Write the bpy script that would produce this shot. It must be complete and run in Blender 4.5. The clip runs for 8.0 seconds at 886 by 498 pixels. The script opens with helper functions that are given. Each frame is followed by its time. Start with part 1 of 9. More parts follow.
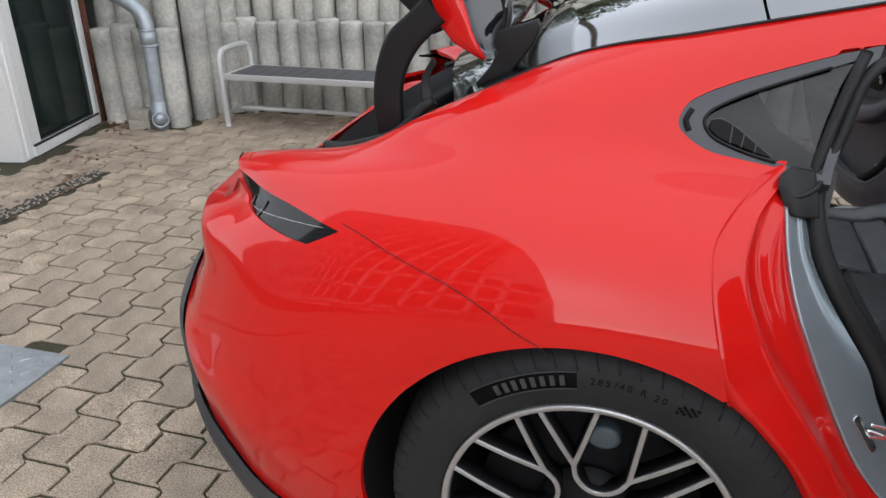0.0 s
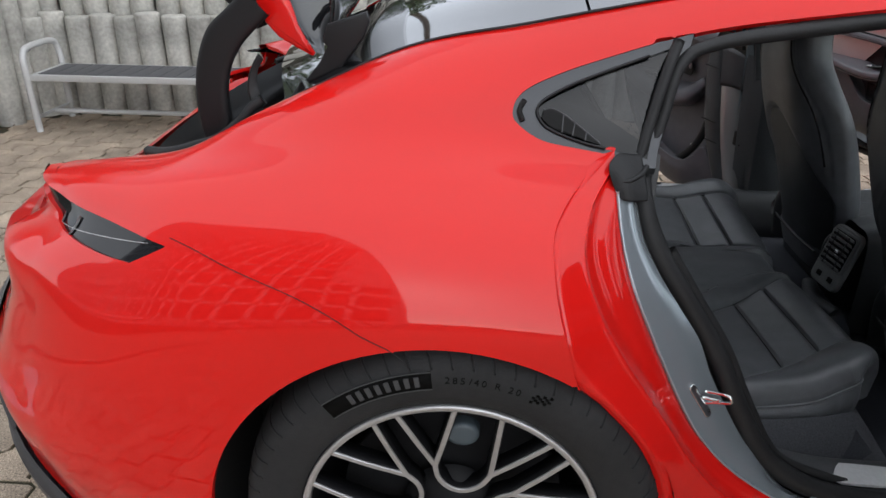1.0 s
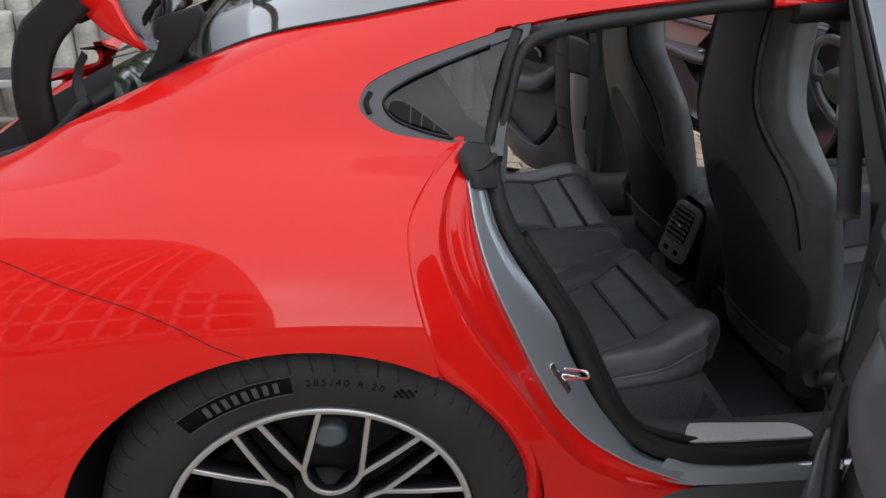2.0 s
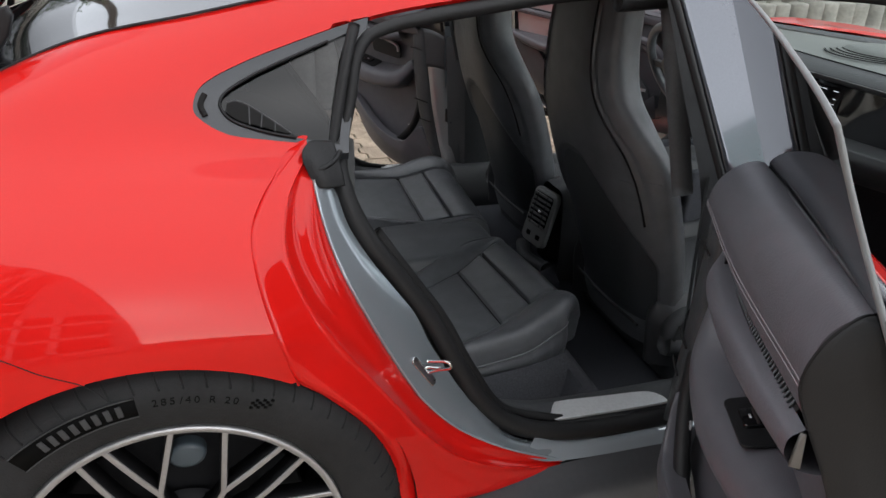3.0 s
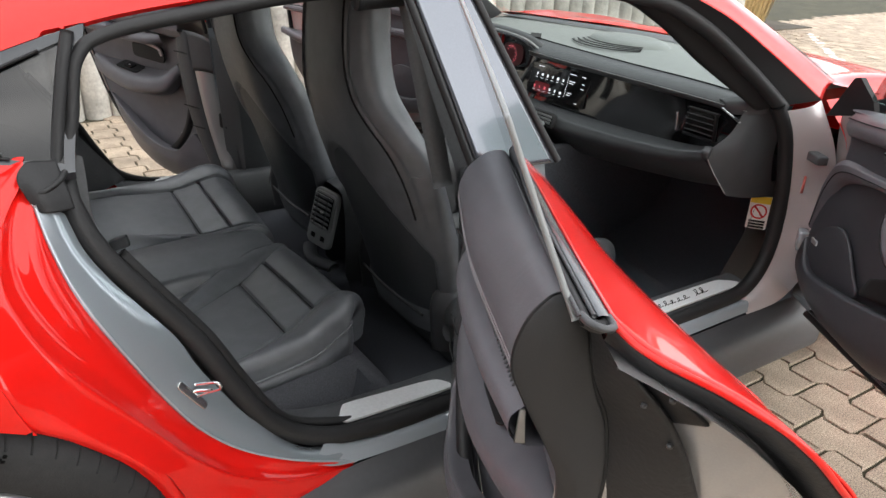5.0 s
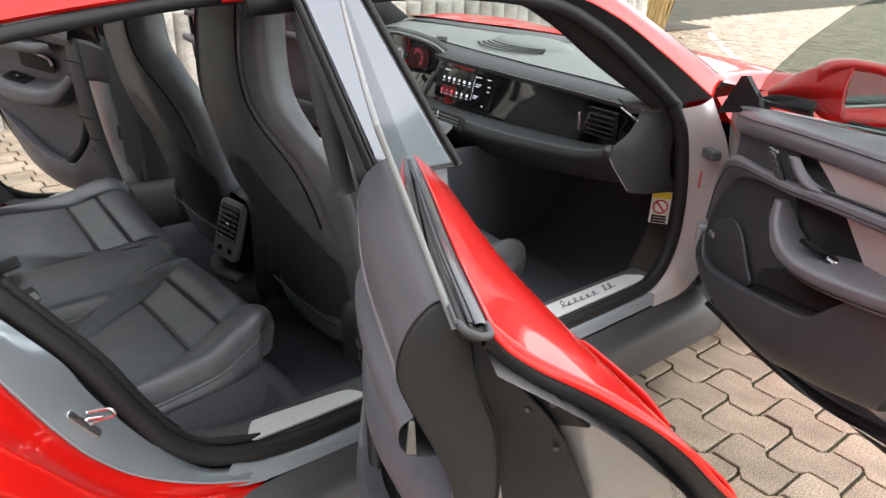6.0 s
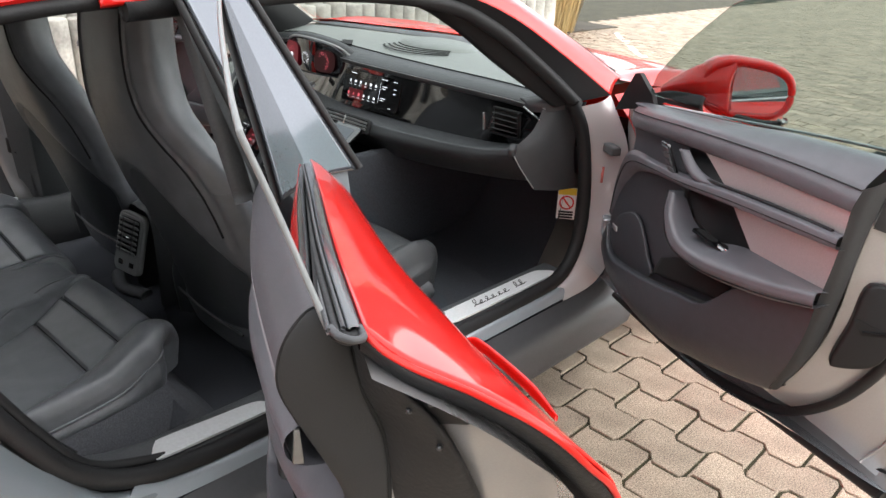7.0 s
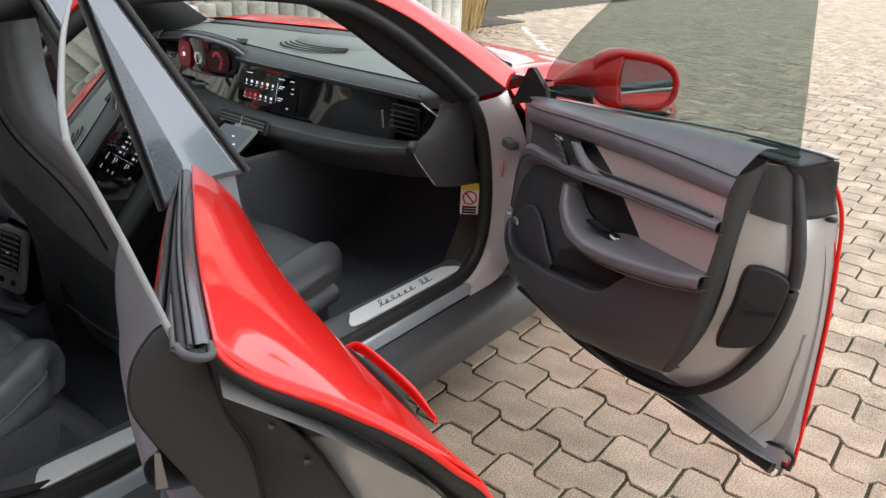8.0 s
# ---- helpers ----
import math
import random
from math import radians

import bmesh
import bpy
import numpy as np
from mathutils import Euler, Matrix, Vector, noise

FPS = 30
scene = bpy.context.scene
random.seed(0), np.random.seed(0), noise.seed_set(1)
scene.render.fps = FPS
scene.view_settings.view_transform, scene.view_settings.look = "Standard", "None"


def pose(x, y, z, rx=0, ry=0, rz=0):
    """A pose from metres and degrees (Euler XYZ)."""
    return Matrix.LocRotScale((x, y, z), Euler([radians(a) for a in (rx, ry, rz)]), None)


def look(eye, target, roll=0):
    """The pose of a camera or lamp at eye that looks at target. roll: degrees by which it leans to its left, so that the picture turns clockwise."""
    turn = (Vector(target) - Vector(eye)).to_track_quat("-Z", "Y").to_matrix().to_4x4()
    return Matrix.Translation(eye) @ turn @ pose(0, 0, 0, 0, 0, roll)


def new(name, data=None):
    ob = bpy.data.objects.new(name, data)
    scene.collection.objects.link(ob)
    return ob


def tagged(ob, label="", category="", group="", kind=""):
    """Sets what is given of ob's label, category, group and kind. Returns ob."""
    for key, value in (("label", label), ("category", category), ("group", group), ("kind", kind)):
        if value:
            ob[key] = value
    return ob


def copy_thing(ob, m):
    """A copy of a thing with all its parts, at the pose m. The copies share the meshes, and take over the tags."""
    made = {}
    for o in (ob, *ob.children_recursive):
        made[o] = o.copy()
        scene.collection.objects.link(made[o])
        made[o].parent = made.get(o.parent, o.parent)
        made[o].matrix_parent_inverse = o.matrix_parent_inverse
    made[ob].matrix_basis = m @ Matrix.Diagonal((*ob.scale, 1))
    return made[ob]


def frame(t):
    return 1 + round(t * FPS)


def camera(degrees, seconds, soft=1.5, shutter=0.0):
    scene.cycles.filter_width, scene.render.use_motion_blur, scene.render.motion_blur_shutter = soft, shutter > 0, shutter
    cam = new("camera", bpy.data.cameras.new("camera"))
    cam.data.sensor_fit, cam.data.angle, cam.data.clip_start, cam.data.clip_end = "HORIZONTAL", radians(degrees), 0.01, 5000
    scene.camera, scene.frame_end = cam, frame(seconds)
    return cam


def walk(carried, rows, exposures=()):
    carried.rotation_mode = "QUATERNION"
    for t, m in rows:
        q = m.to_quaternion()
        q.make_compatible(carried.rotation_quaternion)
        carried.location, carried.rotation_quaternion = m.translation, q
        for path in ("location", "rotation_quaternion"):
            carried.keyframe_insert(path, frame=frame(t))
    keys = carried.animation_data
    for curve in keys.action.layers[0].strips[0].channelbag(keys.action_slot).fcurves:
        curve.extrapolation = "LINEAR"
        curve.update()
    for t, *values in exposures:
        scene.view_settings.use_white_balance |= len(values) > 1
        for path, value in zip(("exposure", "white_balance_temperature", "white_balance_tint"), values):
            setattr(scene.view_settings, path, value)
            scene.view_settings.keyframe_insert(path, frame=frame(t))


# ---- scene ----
cam = camera(62.6, 8.0)
PATH = [
    (0, (0.016, -1.984, 1.334), (-0.46, -0.309, 0.546), -0.3),
    (0.5, (0.014, -1.955, 1.331), (-0.261, -0.241, 0.534), 0.3),
    (1, (0.021, -1.937, 1.331), (-0.073, -0.206, 0.526), 0.8),
    (1.5, (0.034, -1.923, 1.329), (0.105, -0.196, 0.518), 1.3),
    (3, (0.112, -1.925, 1.325), (0.633, -0.279, 0.51), 1.6),
    (3.5, (0.137, -1.927, 1.327), (0.786, -0.328, 0.51), 1.7),
    (4, (0.158, -1.932, 1.328), (0.921, -0.382, 0.513), 1.9),
    (4.5, (0.183, -1.941, 1.329), (1.044, -0.441, 0.517), 2.1),
    (6, (0.249, -1.963, 1.334), (1.359, -0.626, 0.541), 2.5),
    (6.5, (0.265, -1.973, 1.334), (1.447, -0.693, 0.551), 2.5),
    (7, (0.284, -1.991, 1.334), (1.539, -0.78, 0.555), 2.6),
    (7.5, (0.307, -2.009, 1.336), (1.63, -0.873, 0.559), 2.7),
    (8, (0.332, -2.02, 1.336), (1.719, -0.963, 0.557), 2.7),
]
EXPOSURE = [(0, 1.17, 6150, 10), (1.5, 1.17, 6200, 10), (3, 1.25, 6350, 10), (3.5, 1.42, 6400, 10), (4.5, 1.8, 6500, 9), (6, 2.12, 6550, 9), (7, 2.15, 6500, 9), (8, 1.72, 6450, 9)]
walk(cam, [(t, look(eye, target, roll)) for t, eye, target, roll in PATH], EXPOSURE)

# ---- world and light ----
world = bpy.data.worlds.new("sky")
scene.world = world
world.use_nodes = True
wt = world.node_tree
sky = wt.nodes.new("ShaderNodeTexSky")
sky.sky_type = "NISHITA"
sky.sun_disc = False
sky.sun_elevation, sky.sun_rotation = radians(29), radians(186)
sky.dust_density, sky.air_density = 0.7, 1.0
grey = wt.nodes.new("ShaderNodeHueSaturation")
grey.inputs["Saturation"].default_value = 0.32
wt.links.new(sky.outputs[0], grey.inputs["Color"])
cloud = wt.nodes.new("ShaderNodeMix")
cloud.data_type = "RGBA"
cloud.inputs["Factor"].default_value = 0.62
cloud.inputs["B"].default_value = (4.2, 4.3, 4.45, 1)
wt.links.new(grey.outputs[0], cloud.inputs["A"])
wt.links.new(cloud.outputs["Result"], wt.nodes["Background"].inputs[0])
wt.nodes["Background"].inputs[1].default_value = 0.15
sun = new("sun", bpy.data.lights.new("sun", "SUN"))
sun.data.energy, sun.data.angle, sun.data.color = 0.85, radians(168), (1.0, 0.95, 0.87)
sun.matrix_world = look((-0.5, -5, 2.8), (0, 0, 0))


# ---- materials ----
def mat(name, base, rough=0.5, metal=0.0, coat=0.0, grain=0.0, scale=40.0, bump=0.0, bump_scale=None, stain=0.0, stain_scale=2.0, spec=0.5, coat_rough=0.03, random=0.0):
    """A node material: base colour varied by fine grain and broad stains, with fine relief."""
    m = bpy.data.materials.new(name)
    m.use_nodes = True
    nt = m.node_tree
    b = nt.nodes["Principled BSDF"]
    b.inputs["Roughness"].default_value = rough
    b.inputs["Metallic"].default_value = metal
    b.inputs["Coat Weight"].default_value = coat
    b.inputs["Coat Roughness"].default_value = coat_rough
    b.inputs["Specular IOR Level"].default_value = spec
    co = nt.nodes.new("ShaderNodeTexCoord")
    rgb = nt.nodes.new("ShaderNodeRGB")
    rgb.outputs[0].default_value = (*base, 1)
    out = rgb.outputs[0]

    def vary(out, sc, amount, detail):
        n = nt.nodes.new("ShaderNodeTexNoise")
        n.inputs["Scale"].default_value, n.inputs["Detail"].default_value = sc, detail
        nt.links.new(co.outputs["Object"], n.inputs["Vector"])
        r = nt.nodes.new("ShaderNodeMapRange")
        r.inputs["From Min"].default_value, r.inputs["From Max"].default_value = 0.3, 0.7
        r.inputs["To Min"].default_value, r.inputs["To Max"].default_value = 1 - amount, 1 + amount
        nt.links.new(n.outputs[0], r.inputs["Value"])
        x = nt.nodes.new("ShaderNodeMix")
        x.data_type, x.blend_type = "RGBA", "MULTIPLY"
        x.inputs["Factor"].default_value = 1
        nt.links.new(out, x.inputs["A"])
        nt.links.new(r.outputs[0], x.inputs["B"])
        return x.outputs["Result"]

    if grain:
        out = vary(out, scale, grain, 6)
    if stain:
        out = vary(out, stain_scale, stain, 4)
    if random:
        o = nt.nodes.new("ShaderNodeObjectInfo")
        isl = nt.nodes.new("ShaderNodeNewGeometry")
        add = nt.nodes.new("ShaderNodeMath")
        add.operation = "ADD"
        nt.links.new(o.outputs["Random"], add.inputs[0])
        nt.links.new(isl.outputs["Random Per Island"], add.inputs[1])
        fr = nt.nodes.new("ShaderNodeMath")
        fr.operation = "FRACT"
        nt.links.new(add.outputs[0], fr.inputs[0])
        r = nt.nodes.new("ShaderNodeMapRange")
        r.inputs["To Min"].default_value, r.inputs["To Max"].default_value = 1 - random, 1 + random
        nt.links.new(fr.outputs[0], r.inputs["Value"])
        x = nt.nodes.new("ShaderNodeMix")
        x.data_type, x.blend_type = "RGBA", "MULTIPLY"
        x.inputs["Factor"].default_value = 1
        nt.links.new(out, x.inputs["A"])
        nt.links.new(r.outputs[0], x.inputs["B"])
        out = x.outputs["Result"]
    nt.links.new(out, b.inputs["Base Color"])
    if bump:
        n = nt.nodes.new("ShaderNodeTexNoise")
        n.inputs["Scale"].default_value, n.inputs["Detail"].default_value = bump_scale or scale, 5
        nt.links.new(co.outputs["Object"], n.inputs["Vector"])
        bp = nt.nodes.new("ShaderNodeBump")
        bp.inputs["Strength"].default_value, bp.inputs["Distance"].default_value = bump, 0.003
        nt.links.new(n.outputs[0], bp.inputs["Height"])
        nt.links.new(bp.outputs[0], b.inputs["Normal"])
    return m


def glass(name, tint, rough=0.0, opaque=0.0):
    """Thin car glass: a clear tinted film that also mirrors by Fresnel."""
    m = bpy.data.materials.new(name)
    m.use_nodes = True
    nt = m.node_tree
    nt.nodes.remove(nt.nodes["Principled BSDF"])
    tr = nt.nodes.new("ShaderNodeBsdfTransparent")
    tr.inputs[0].default_value = (*tint, 1)
    gl = nt.nodes.new("ShaderNodeBsdfGlossy")
    gl.inputs["Roughness"].default_value = rough
    lw = nt.nodes.new("ShaderNodeLayerWeight")
    lw.inputs["Blend"].default_value = 0.5
    pw = nt.nodes.new("ShaderNodeMath")
    pw.operation, pw.inputs[1].default_value = "POWER", 4.0
    nt.links.new(lw.outputs["Facing"], pw.inputs[0])
    fr = nt.nodes.new("ShaderNodeMapRange")
    fr.inputs["To Min"].default_value, fr.inputs["To Max"].default_value = 0.045, 1.0
    nt.links.new(pw.outputs[0], fr.inputs["Value"])
    mx = nt.nodes.new("ShaderNodeMixShader")
    nt.links.new(fr.outputs[0], mx.inputs[0])
    nt.links.new(tr.outputs[0], mx.inputs[1])
    nt.links.new(gl.outputs[0], mx.inputs[2])
    nt.links.new(mx.outputs[0], nt.nodes["Material Output"].inputs[0])
    return m


def glow(name, colour, strength):
    m = bpy.data.materials.new(name)
    m.use_nodes = True
    b = m.node_tree.nodes["Principled BSDF"]
    b.inputs["Base Color"].default_value = (0.01, 0.01, 0.01, 1)
    b.inputs["Emission Color"].default_value = (*colour, 1)
    b.inputs["Emission Strength"].default_value = strength
    return m


RED = mat("red_paint", (0.62, 0.0085, 0.006), 0.35, coat=0.75, spec=0.05, grain=0.03, scale=900, stain=0.03, stain_scale=3)
SILVER = mat("grey_jamb_paint", (0.42, 0.465, 0.505), 0.18, 0.5, coat=0.8, grain=0.03, scale=700)
FLANGE = mat("blue_grey_flange_paint", (0.35, 0.395, 0.43), 0.20, 0.60, coat=0.7, grain=0.03, scale=700)
JAMBW = mat("pale_pinkish_jamb_paint", (0.52, 0.48, 0.48), 0.3, 0.2, coat=0.6, grain=0.03, scale=500)
DARKEND = mat("matt_dark_trim", (0.026, 0.026, 0.027), 0.6, spec=0.3, bump=0.15, bump_scale=500)
SHELL = mat("pale_grey_shell_paint", (0.365, 0.358, 0.358), 0.24, 0.4, coat=0.8, grain=0.04, scale=400, stain=0.06)
RUBBER = mat("black_rubber", (0.014, 0.014, 0.015), 0.55, spec=0.35, bump=0.25, bump_scale=180, stain=0.2, stain_scale=9)
TYRE = mat("tyre_rubber", (0.018, 0.018, 0.019), 0.76, spec=0.35, grain=0.12, scale=60, bump=0.3, bump_scale=300, stain=0.2, stain_scale=8)
TYRE_MARK = mat("raised_tyre_mark", (0.003, 0.003, 0.003), 0.8, spec=0.1)
PLASTIC = mat("grained_black_plastic", (0.072, 0.075, 0.080), 0.5, bump=0.35, bump_scale=500, grain=0.1, scale=200)
SURROUND = mat("dark_grey_window_trim", (0.030, 0.033, 0.039), 0.22, spec=0.5, coat=0.3, grain=0.05, scale=300)
VENTGREY = mat("grey_vent_plastic", (0.32, 0.33, 0.33), 0.38, bump=0.2, bump_scale=500, grain=0.05, scale=80)
CLADDING = mat("dark_grey_cladding", (0.045, 0.046, 0.05), 0.45, bump=0.2, bump_scale=600, grain=0.06, scale=80)
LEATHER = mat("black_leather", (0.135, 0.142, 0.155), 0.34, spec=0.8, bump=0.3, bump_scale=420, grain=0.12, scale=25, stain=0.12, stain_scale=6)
LEATHER_DOOR = mat("dark_grey_leather", (0.100, 0.098, 0.110), 0.38, bump=0.2, bump_scale=420, grain=0.08, scale=25)
SEAM = mat("seam_shadow_groove", (0.006, 0.006, 0.007), 0.8)
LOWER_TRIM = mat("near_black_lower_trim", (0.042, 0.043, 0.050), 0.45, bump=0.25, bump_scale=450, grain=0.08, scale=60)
BACKPANEL = mat("dark_seat_back_panel", (0.060, 0.066, 0.072), 0.42, bump=0.25, bump_scale=500, grain=0.08, scale=100)
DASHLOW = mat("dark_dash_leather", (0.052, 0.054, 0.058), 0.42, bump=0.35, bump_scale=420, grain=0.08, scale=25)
PLATE = mat("pale_brushed_plate", (0.74, 0.75, 0.76), 0.42, 0.25, grain=0.05, scale=150)
STITCH = mat("grey_thread", (0.22, 0.20, 0.21), 0.8)
CARPET = mat("black_carpet", (0.062, 0.066, 0.078), 0.95, grain=0.3, scale=300, bump=0.8, bump_scale=400)
GLOSS = mat("gloss_black", (0.006, 0.006, 0.007), 0.06, coat=1.0)
ALU = mat("brushed_aluminium", (0.50, 0.50, 0.51), 0.42, 0.75, grain=0.06, scale=120)
CHROME = mat("chrome", (0.75, 0.75, 0.76), 0.12, 1.0)
# dark rim and disc: shade inside the wheel is put into their near-black colour
RIM_DARK = mat("dark_rim_with_wheel_shade", (0.006, 0.006, 0.007), 0.6, 0.0, spec=0.2)
DISC = mat("shade_black_disc", (0.008, 0.008, 0.009), 0.85, 0.0, spec=0.15, grain=0.15, scale=50)
CALIPER = mat("bluish_grey_caliper", (0.07, 0.09, 0.105), 0.45)
INSERT = mat("grey_metal_insert", (0.52, 0.46, 0.46), 0.38, 0.5, grain=0.05, scale=300)
BLACKPL = mat("smooth_black_plastic", (0.010, 0.010, 0.011), 0.5, spec=0.3, bump=0.15, bump_scale=400)
# black liners and small parts; also paints the shade of gaps and openings
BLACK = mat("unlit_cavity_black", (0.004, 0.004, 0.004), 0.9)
CLEAR = glass("side_window_glass", (0.62, 0.68, 0.66))
TINTED = glass("dark_tinted_glass", (0.075, 0.08, 0.088))
WINDSCREEN = glass("windscreen_glass", (0.74, 0.78, 0.76))
# gloss black cover; blue-grey metallic base adds the mirrored sky's brightness
PILLAR = mat("pillar_black_with_sky_sheen", (0.115, 0.124, 0.145), 0.14, 0.6, coat=1.0, coat_rough=0.03, grain=0.05, scale=300)
LAMPRIB = mat("smoky_lamp_rib", (0.12, 0.12, 0.125), 0.3)
LAMPGLASS = mat("dark_lamp_lens", (0.006, 0.006, 0.008), 0.06, spec=0.3, coat=0.15)
LAMPBAR = mat("clear_lamp_ribs", (0.45, 0.46, 0.47), 0.15, 0.3, coat=1.0)
MIRROR = mat("mirror_silver", (0.86, 0.88, 0.88), 0.01, 1.0)
PAVER = mat("grey_concrete_paver", (0.380, 0.304, 0.230), 0.85, grain=0.62, scale=240, bump=1.0, bump_scale=260, stain=0.30, stain_scale=6.0, random=0.12)
JOINT = mat("mossy_joint_sand", (0.042, 0.038, 0.018), 0.95, grain=0.4, scale=60, bump=0.8, bump_scale=150, stain=0.3, stain_scale=3)
PALISADE = mat("weathered_concrete_palisade", (0.49, 0.475, 0.43), 0.88, grain=0.16, scale=45, bump=0.6, bump_scale=80, stain=0.42, stain_scale=2.6, random=0.12)
ZINC = mat("weathered_zinc", (0.40, 0.44, 0.47), 0.45, 0.45, grain=0.12, scale=25, stain=0.15, stain_scale=6)
WHITE = mat("white_frame_paint", (0.78, 0.78, 0.77), 0.4, grain=0.03, scale=30, stain=0.05)
RENDERED = mat("white_wall_plaster", (0.72, 0.72, 0.70), 0.8, grain=0.05, scale=70, bump=0.3, stain=0.05)
BENCH_METAL = mat("light_grey_powder_coat", (0.55, 0.55, 0.54), 0.42, 0.2, grain=0.04, scale=60)
SLATS = mat("dark_grey_bench_slat", (0.085, 0.085, 0.09), 0.6, grain=0.15, scale=60, bump=0.2)
STEEL = mat("galvanised_checker_plate", (0.40, 0.43, 0.46), 0.42, 0.7, grain=0.12, scale=40, stain=0.2, stain_scale=4)
SOIL = mat("dark_soil", (0.06, 0.05, 0.035), 0.95, grain=0.4, scale=40, bump=0.8, stain=0.3)
LEAF = mat("evergreen_leaf", (0.055, 0.085, 0.030), 0.6, random=0.45, stain=0.3, stain_scale=2)
DRYLEAF = mat("dry_leaf", (0.16, 0.085, 0.05), 0.8, random=0.4)
STRAW = mat("dry_ornamental_grass", (0.42, 0.30, 0.13), 0.7, random=0.35)
LINE = mat("white_road_paint", (0.72, 0.72, 0.69), 0.7, grain=0.25, scale=30)
TERRACOTTA = mat("red_step_stone", (0.40, 0.16, 0.10), 0.8, grain=0.1, scale=60, stain=0.1)
BRICK = mat("pale_stone_block", (0.38, 0.35, 0.30), 0.85, grain=0.15, scale=50, bump=0.5)
BARK = mat("brown_bark", (0.10, 0.075, 0.055), 0.9, grain=0.3, scale=40, bump=0.8)


# ---- building tools ----
def obj(name, bm, material, parent=None, label="", smooth=True, mods=()):
    """Link a bmesh as one mesh object."""
    me = bpy.data.meshes.new(name)
    bm.to_mesh(me)
    bm.free()
    for p in me.polygons:
        p.use_smooth = smooth
    me.materials.append(material)
    ob = new(name, me)
    if parent is not None:
        ob.parent = parent
    if label:
        ob["label"] = label
    return ob


def part(name, bm, material, parent, label="", smooth=True):
    return obj(name, bm, material, parent, label, smooth)


def thing(name, label, category, group="", at=(0, 0, 0)):
    e = new(name)
    e.location = at
    return tagged(e, label, category, group)


def catmull(pts, n):
    """n points on a smooth curve through pts."""
    p = np.asarray(pts, float)
    k = len(p) - 1
    p = np.vstack([2 * p[0] - p[1], p, 2 * p[-1] - p[-2]])
    s = np.linspace(0, k, n)
    i = np.minimum(s.astype(int), k - 1)
    f = (s - i)[:, None]
    a, b, c, d = p[i], p[i + 1], p[i + 2], p[i + 3]
    return 0.5 * (2 * b + (c - a) * f + (2 * a - 5 * b + 4 * c - d) * f ** 2 + (3 * b - a - 3 * c + d) * f ** 3)


class Net:
    """A smooth surface through rows of control points, row by row the same number."""

    def __init__(self, *rows):
        p = np.array(rows, float)
        p = np.concatenate([2 * p[:1] - p[1:2], p, 2 * p[-1:] - p[-2:-1]], 0)
        p = np.concatenate([2 * p[:, :1] - p[:, 1:2], p, 2 * p[:, -1:] - p[:, -2:-1]], 1)
        self.p, self.nv, self.nu = p, len(rows) - 1, len(rows[0]) - 1

    @staticmethod
    def w(f):
        return np.stack([-f + 2 * f ** 2 - f ** 3, 2 - 5 * f ** 2 + 3 * f ** 3, f + 4 * f ** 2 - 3 * f ** 3, -f ** 2 + f ** 3], -1) * 0.5

    def at(self, u, v):
        u, v = np.clip(u, 0, self.nu), np.clip(v, 0, self.nv)
        i, j = np.minimum(u.astype(int), self.nu - 1), np.minimum(v.astype(int), self.nv - 1)
        wu, wv = self.w(u - i), self.w(v - j)
        out = 0
        for a in range(4):
            for b in range(4):
                out = out + (wv[..., a] * wu[..., b])[..., None] * self.p[j + a, i + b]
        return out

    def normal(self, u, v):
        h = 1e-3
        du = self.at(u + h, v) - self.at(u - h, v)
        dv = self.at(u, v + h) - self.at(u, v - h)
        n = np.cross(dv, du)
        return n / np.maximum(np.linalg.norm(n, axis=-1, keepdims=True), 1e-9)


def inside(poly, x, z):
    r = np.zeros(x.shape, bool)
    for (x0, z0), (x1, z1) in zip(poly, np.roll(poly, -1, 0)):
        c = (z0 > z) != (z1 > z)
        r ^= c & (x < (x1 - x0) * (z - z0) / ((z1 - z0) if z1 != z0 else 1e-9) + x0)
    return r


def nearest(polys, x, z):
    """The nearest points on closed outlines, and how far."""
    best = np.full(x.shape, 1e9)
    bx, bz = x.copy(), z.copy()
    for poly in polys:
        for (x0, z0), (x1, z1) in zip(poly, np.roll(poly, -1, 0)):
            dx, dz = x1 - x0, z1 - z0
            t = np.clip(((x - x0) * dx + (z - z0) * dz) / (dx * dx + dz * dz + 1e-12), 0, 1)
            px, pz = x0 + t * dx, z0 + t * dz
            d = np.hypot(px - x, pz - z)
            m = d < best
            best[m], bx[m], bz[m] = d[m], px[m], pz[m]
    return bx, bz, best


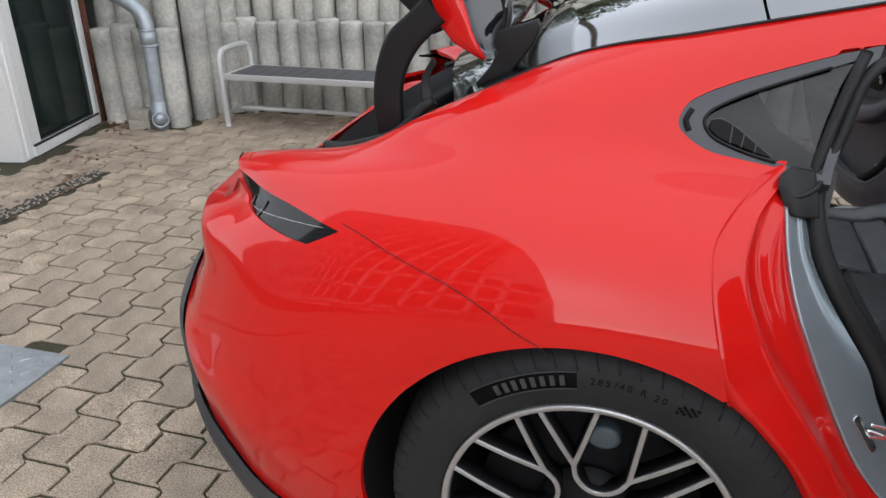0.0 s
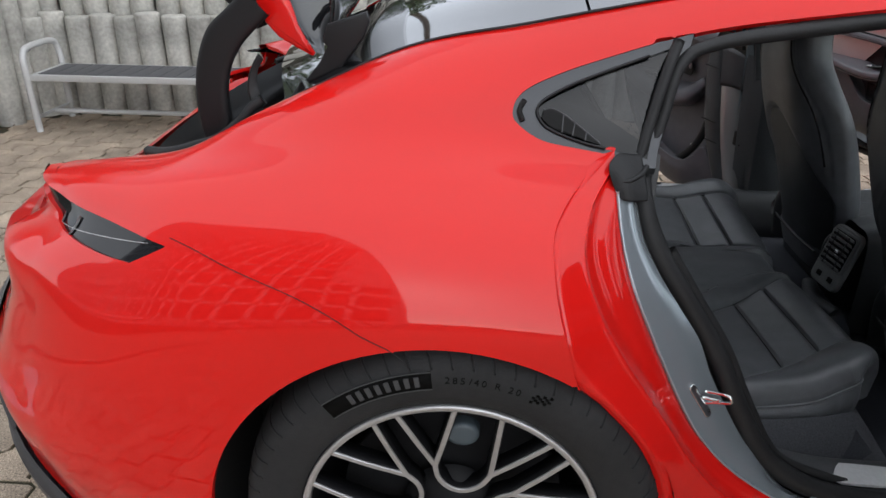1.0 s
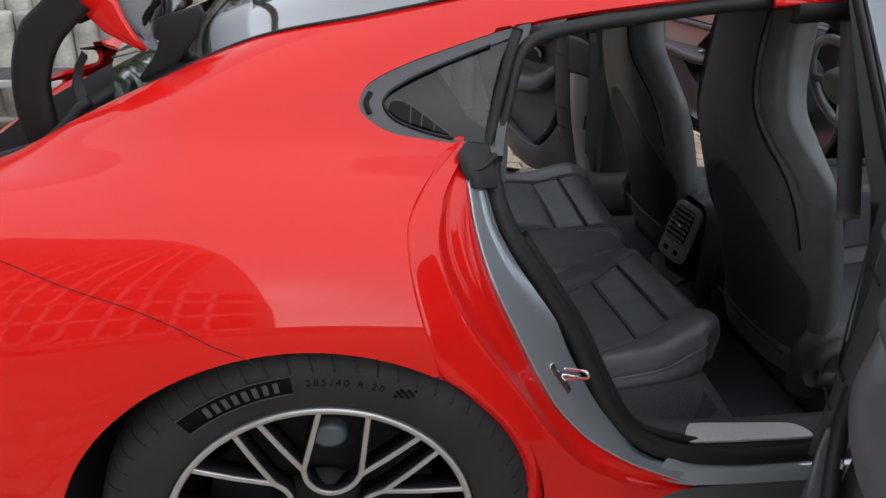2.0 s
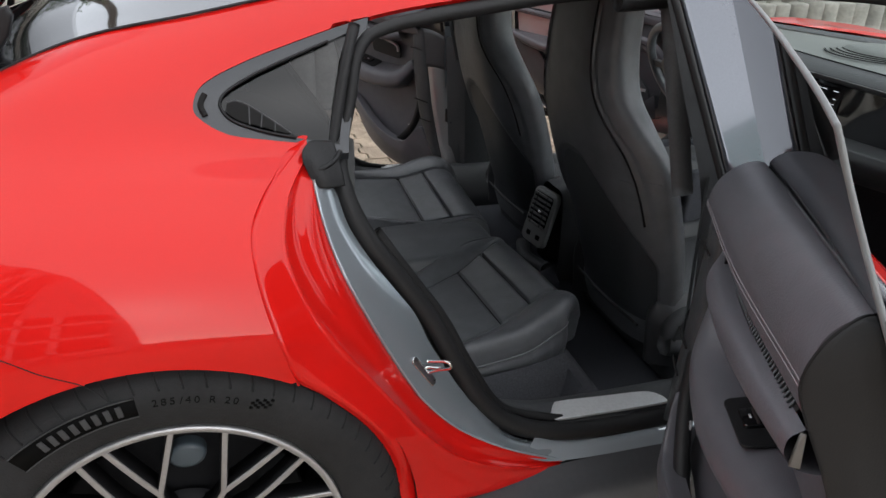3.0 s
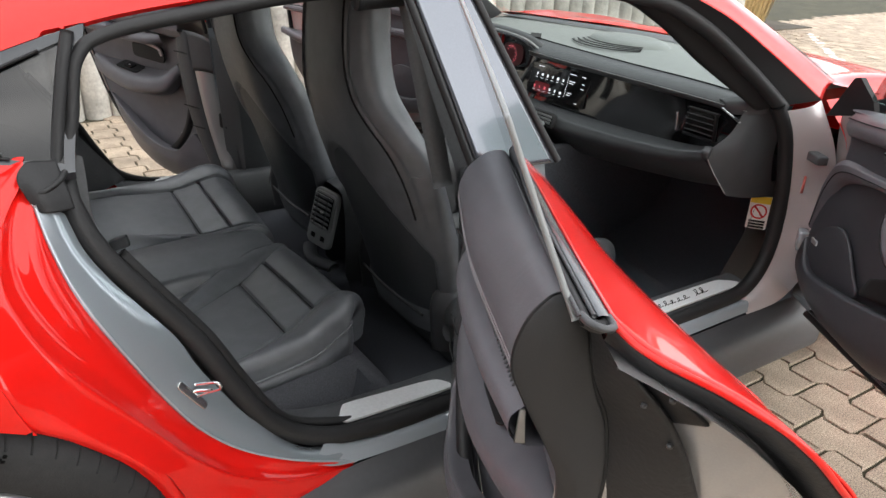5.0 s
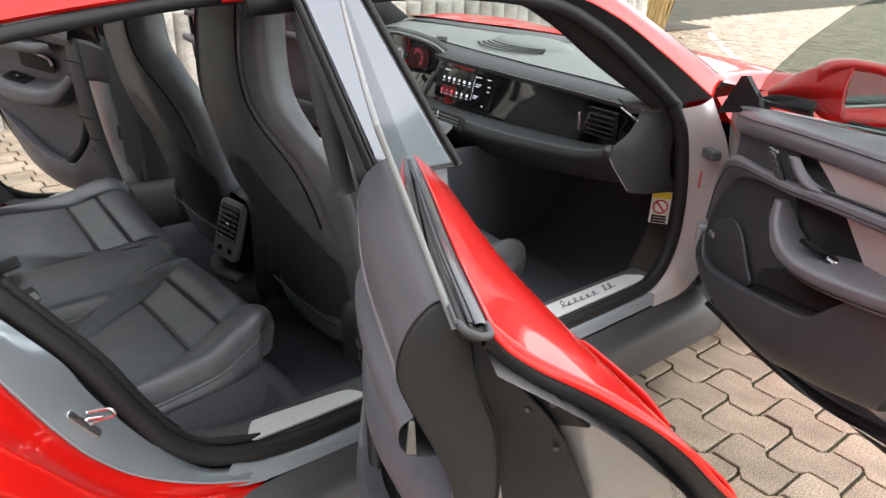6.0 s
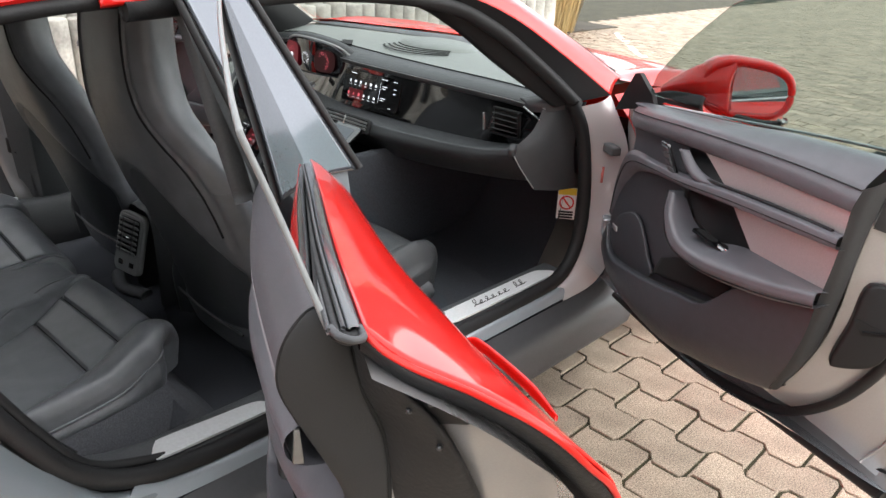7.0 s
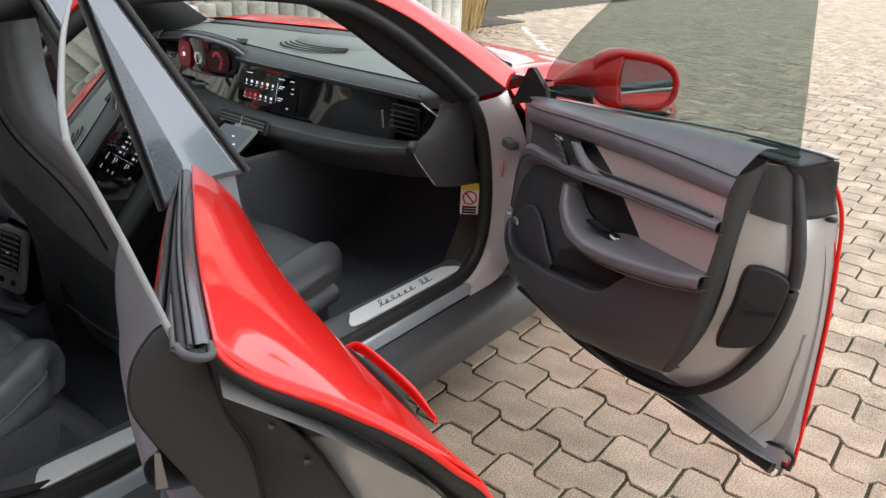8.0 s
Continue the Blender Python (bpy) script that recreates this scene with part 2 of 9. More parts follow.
def trimmed(net, nu, nv, keep=None, cuts=(), flange=0.012, ur=None, vr=None, snap=0.03, axes=(0, 2), mirror=False, lift=0.0):
    """A sheet of a net between outlines in the side view, with folded-in edges."""
    u0, u1 = ur or (0, net.nu)
    v0, v1 = vr or (0, net.nv)
    U, V = np.meshgrid(np.linspace(u0, u1, nu), np.linspace(v0, v1, nv))
    P = net.at(U, V)
    ax, az = axes

    def ok(x, z):
        r = np.ones(x.shape, bool) if keep is None else inside(keep, x, z)
        for c in cuts:
            r &= ~inside(c, x, z)
        return r

    C = (P[:-1, :-1] + P[1:, :-1] + P[:-1, 1:] + P[1:, 1:]) / 4
    K = ok(C[..., ax], C[..., az])
    idx = np.arange(nu * nv).reshape(nv, nu)
    quads = np.stack([idx[:-1, :-1], idx[1:, :-1], idx[1:, 1:], idx[:-1, 1:]], -1)[K]
    count = {}
    for q in quads:
        for a, b in zip(q, np.roll(q, -1)):
            k = (min(a, b), max(a, b))
            count.setdefault(k, []).append((a, b))
    rim = [e[0] for e in count.values() if len(e) == 1]
    bv = np.array(sorted({v for e in rim for v in e}), int)
    P, U, V = P.reshape(-1, 3), U.ravel().copy(), V.ravel().copy()
    outlines = ([keep] if keep is not None else []) + list(cuts)
    if len(outlines) and len(bv):
        tx, tz, d = nearest(outlines, P[bv, ax], P[bv, az])
        m = d < snap
        s, tx, tz = bv[m], tx[m], tz[m]
        for _ in range(6):
            h = 1e-3
            p = net.at(U[s], V[s])
            pu, pv = (net.at(U[s] + h, V[s]) - net.at(U[s] - h, V[s])) / (2 * h), (net.at(U[s], V[s] + h) - net.at(U[s], V[s] - h)) / (2 * h)
            rx, rz = tx - p[:, ax], tz - p[:, az]
            det = pu[:, ax] * pv[:, az] - pu[:, az] * pv[:, ax]
            det = np.where(np.abs(det) < 1e-6, 1e-6, det)
            du = np.clip((rx * pv[:, az] - rz * pv[:, ax]) / det, -0.1, 0.1)
            dv = np.clip((pu[:, ax] * rz - pu[:, az] * rx) / det, -0.1, 0.1)
            U[s], V[s] = np.clip(U[s] + du, 0, net.nu), np.clip(V[s] + dv, 0, net.nv)
        P[s] = net.at(U[s], V[s])
    N = net.normal(U, V)
    if lift:
        P = P + N * lift
    used = np.unique(quads)
    back = np.full(len(P), -1)
    bm = bmesh.new()
    sy = -1 if mirror else 1
    vs = {}
    for i in used:
        vs[i] = bm.verts.new((P[i, 0], sy * P[i, 1], P[i, 2]))
    for q in quads:
        f = [vs[i] for i in (q[::-1] if mirror else q)]
        bm.faces.new(f)
    if flange:
        rv, rw = {}, {}
        for i in bv:
            rv[i] = bm.verts.new((P[i, 0], sy * P[i, 1], P[i, 2]))
            w = P[i] - N[i] * flange
            rw[i] = bm.verts.new((w[0], sy * w[1], w[2]))
        for a, b in rim:
            f = [rv[b], rv[a], rw[a], rw[b]]
            bm.faces.new(f[::-1] if mirror else f)
    return bm


def sheet(P, close_u=False):
    """A bmesh from an array of points, rows by columns."""
    P = np.asarray(P, float)
    nv, nu = P.shape[:2]
    bm = bmesh.new()
    vs = [bm.verts.new(p) for p in P.reshape(-1, 3)]
    for j in range(nv - 1):
        for i in range(nu if close_u else nu - 1):
            k = (i + 1) % nu
            bm.faces.new((vs[j * nu + i], vs[j * nu + k], vs[(j + 1) * nu + k], vs[(j + 1) * nu + i]))
    return bm


def loft(curves, nu, nv, thick=0.0):
    """A smooth surface through curves; each is a short list of points. With a thickness it is a closed shell."""
    rows = [catmull(c, nu) for c in curves]
    R = np.array(rows)
    P = np.stack([catmull(R[:, i], nv) for i in range(nu)], 1) if len(rows) > 2 else np.stack([rows[0] + (rows[1] - rows[0]) * f for f in np.linspace(0, 1, nv)])
    if not thick:
        return sheet(P)
    n = np.cross(np.gradient(P, axis=1), np.gradient(P, axis=0))
    n /= np.maximum(np.linalg.norm(n, axis=2, keepdims=True), 1e-9)
    Q = P - n * thick
    ring = np.concatenate([P, Q[:, ::-1]], 1)
    bm = sheet(ring, close_u=True)
    bm.verts.ensure_lookup_table()
    m = ring.shape[1]
    for j in (0, len(P) - 1):
        for i in range(nu - 1):
            f = [bm.verts[j * m + k] for k in (i, i + 1, m - 2 - i, m - 1 - i)]
            bm.faces.new(f if j else f[::-1])
    return bm


def tube(path, r, n=8, samples=None, flat=1.0, closed=False, up=(0, 0, 1), taper=None):
    """A bar along a smooth path. flat: its height against its width."""
    p = catmull(path, samples or len(path) * 6) if not closed else np.asarray(path, float)
    if closed and samples:
        p = catmull(list(path) + [path[0]], samples)[:-1]
    t = np.gradient(p, axis=0)
    if closed:
        t = np.roll(p, -1, 0) - np.roll(p, 1, 0)
    t /= np.maximum(np.linalg.norm(t, axis=1, keepdims=True), 1e-9)
    a = np.cross(t, np.array(up, float))
    la = np.linalg.norm(a, axis=1, keepdims=True)
    a = np.where(la < 1e-3, np.cross(t, np.array((1.0, 0.1, 0))), a)
    a /= np.maximum(np.linalg.norm(a, axis=1, keepdims=True), 1e-9)
    b = np.cross(a, t)
    w = np.linspace(0, 2 * math.pi, n, endpoint=False)
    rr = np.full(len(p), r) if taper is None else r * np.interp(np.linspace(0, 1, len(p)), np.linspace(0, 1, len(taper)), taper)
    P = p[:, None] + rr[:, None, None] * (a[:, None] * np.cos(w)[None, :, None] + flat * b[:, None] * np.sin(w)[None, :, None])
    if closed:
        P = np.concatenate([P, P[:1]], 0)
        bm = sheet(P, close_u=True)
        bmesh.ops.remove_doubles(bm, verts=bm.verts, dist=1e-5)
        return bm
    bm = sheet(P, close_u=True)
    bm.verts.ensure_lookup_table()
    bm.faces.new([bm.verts[i] for i in range(n)])
    bm.faces.new([bm.verts[len(bm.verts) - n + i] for i in range(n)][::-1])
    return bm


def box(sx, sy, sz, bevel=0.0, at=(0, 0, 0), seg=2, m=None):
    bm = bmesh.new()
    bmesh.ops.create_cube(bm, size=1)
    bmesh.ops.scale(bm, vec=(sx, sy, sz), verts=bm.verts)
    if bevel:
        bmesh.ops.bevel(bm, geom=bm.edges[:], offset=bevel, segments=seg, affect="EDGES", profile=0.7)
    bmesh.ops.translate(bm, vec=at, verts=bm.verts)
    if m is not None:
        bmesh.ops.transform(bm, matrix=m, verts=bm.verts)
    return bm


def cylinder(r, h, n=32, r2=None, at=(0, 0, 0), bevel=0.0, m=None):
    bm = bmesh.new()
    bmesh.ops.create_cone(bm, cap_ends=True, segments=n, radius1=r, radius2=r if r2 is None else r2, depth=h)
    if bevel:
        e = [e for e in bm.edges if abs(e.verts[0].co.z - e.verts[1].co.z) < 1e-6]
        bmesh.ops.bevel(bm, geom=e, offset=bevel, segments=2, affect="EDGES")
    if m is not None:
        bmesh.ops.transform(bm, matrix=m, verts=bm.verts)
    bmesh.ops.translate(bm, vec=at, verts=bm.verts)
    return bm


def join(*bms):
    out = bmesh.new()
    for b in bms:
        me = bpy.data.meshes.new("tmp")
        b.to_mesh(me)
        out.from_mesh(me)
        b.free()
        bpy.data.meshes.remove(me)
    return out


def prism(outline, depth, m=Matrix.Identity(4), bevel=0.0, inner=0):
    """An outline in x, y pulled up by depth, with bevelled edges, then placed by m."""
    bm = bmesh.new()
    lo = [bm.verts.new((x, y, 0)) for x, y in outline]
    f = bm.faces.new(lo)
    if f.normal.z < 0 or sum(a[0] * b[1] - a[1] * b[0] for a, b in zip(outline, list(outline[1:]) + [outline[0]])) < 0:
        f.normal_flip()
    r = bmesh.ops.extrude_face_region(bm, geom=[f])
    top = [v for v in r["geom"] if isinstance(v, bmesh.types.BMVert)]
    bmesh.ops.translate(bm, vec=(0, 0, depth), verts=top)
    bmesh.ops.recalc_face_normals(bm, faces=bm.faces)
    if bevel:
        tv = set(top)
        e = [e for e in bm.edges if e.verts[0] in tv and e.verts[1] in tv]
        bmesh.ops.bevel(bm, geom=e, offset=bevel, segments=2, affect="EDGES", profile=0.6)
    bmesh.ops.transform(bm, matrix=m, verts=bm.verts)
    return bm


def smooth_outline(pts, n=8):
    """A closed round outline through points."""
    p = np.array(pts, float)
    k = len(p)
    q = np.vstack([p[-1:], p, p[:2]])
    out = []
    for i in range(k):
        a, b, c, d = q[i], q[i + 1], q[i + 2], q[i + 3]
        for f in np.linspace(0, 1, n, endpoint=False):
            out.append(0.5 * (2 * b + (c - a) * f + (2 * a - 5 * b + 4 * c - d) * f ** 2 + (3 * b - a - 3 * c + d) * f ** 3))
    return [tuple(o) for o in out]


def rounded(w, h, r, n=5):
    """A rounded rectangle about the origin."""
    out = []
    for cx, cy, a0 in ((w / 2 - r, h / 2 - r, 0), (-w / 2 + r, h / 2 - r, 90), (-w / 2 + r, -h / 2 + r, 180), (w / 2 - r, -h / 2 + r, 270)):
        for k in range(n + 1):
            a = radians(a0 + 90 * k / n)
            out.append((cx + r * math.cos(a), cy + r * math.sin(a)))
    return out


def axes_to(x, y, z, at):
    """A matrix whose x, y and z axes point along the given vectors."""
    m = Matrix.Identity(4)
    for i, v in enumerate((x, y, z)):
        m.col[i][:3] = Vector(v).normalized()
    m.col[3][:3] = at
    return m

# ---- the car: x forward, origin under the rear axle ----
car = thing("car", "glossy red four-door sports saloon with open doors on grey pavers", "car")

# body side from the sill end round the rear corner to the middle of the tail
row_0 = [(0.80, -0.91, 0.27), (0.45, -0.94, 0.24), (0.20, -0.955, 0.22), (0.0, -0.96, 0.21), (-0.22, -0.96, 0.19), (-0.45, -0.945, 0.165), (-0.62, -0.91, 0.17), (-0.77, -0.86, 0.23), (-0.90, -0.79, 0.38), (-1.02, -0.50, 0.46), (-1.06, 0.0, 0.46)]
row_1 = [(0.80, -0.93, 0.34), (0.45, -0.965, 0.38), (0.20, -0.985, 0.40), (0.0, -0.995, 0.42), (-0.22, -0.995, 0.40), (-0.45, -0.985, 0.38), (-0.64, -0.955, 0.38), (-0.79, -0.90, 0.42), (-0.925, -0.785, 0.50), (-1.05, -0.48, 0.53), (-1.09, 0.0, 0.53)]
row_2 = [(0.80, -0.95, 0.46), (0.45, -0.985, 0.55), (0.20, -1.00, 0.60), (0.0, -1.008, 0.62), (-0.22, -1.008, 0.60), (-0.45, -0.992, 0.56), (-0.63, -0.955, 0.55), (-0.78, -0.885, 0.56), (-0.90, -0.77, 0.58), (-1.02, -0.47, 0.60), (-1.06, 0.0, 0.60)]
row_3 = [(0.80, -0.955, 0.62), (0.45, -0.985, 0.69), (0.20, -1.00, 0.735), (0.0, -1.005, 0.745), (-0.22, -1.002, 0.73), (-0.45, -0.978, 0.69), (-0.62, -0.935, 0.67), (-0.76, -0.865, 0.67), (-0.865, -0.755, 0.68), (-0.97, -0.46, 0.69), (-1.01, 0.0, 0.69)]
row_4 = [(0.80, -0.94, 0.74), (0.45, -0.955, 0.79), (0.20, -0.965, 0.815), (0.0, -0.975, 0.825), (-0.22, -0.972, 0.82), (-0.45, -0.945, 0.79), (-0.61, -0.90, 0.77), (-0.752, -0.842, 0.766), (-0.860, -0.745, 0.776), (-0.965, -0.46, 0.772), (-1.01, 0.0, 0.77)]
row_5 = [(0.80, -0.905, 0.83), (0.45, -0.90, 0.86), (0.20, -0.905, 0.87), (0.0, -0.92, 0.88), (-0.22, -0.92, 0.885), (-0.45, -0.895, 0.866), (-0.60, -0.855, 0.845), (-0.71, -0.80, 0.83), (-0.79, -0.71, 0.825), (-0.89, -0.44, 0.82), (-0.93, 0.0, 0.82)]
row_6 = [(0.80, -0.86, 0.90), (0.45, -0.82, 0.913), (0.20, -0.815, 0.92), (0.0, -0.83, 0.93), (-0.22, -0.84, 0.935), (-0.45, -0.83, 0.917), (-0.59, -0.805, 0.90), (-0.71, -0.765, 0.888), (-0.80, -0.69, 0.877), (-0.92, -0.44, 0.865), (-0.96, 0.0, 0.86)]
row_7 = [(0.80, -0.815, 0.955), (0.45, -0.745, 0.962), (0.22, -0.725, 0.964), (0.02, -0.735, 0.980), (-0.20, -0.755, 0.985), (-0.42, -0.755, 0.950), (-0.56, -0.735, 0.925), (-0.68, -0.705, 0.909), (-0.77, -0.655, 0.892), (-0.86, -0.44, 0.895), (-0.90, 0.0, 0.89)]
row_8 = [(0.80, -0.76, 1.08), (0.45, -0.69, 1.06), (0.24, -0.675, 1.055), (0.05, -0.675, 1.05), (-0.17, -0.685, 1.045), (-0.40, -0.685, 0.985), (-0.52, -0.67, 0.928), (-0.63, -0.645, 0.902), (-0.70, -0.60, 0.882), (-0.78, -0.42, 0.89), (-0.82, 0.0, 0.885)]
row_9 = [(0.80, -0.70, 1.19), (0.50, -0.655, 1.165), (0.30, -0.635, 1.135), (0.08, -0.62, 1.105), (-0.14, -0.62, 1.085), (-0.36, -0.625, 1.005), (-0.48, -0.63, 0.915), (-0.58, -0.61, 0.89), (-0.64, -0.56, 0.87), (-0.70, -0.40, 0.85), (-0.74, 0.0, 0.84)]
row_10 = [(0.80, -0.62, 1.265), (0.52, -0.59, 1.235), (0.32, -0.57, 1.195), (0.10, -0.56, 1.15), (-0.12, -0.565, 1.105), (-0.33, -0.575, 1.00), (-0.44, -0.59, 0.86), (-0.54, -0.57, 0.82), (-0.60, -0.52, 0.79), (-0.64, -0.38, 0.77), (-0.68, 0.0, 0.76)]
SIDE = Net(row_0, row_1, row_2, row_3, row_4, row_5, row_6, row_7, row_8, row_9, row_10)



def arc(cx, cz, r, a0, a1, n):
    return [(cx + r * math.cos(radians(a)), cz + r * math.sin(radians(a))) for a in np.linspace(a0, a1, n)]


# wheel opening, door edge and rear window as outlines seen from the side
arch = arc(-0.035, 0.33, 0.40, -20, 200, 60) + [(-0.43, -0.3), (0.34, -0.3)]
shut = [tuple(p) for p in catmull([(0.245, 0.966), (0.185, 0.93), (0.142, 0.89), (0.135, 0.85), (0.145, 0.79), (0.163, 0.73), (0.18, 0.675), (0.22, 0.60)], 40)]
door_hole = np.array(shut + [(0.35, 0.40), (0.40, 0.1), (1.2, 0.1), (1.2, 1.138), (0.371, 1.148), (0.31, 1.137), (0.25, 1.0)])
window_outline = np.array([tuple(p) for p in catmull([(0.248, 0.957), (0.187, 0.965), (0.122, 0.977), (0.081, 1.000), (0.070, 1.02), (0.088, 1.05), (0.152, 1.079), (0.235, 1.107), (0.315, 1.132), (0.40, 1.154), (0.52, 1.175), (0.8, 1.215)], 60)] + [(0.8, 0.9), (0.30, 0.90)])
side_cut = np.array(arch)
# seam between bumper and wing
seam = [tuple(p) for p in catmull([(-0.80, 0.90), (-0.70, 0.885), (-0.60, 0.868), (-0.465, 0.850), (-0.362, 0.823), (-0.262, 0.797), (-0.200, 0.772), (-0.152, 0.745), (-0.095, 0.715), (-0.06, 0.66)], 50)]
bumper_zone = np.array([(-1.3, 0.90)] + seam + [(-0.06, 0.0), (-1.3, 0.0)])
lamp_zone = np.array([tuple(p) for p in catmull([(-0.82, 0.885), (-0.729, 0.872), (-0.67, 0.862), (-0.58, 0.853), (-0.478, 0.839)], 20)] + [tuple(p) for p in catmull([(-0.545, 0.806), (-0.61, 0.808), (-0.71, 0.824), (-0.733, 0.842), (-0.82, 0.865)], 20)])

tail_gap = np.array([(-0.875, 0.715), (-0.875, 1.0), (-1.4, 1.0), (-1.4, 0.715)])


def mirrored(bm):
    b = bm.copy()
    bmesh.ops.scale(b, vec=(1, -1, 1), verts=b.verts)
    bmesh.ops.reverse_faces(b, faces=b.faces)
    return b


def pair(name, bm, material, parent=None, label="", m=None, smooth=True):
    """A part of the car's right side and its mirror image on the left side. m: how an open door stands."""
    if m is not None:
        bmesh.ops.transform(bm, matrix=m, verts=bm.verts)
    b = mirrored(bm)
    p = parent if isinstance(parent, tuple) else (parent or car, parent or car)
    return part(name, bm, material, p[0], label, smooth), part(name, b, material, p[1], label, smooth)


pair("wing", trimmed(SIDE, 300, 200, None, [side_cut, door_hole, window_outline, bumper_zone], ur=(0, 8.25)), RED, None, "glossy red rear wing")
high_tail = np.array([(-1.5, 0.63), (-1.5, 1.3), (0.0, 1.3), (0.0, 0.63)])
tail_tip = np.array([(-0.787, 0.866), (-0.787, 1.0), (-1.4, 1.0), (-1.4, 0.866)])
mid_tail = np.array([(-1.5, 0.815), (-1.5, 1.3), (0.0, 1.3), (0.0, 0.815)])
bump = join(trimmed(SIDE, 300, 200, bumper_zone, [side_cut, lamp_zone, tail_gap, tail_tip], ur=(0, 8.0)), trimmed(SIDE, 24, 160, bumper_zone, [lamp_zone, mid_tail], ur=(8.0, 8.35)), trimmed(SIDE, 60, 120, bumper_zone, [high_tail], ur=(8.35, 10)))
bmesh.ops.delete(bump, geom=[v for v in bump.verts if v.co.z > 0.84 and v.co.y > -0.672 and v.co.x < -0.7], context="VERTS")
bump = pair("rear_bumper", bump, RED, None, "glossy red rear bumper")
# open joint between bumper and wing
gap_line = []
for x, z in seam[2:-3:2]:
    if x > -0.478:
        gap_line.append((x, z))

lamp = pair("tail_lamp", trimmed(SIDE, 300, 200, lamp_zone, [], ur=(0, 8.4), lift=-0.008, flange=0.006), LAMPGLASS, None, "dark clear-lens tail lamp")
for k in range(4):
    u = np.linspace(8.05 - 0.42 * k, 7.9 - 0.42 * k, 4)
    z = [SIDE.at(np.array([a]), np.array([b]))[0] - SIDE.normal(np.array([a]), np.array([b]))[0] * 0.0075 for a, b in zip(u, np.linspace(4.72 - 0.02 * k, 5.28 - 0.03 * k, 4))]
    pair("light_rib", tube(z, 0.006, 6, 12, flat=0.25), LAMPRIB, lamp, "pale ribs behind the lens")
z = [SIDE.at(np.array([a]), np.array([b]))[0] - SIDE.normal(np.array([a]), np.array([b]))[0] * 0.006 for a, b in zip(np.linspace(7.6, 5.4, 12), np.linspace(5.05, 4.72, 12))]
pair("light_line", tube(z, 0.0009, 6, 40), LAMPBAR, lamp, "thin bright light line")

# black lower cladding under the rear bumper
edge = SIDE.at(np.linspace(3.6, 10, 40), np.zeros(40))
norm = SIDE.normal(np.linspace(3.6, 10, 40), np.zeros(40))
lowclad = np.stack([edge + (0, 0, 0.012) + norm * 0.010, edge + norm * 0.022 - (0, 0, 0.012), edge + norm * 0.016 - (0, 0, 0.05), edge - norm * 0.06 - (0, 0, 0.09)])
us = np.linspace(7.9, 10, 30)
tops = np.interp(us, [7.9, 8.1, 8.3, 8.7, 10], [0.1, 0.9, 1.7, 2.0, 2.1])
diffuser = np.stack([SIDE.at(us, tops * k) + SIDE.normal(us, tops * k) * (0.016 - 0.010 * k ** 6) for k in np.linspace(0, 1, 8)])
pair("rear_diffuser", sheet(diffuser), CLADDING, None, "matt black rear diffuser panel")
pair("bumper_cladding", sheet(lowclad), CLADDING, None, "matt black lower bumper edge")

# door jamb: the red land inside the door edge, the grey flange and the rubber seal


def surf(x, z, u=3.0, v=4.0):
    """The point of the body side seen at x, z from the side."""
    U, V = np.array([u]), np.array([v])
    for _ in range(60):
        h = 1e-3
        p = SIDE.at(U, V)[0]
        pu, pv = (SIDE.at(U + h, V) - SIDE.at(U - h, V))[0] / (2 * h), (SIDE.at(U, V + h) - SIDE.at(U, V - h))[0] / (2 * h)
        det = pu[0] * pv[2] - pu[2] * pv[0]
        rx, rz = x - p[0], z - p[2]
        U = np.clip(U + np.clip((rx * pv[2] - rz * pv[0]) / det, -0.3, 0.3), 0, SIDE.nu)
        V = np.clip(V + np.clip((pu[0] * rz - pu[2] * rx) / det, -0.3, 0.3), 0, SIDE.nv)
    return SIDE.at(U, V)[0]


def on_side(pts, dx=0.0, dy=0.0, dz=0.0):
    return [tuple(surf(x, z, 2.0, 5.0) + (dx, dy, dz)) for x, z in pts]


pair("panel_joint", tube([tuple(surf(x, z, 5.0 if x < -0.3 else 3.5, 4.5) + (0, -0.0006, 0)) for x, z in gap_line], 0.0008, 5, 120), SEAM, bump, "narrow dark panel joint")
pair("boot_sill", loft([[(-0.93, 0.0, 0.705), (-0.90, -0.30, 0.735), (-0.83, -0.50, 0.77), (-0.76, -0.60, 0.80)], [(-0.96, 0.0, 0.69), (-0.94, -0.32, 0.715), (-0.86, -0.54, 0.78), (-0.78, -0.64, 0.79)], [(-1.0, 0.0, 0.62), (-0.97, -0.36, 0.63), (-0.89, -0.58, 0.68), (-0.80, -0.66, 0.76)]], 24, 10), RED, bump, "red boot sill")
edge_pts = [shut[0], shut[9], shut[17], shut[26], shut[33]]
arch_pts = [(-0.035 + 0.40 * math.cos(radians(a)), 0.33 + 0.40 * math.sin(radians(a))) for a in (47, 32, 17, 2)]
c0 = on_side(edge_pts) + on_side(arch_pts) + [(0.54, -0.925, 0.285), (0.71, -0.892, 0.288)]
lip = [(0.246, -0.742, 0.948), (0.176, -0.868, 0.914), (0.155, -0.915, 0.868), (0.203, -0.969, 0.765), (0.250, -0.969, 0.699), (0.293, -0.964, 0.640), (0.342, -0.956, 0.575), (0.388, -0.945, 0.49), (0.438, -0.93, 0.395), (0.56, -0.912, 0.305), (0.71, -0.889, 0.291)]
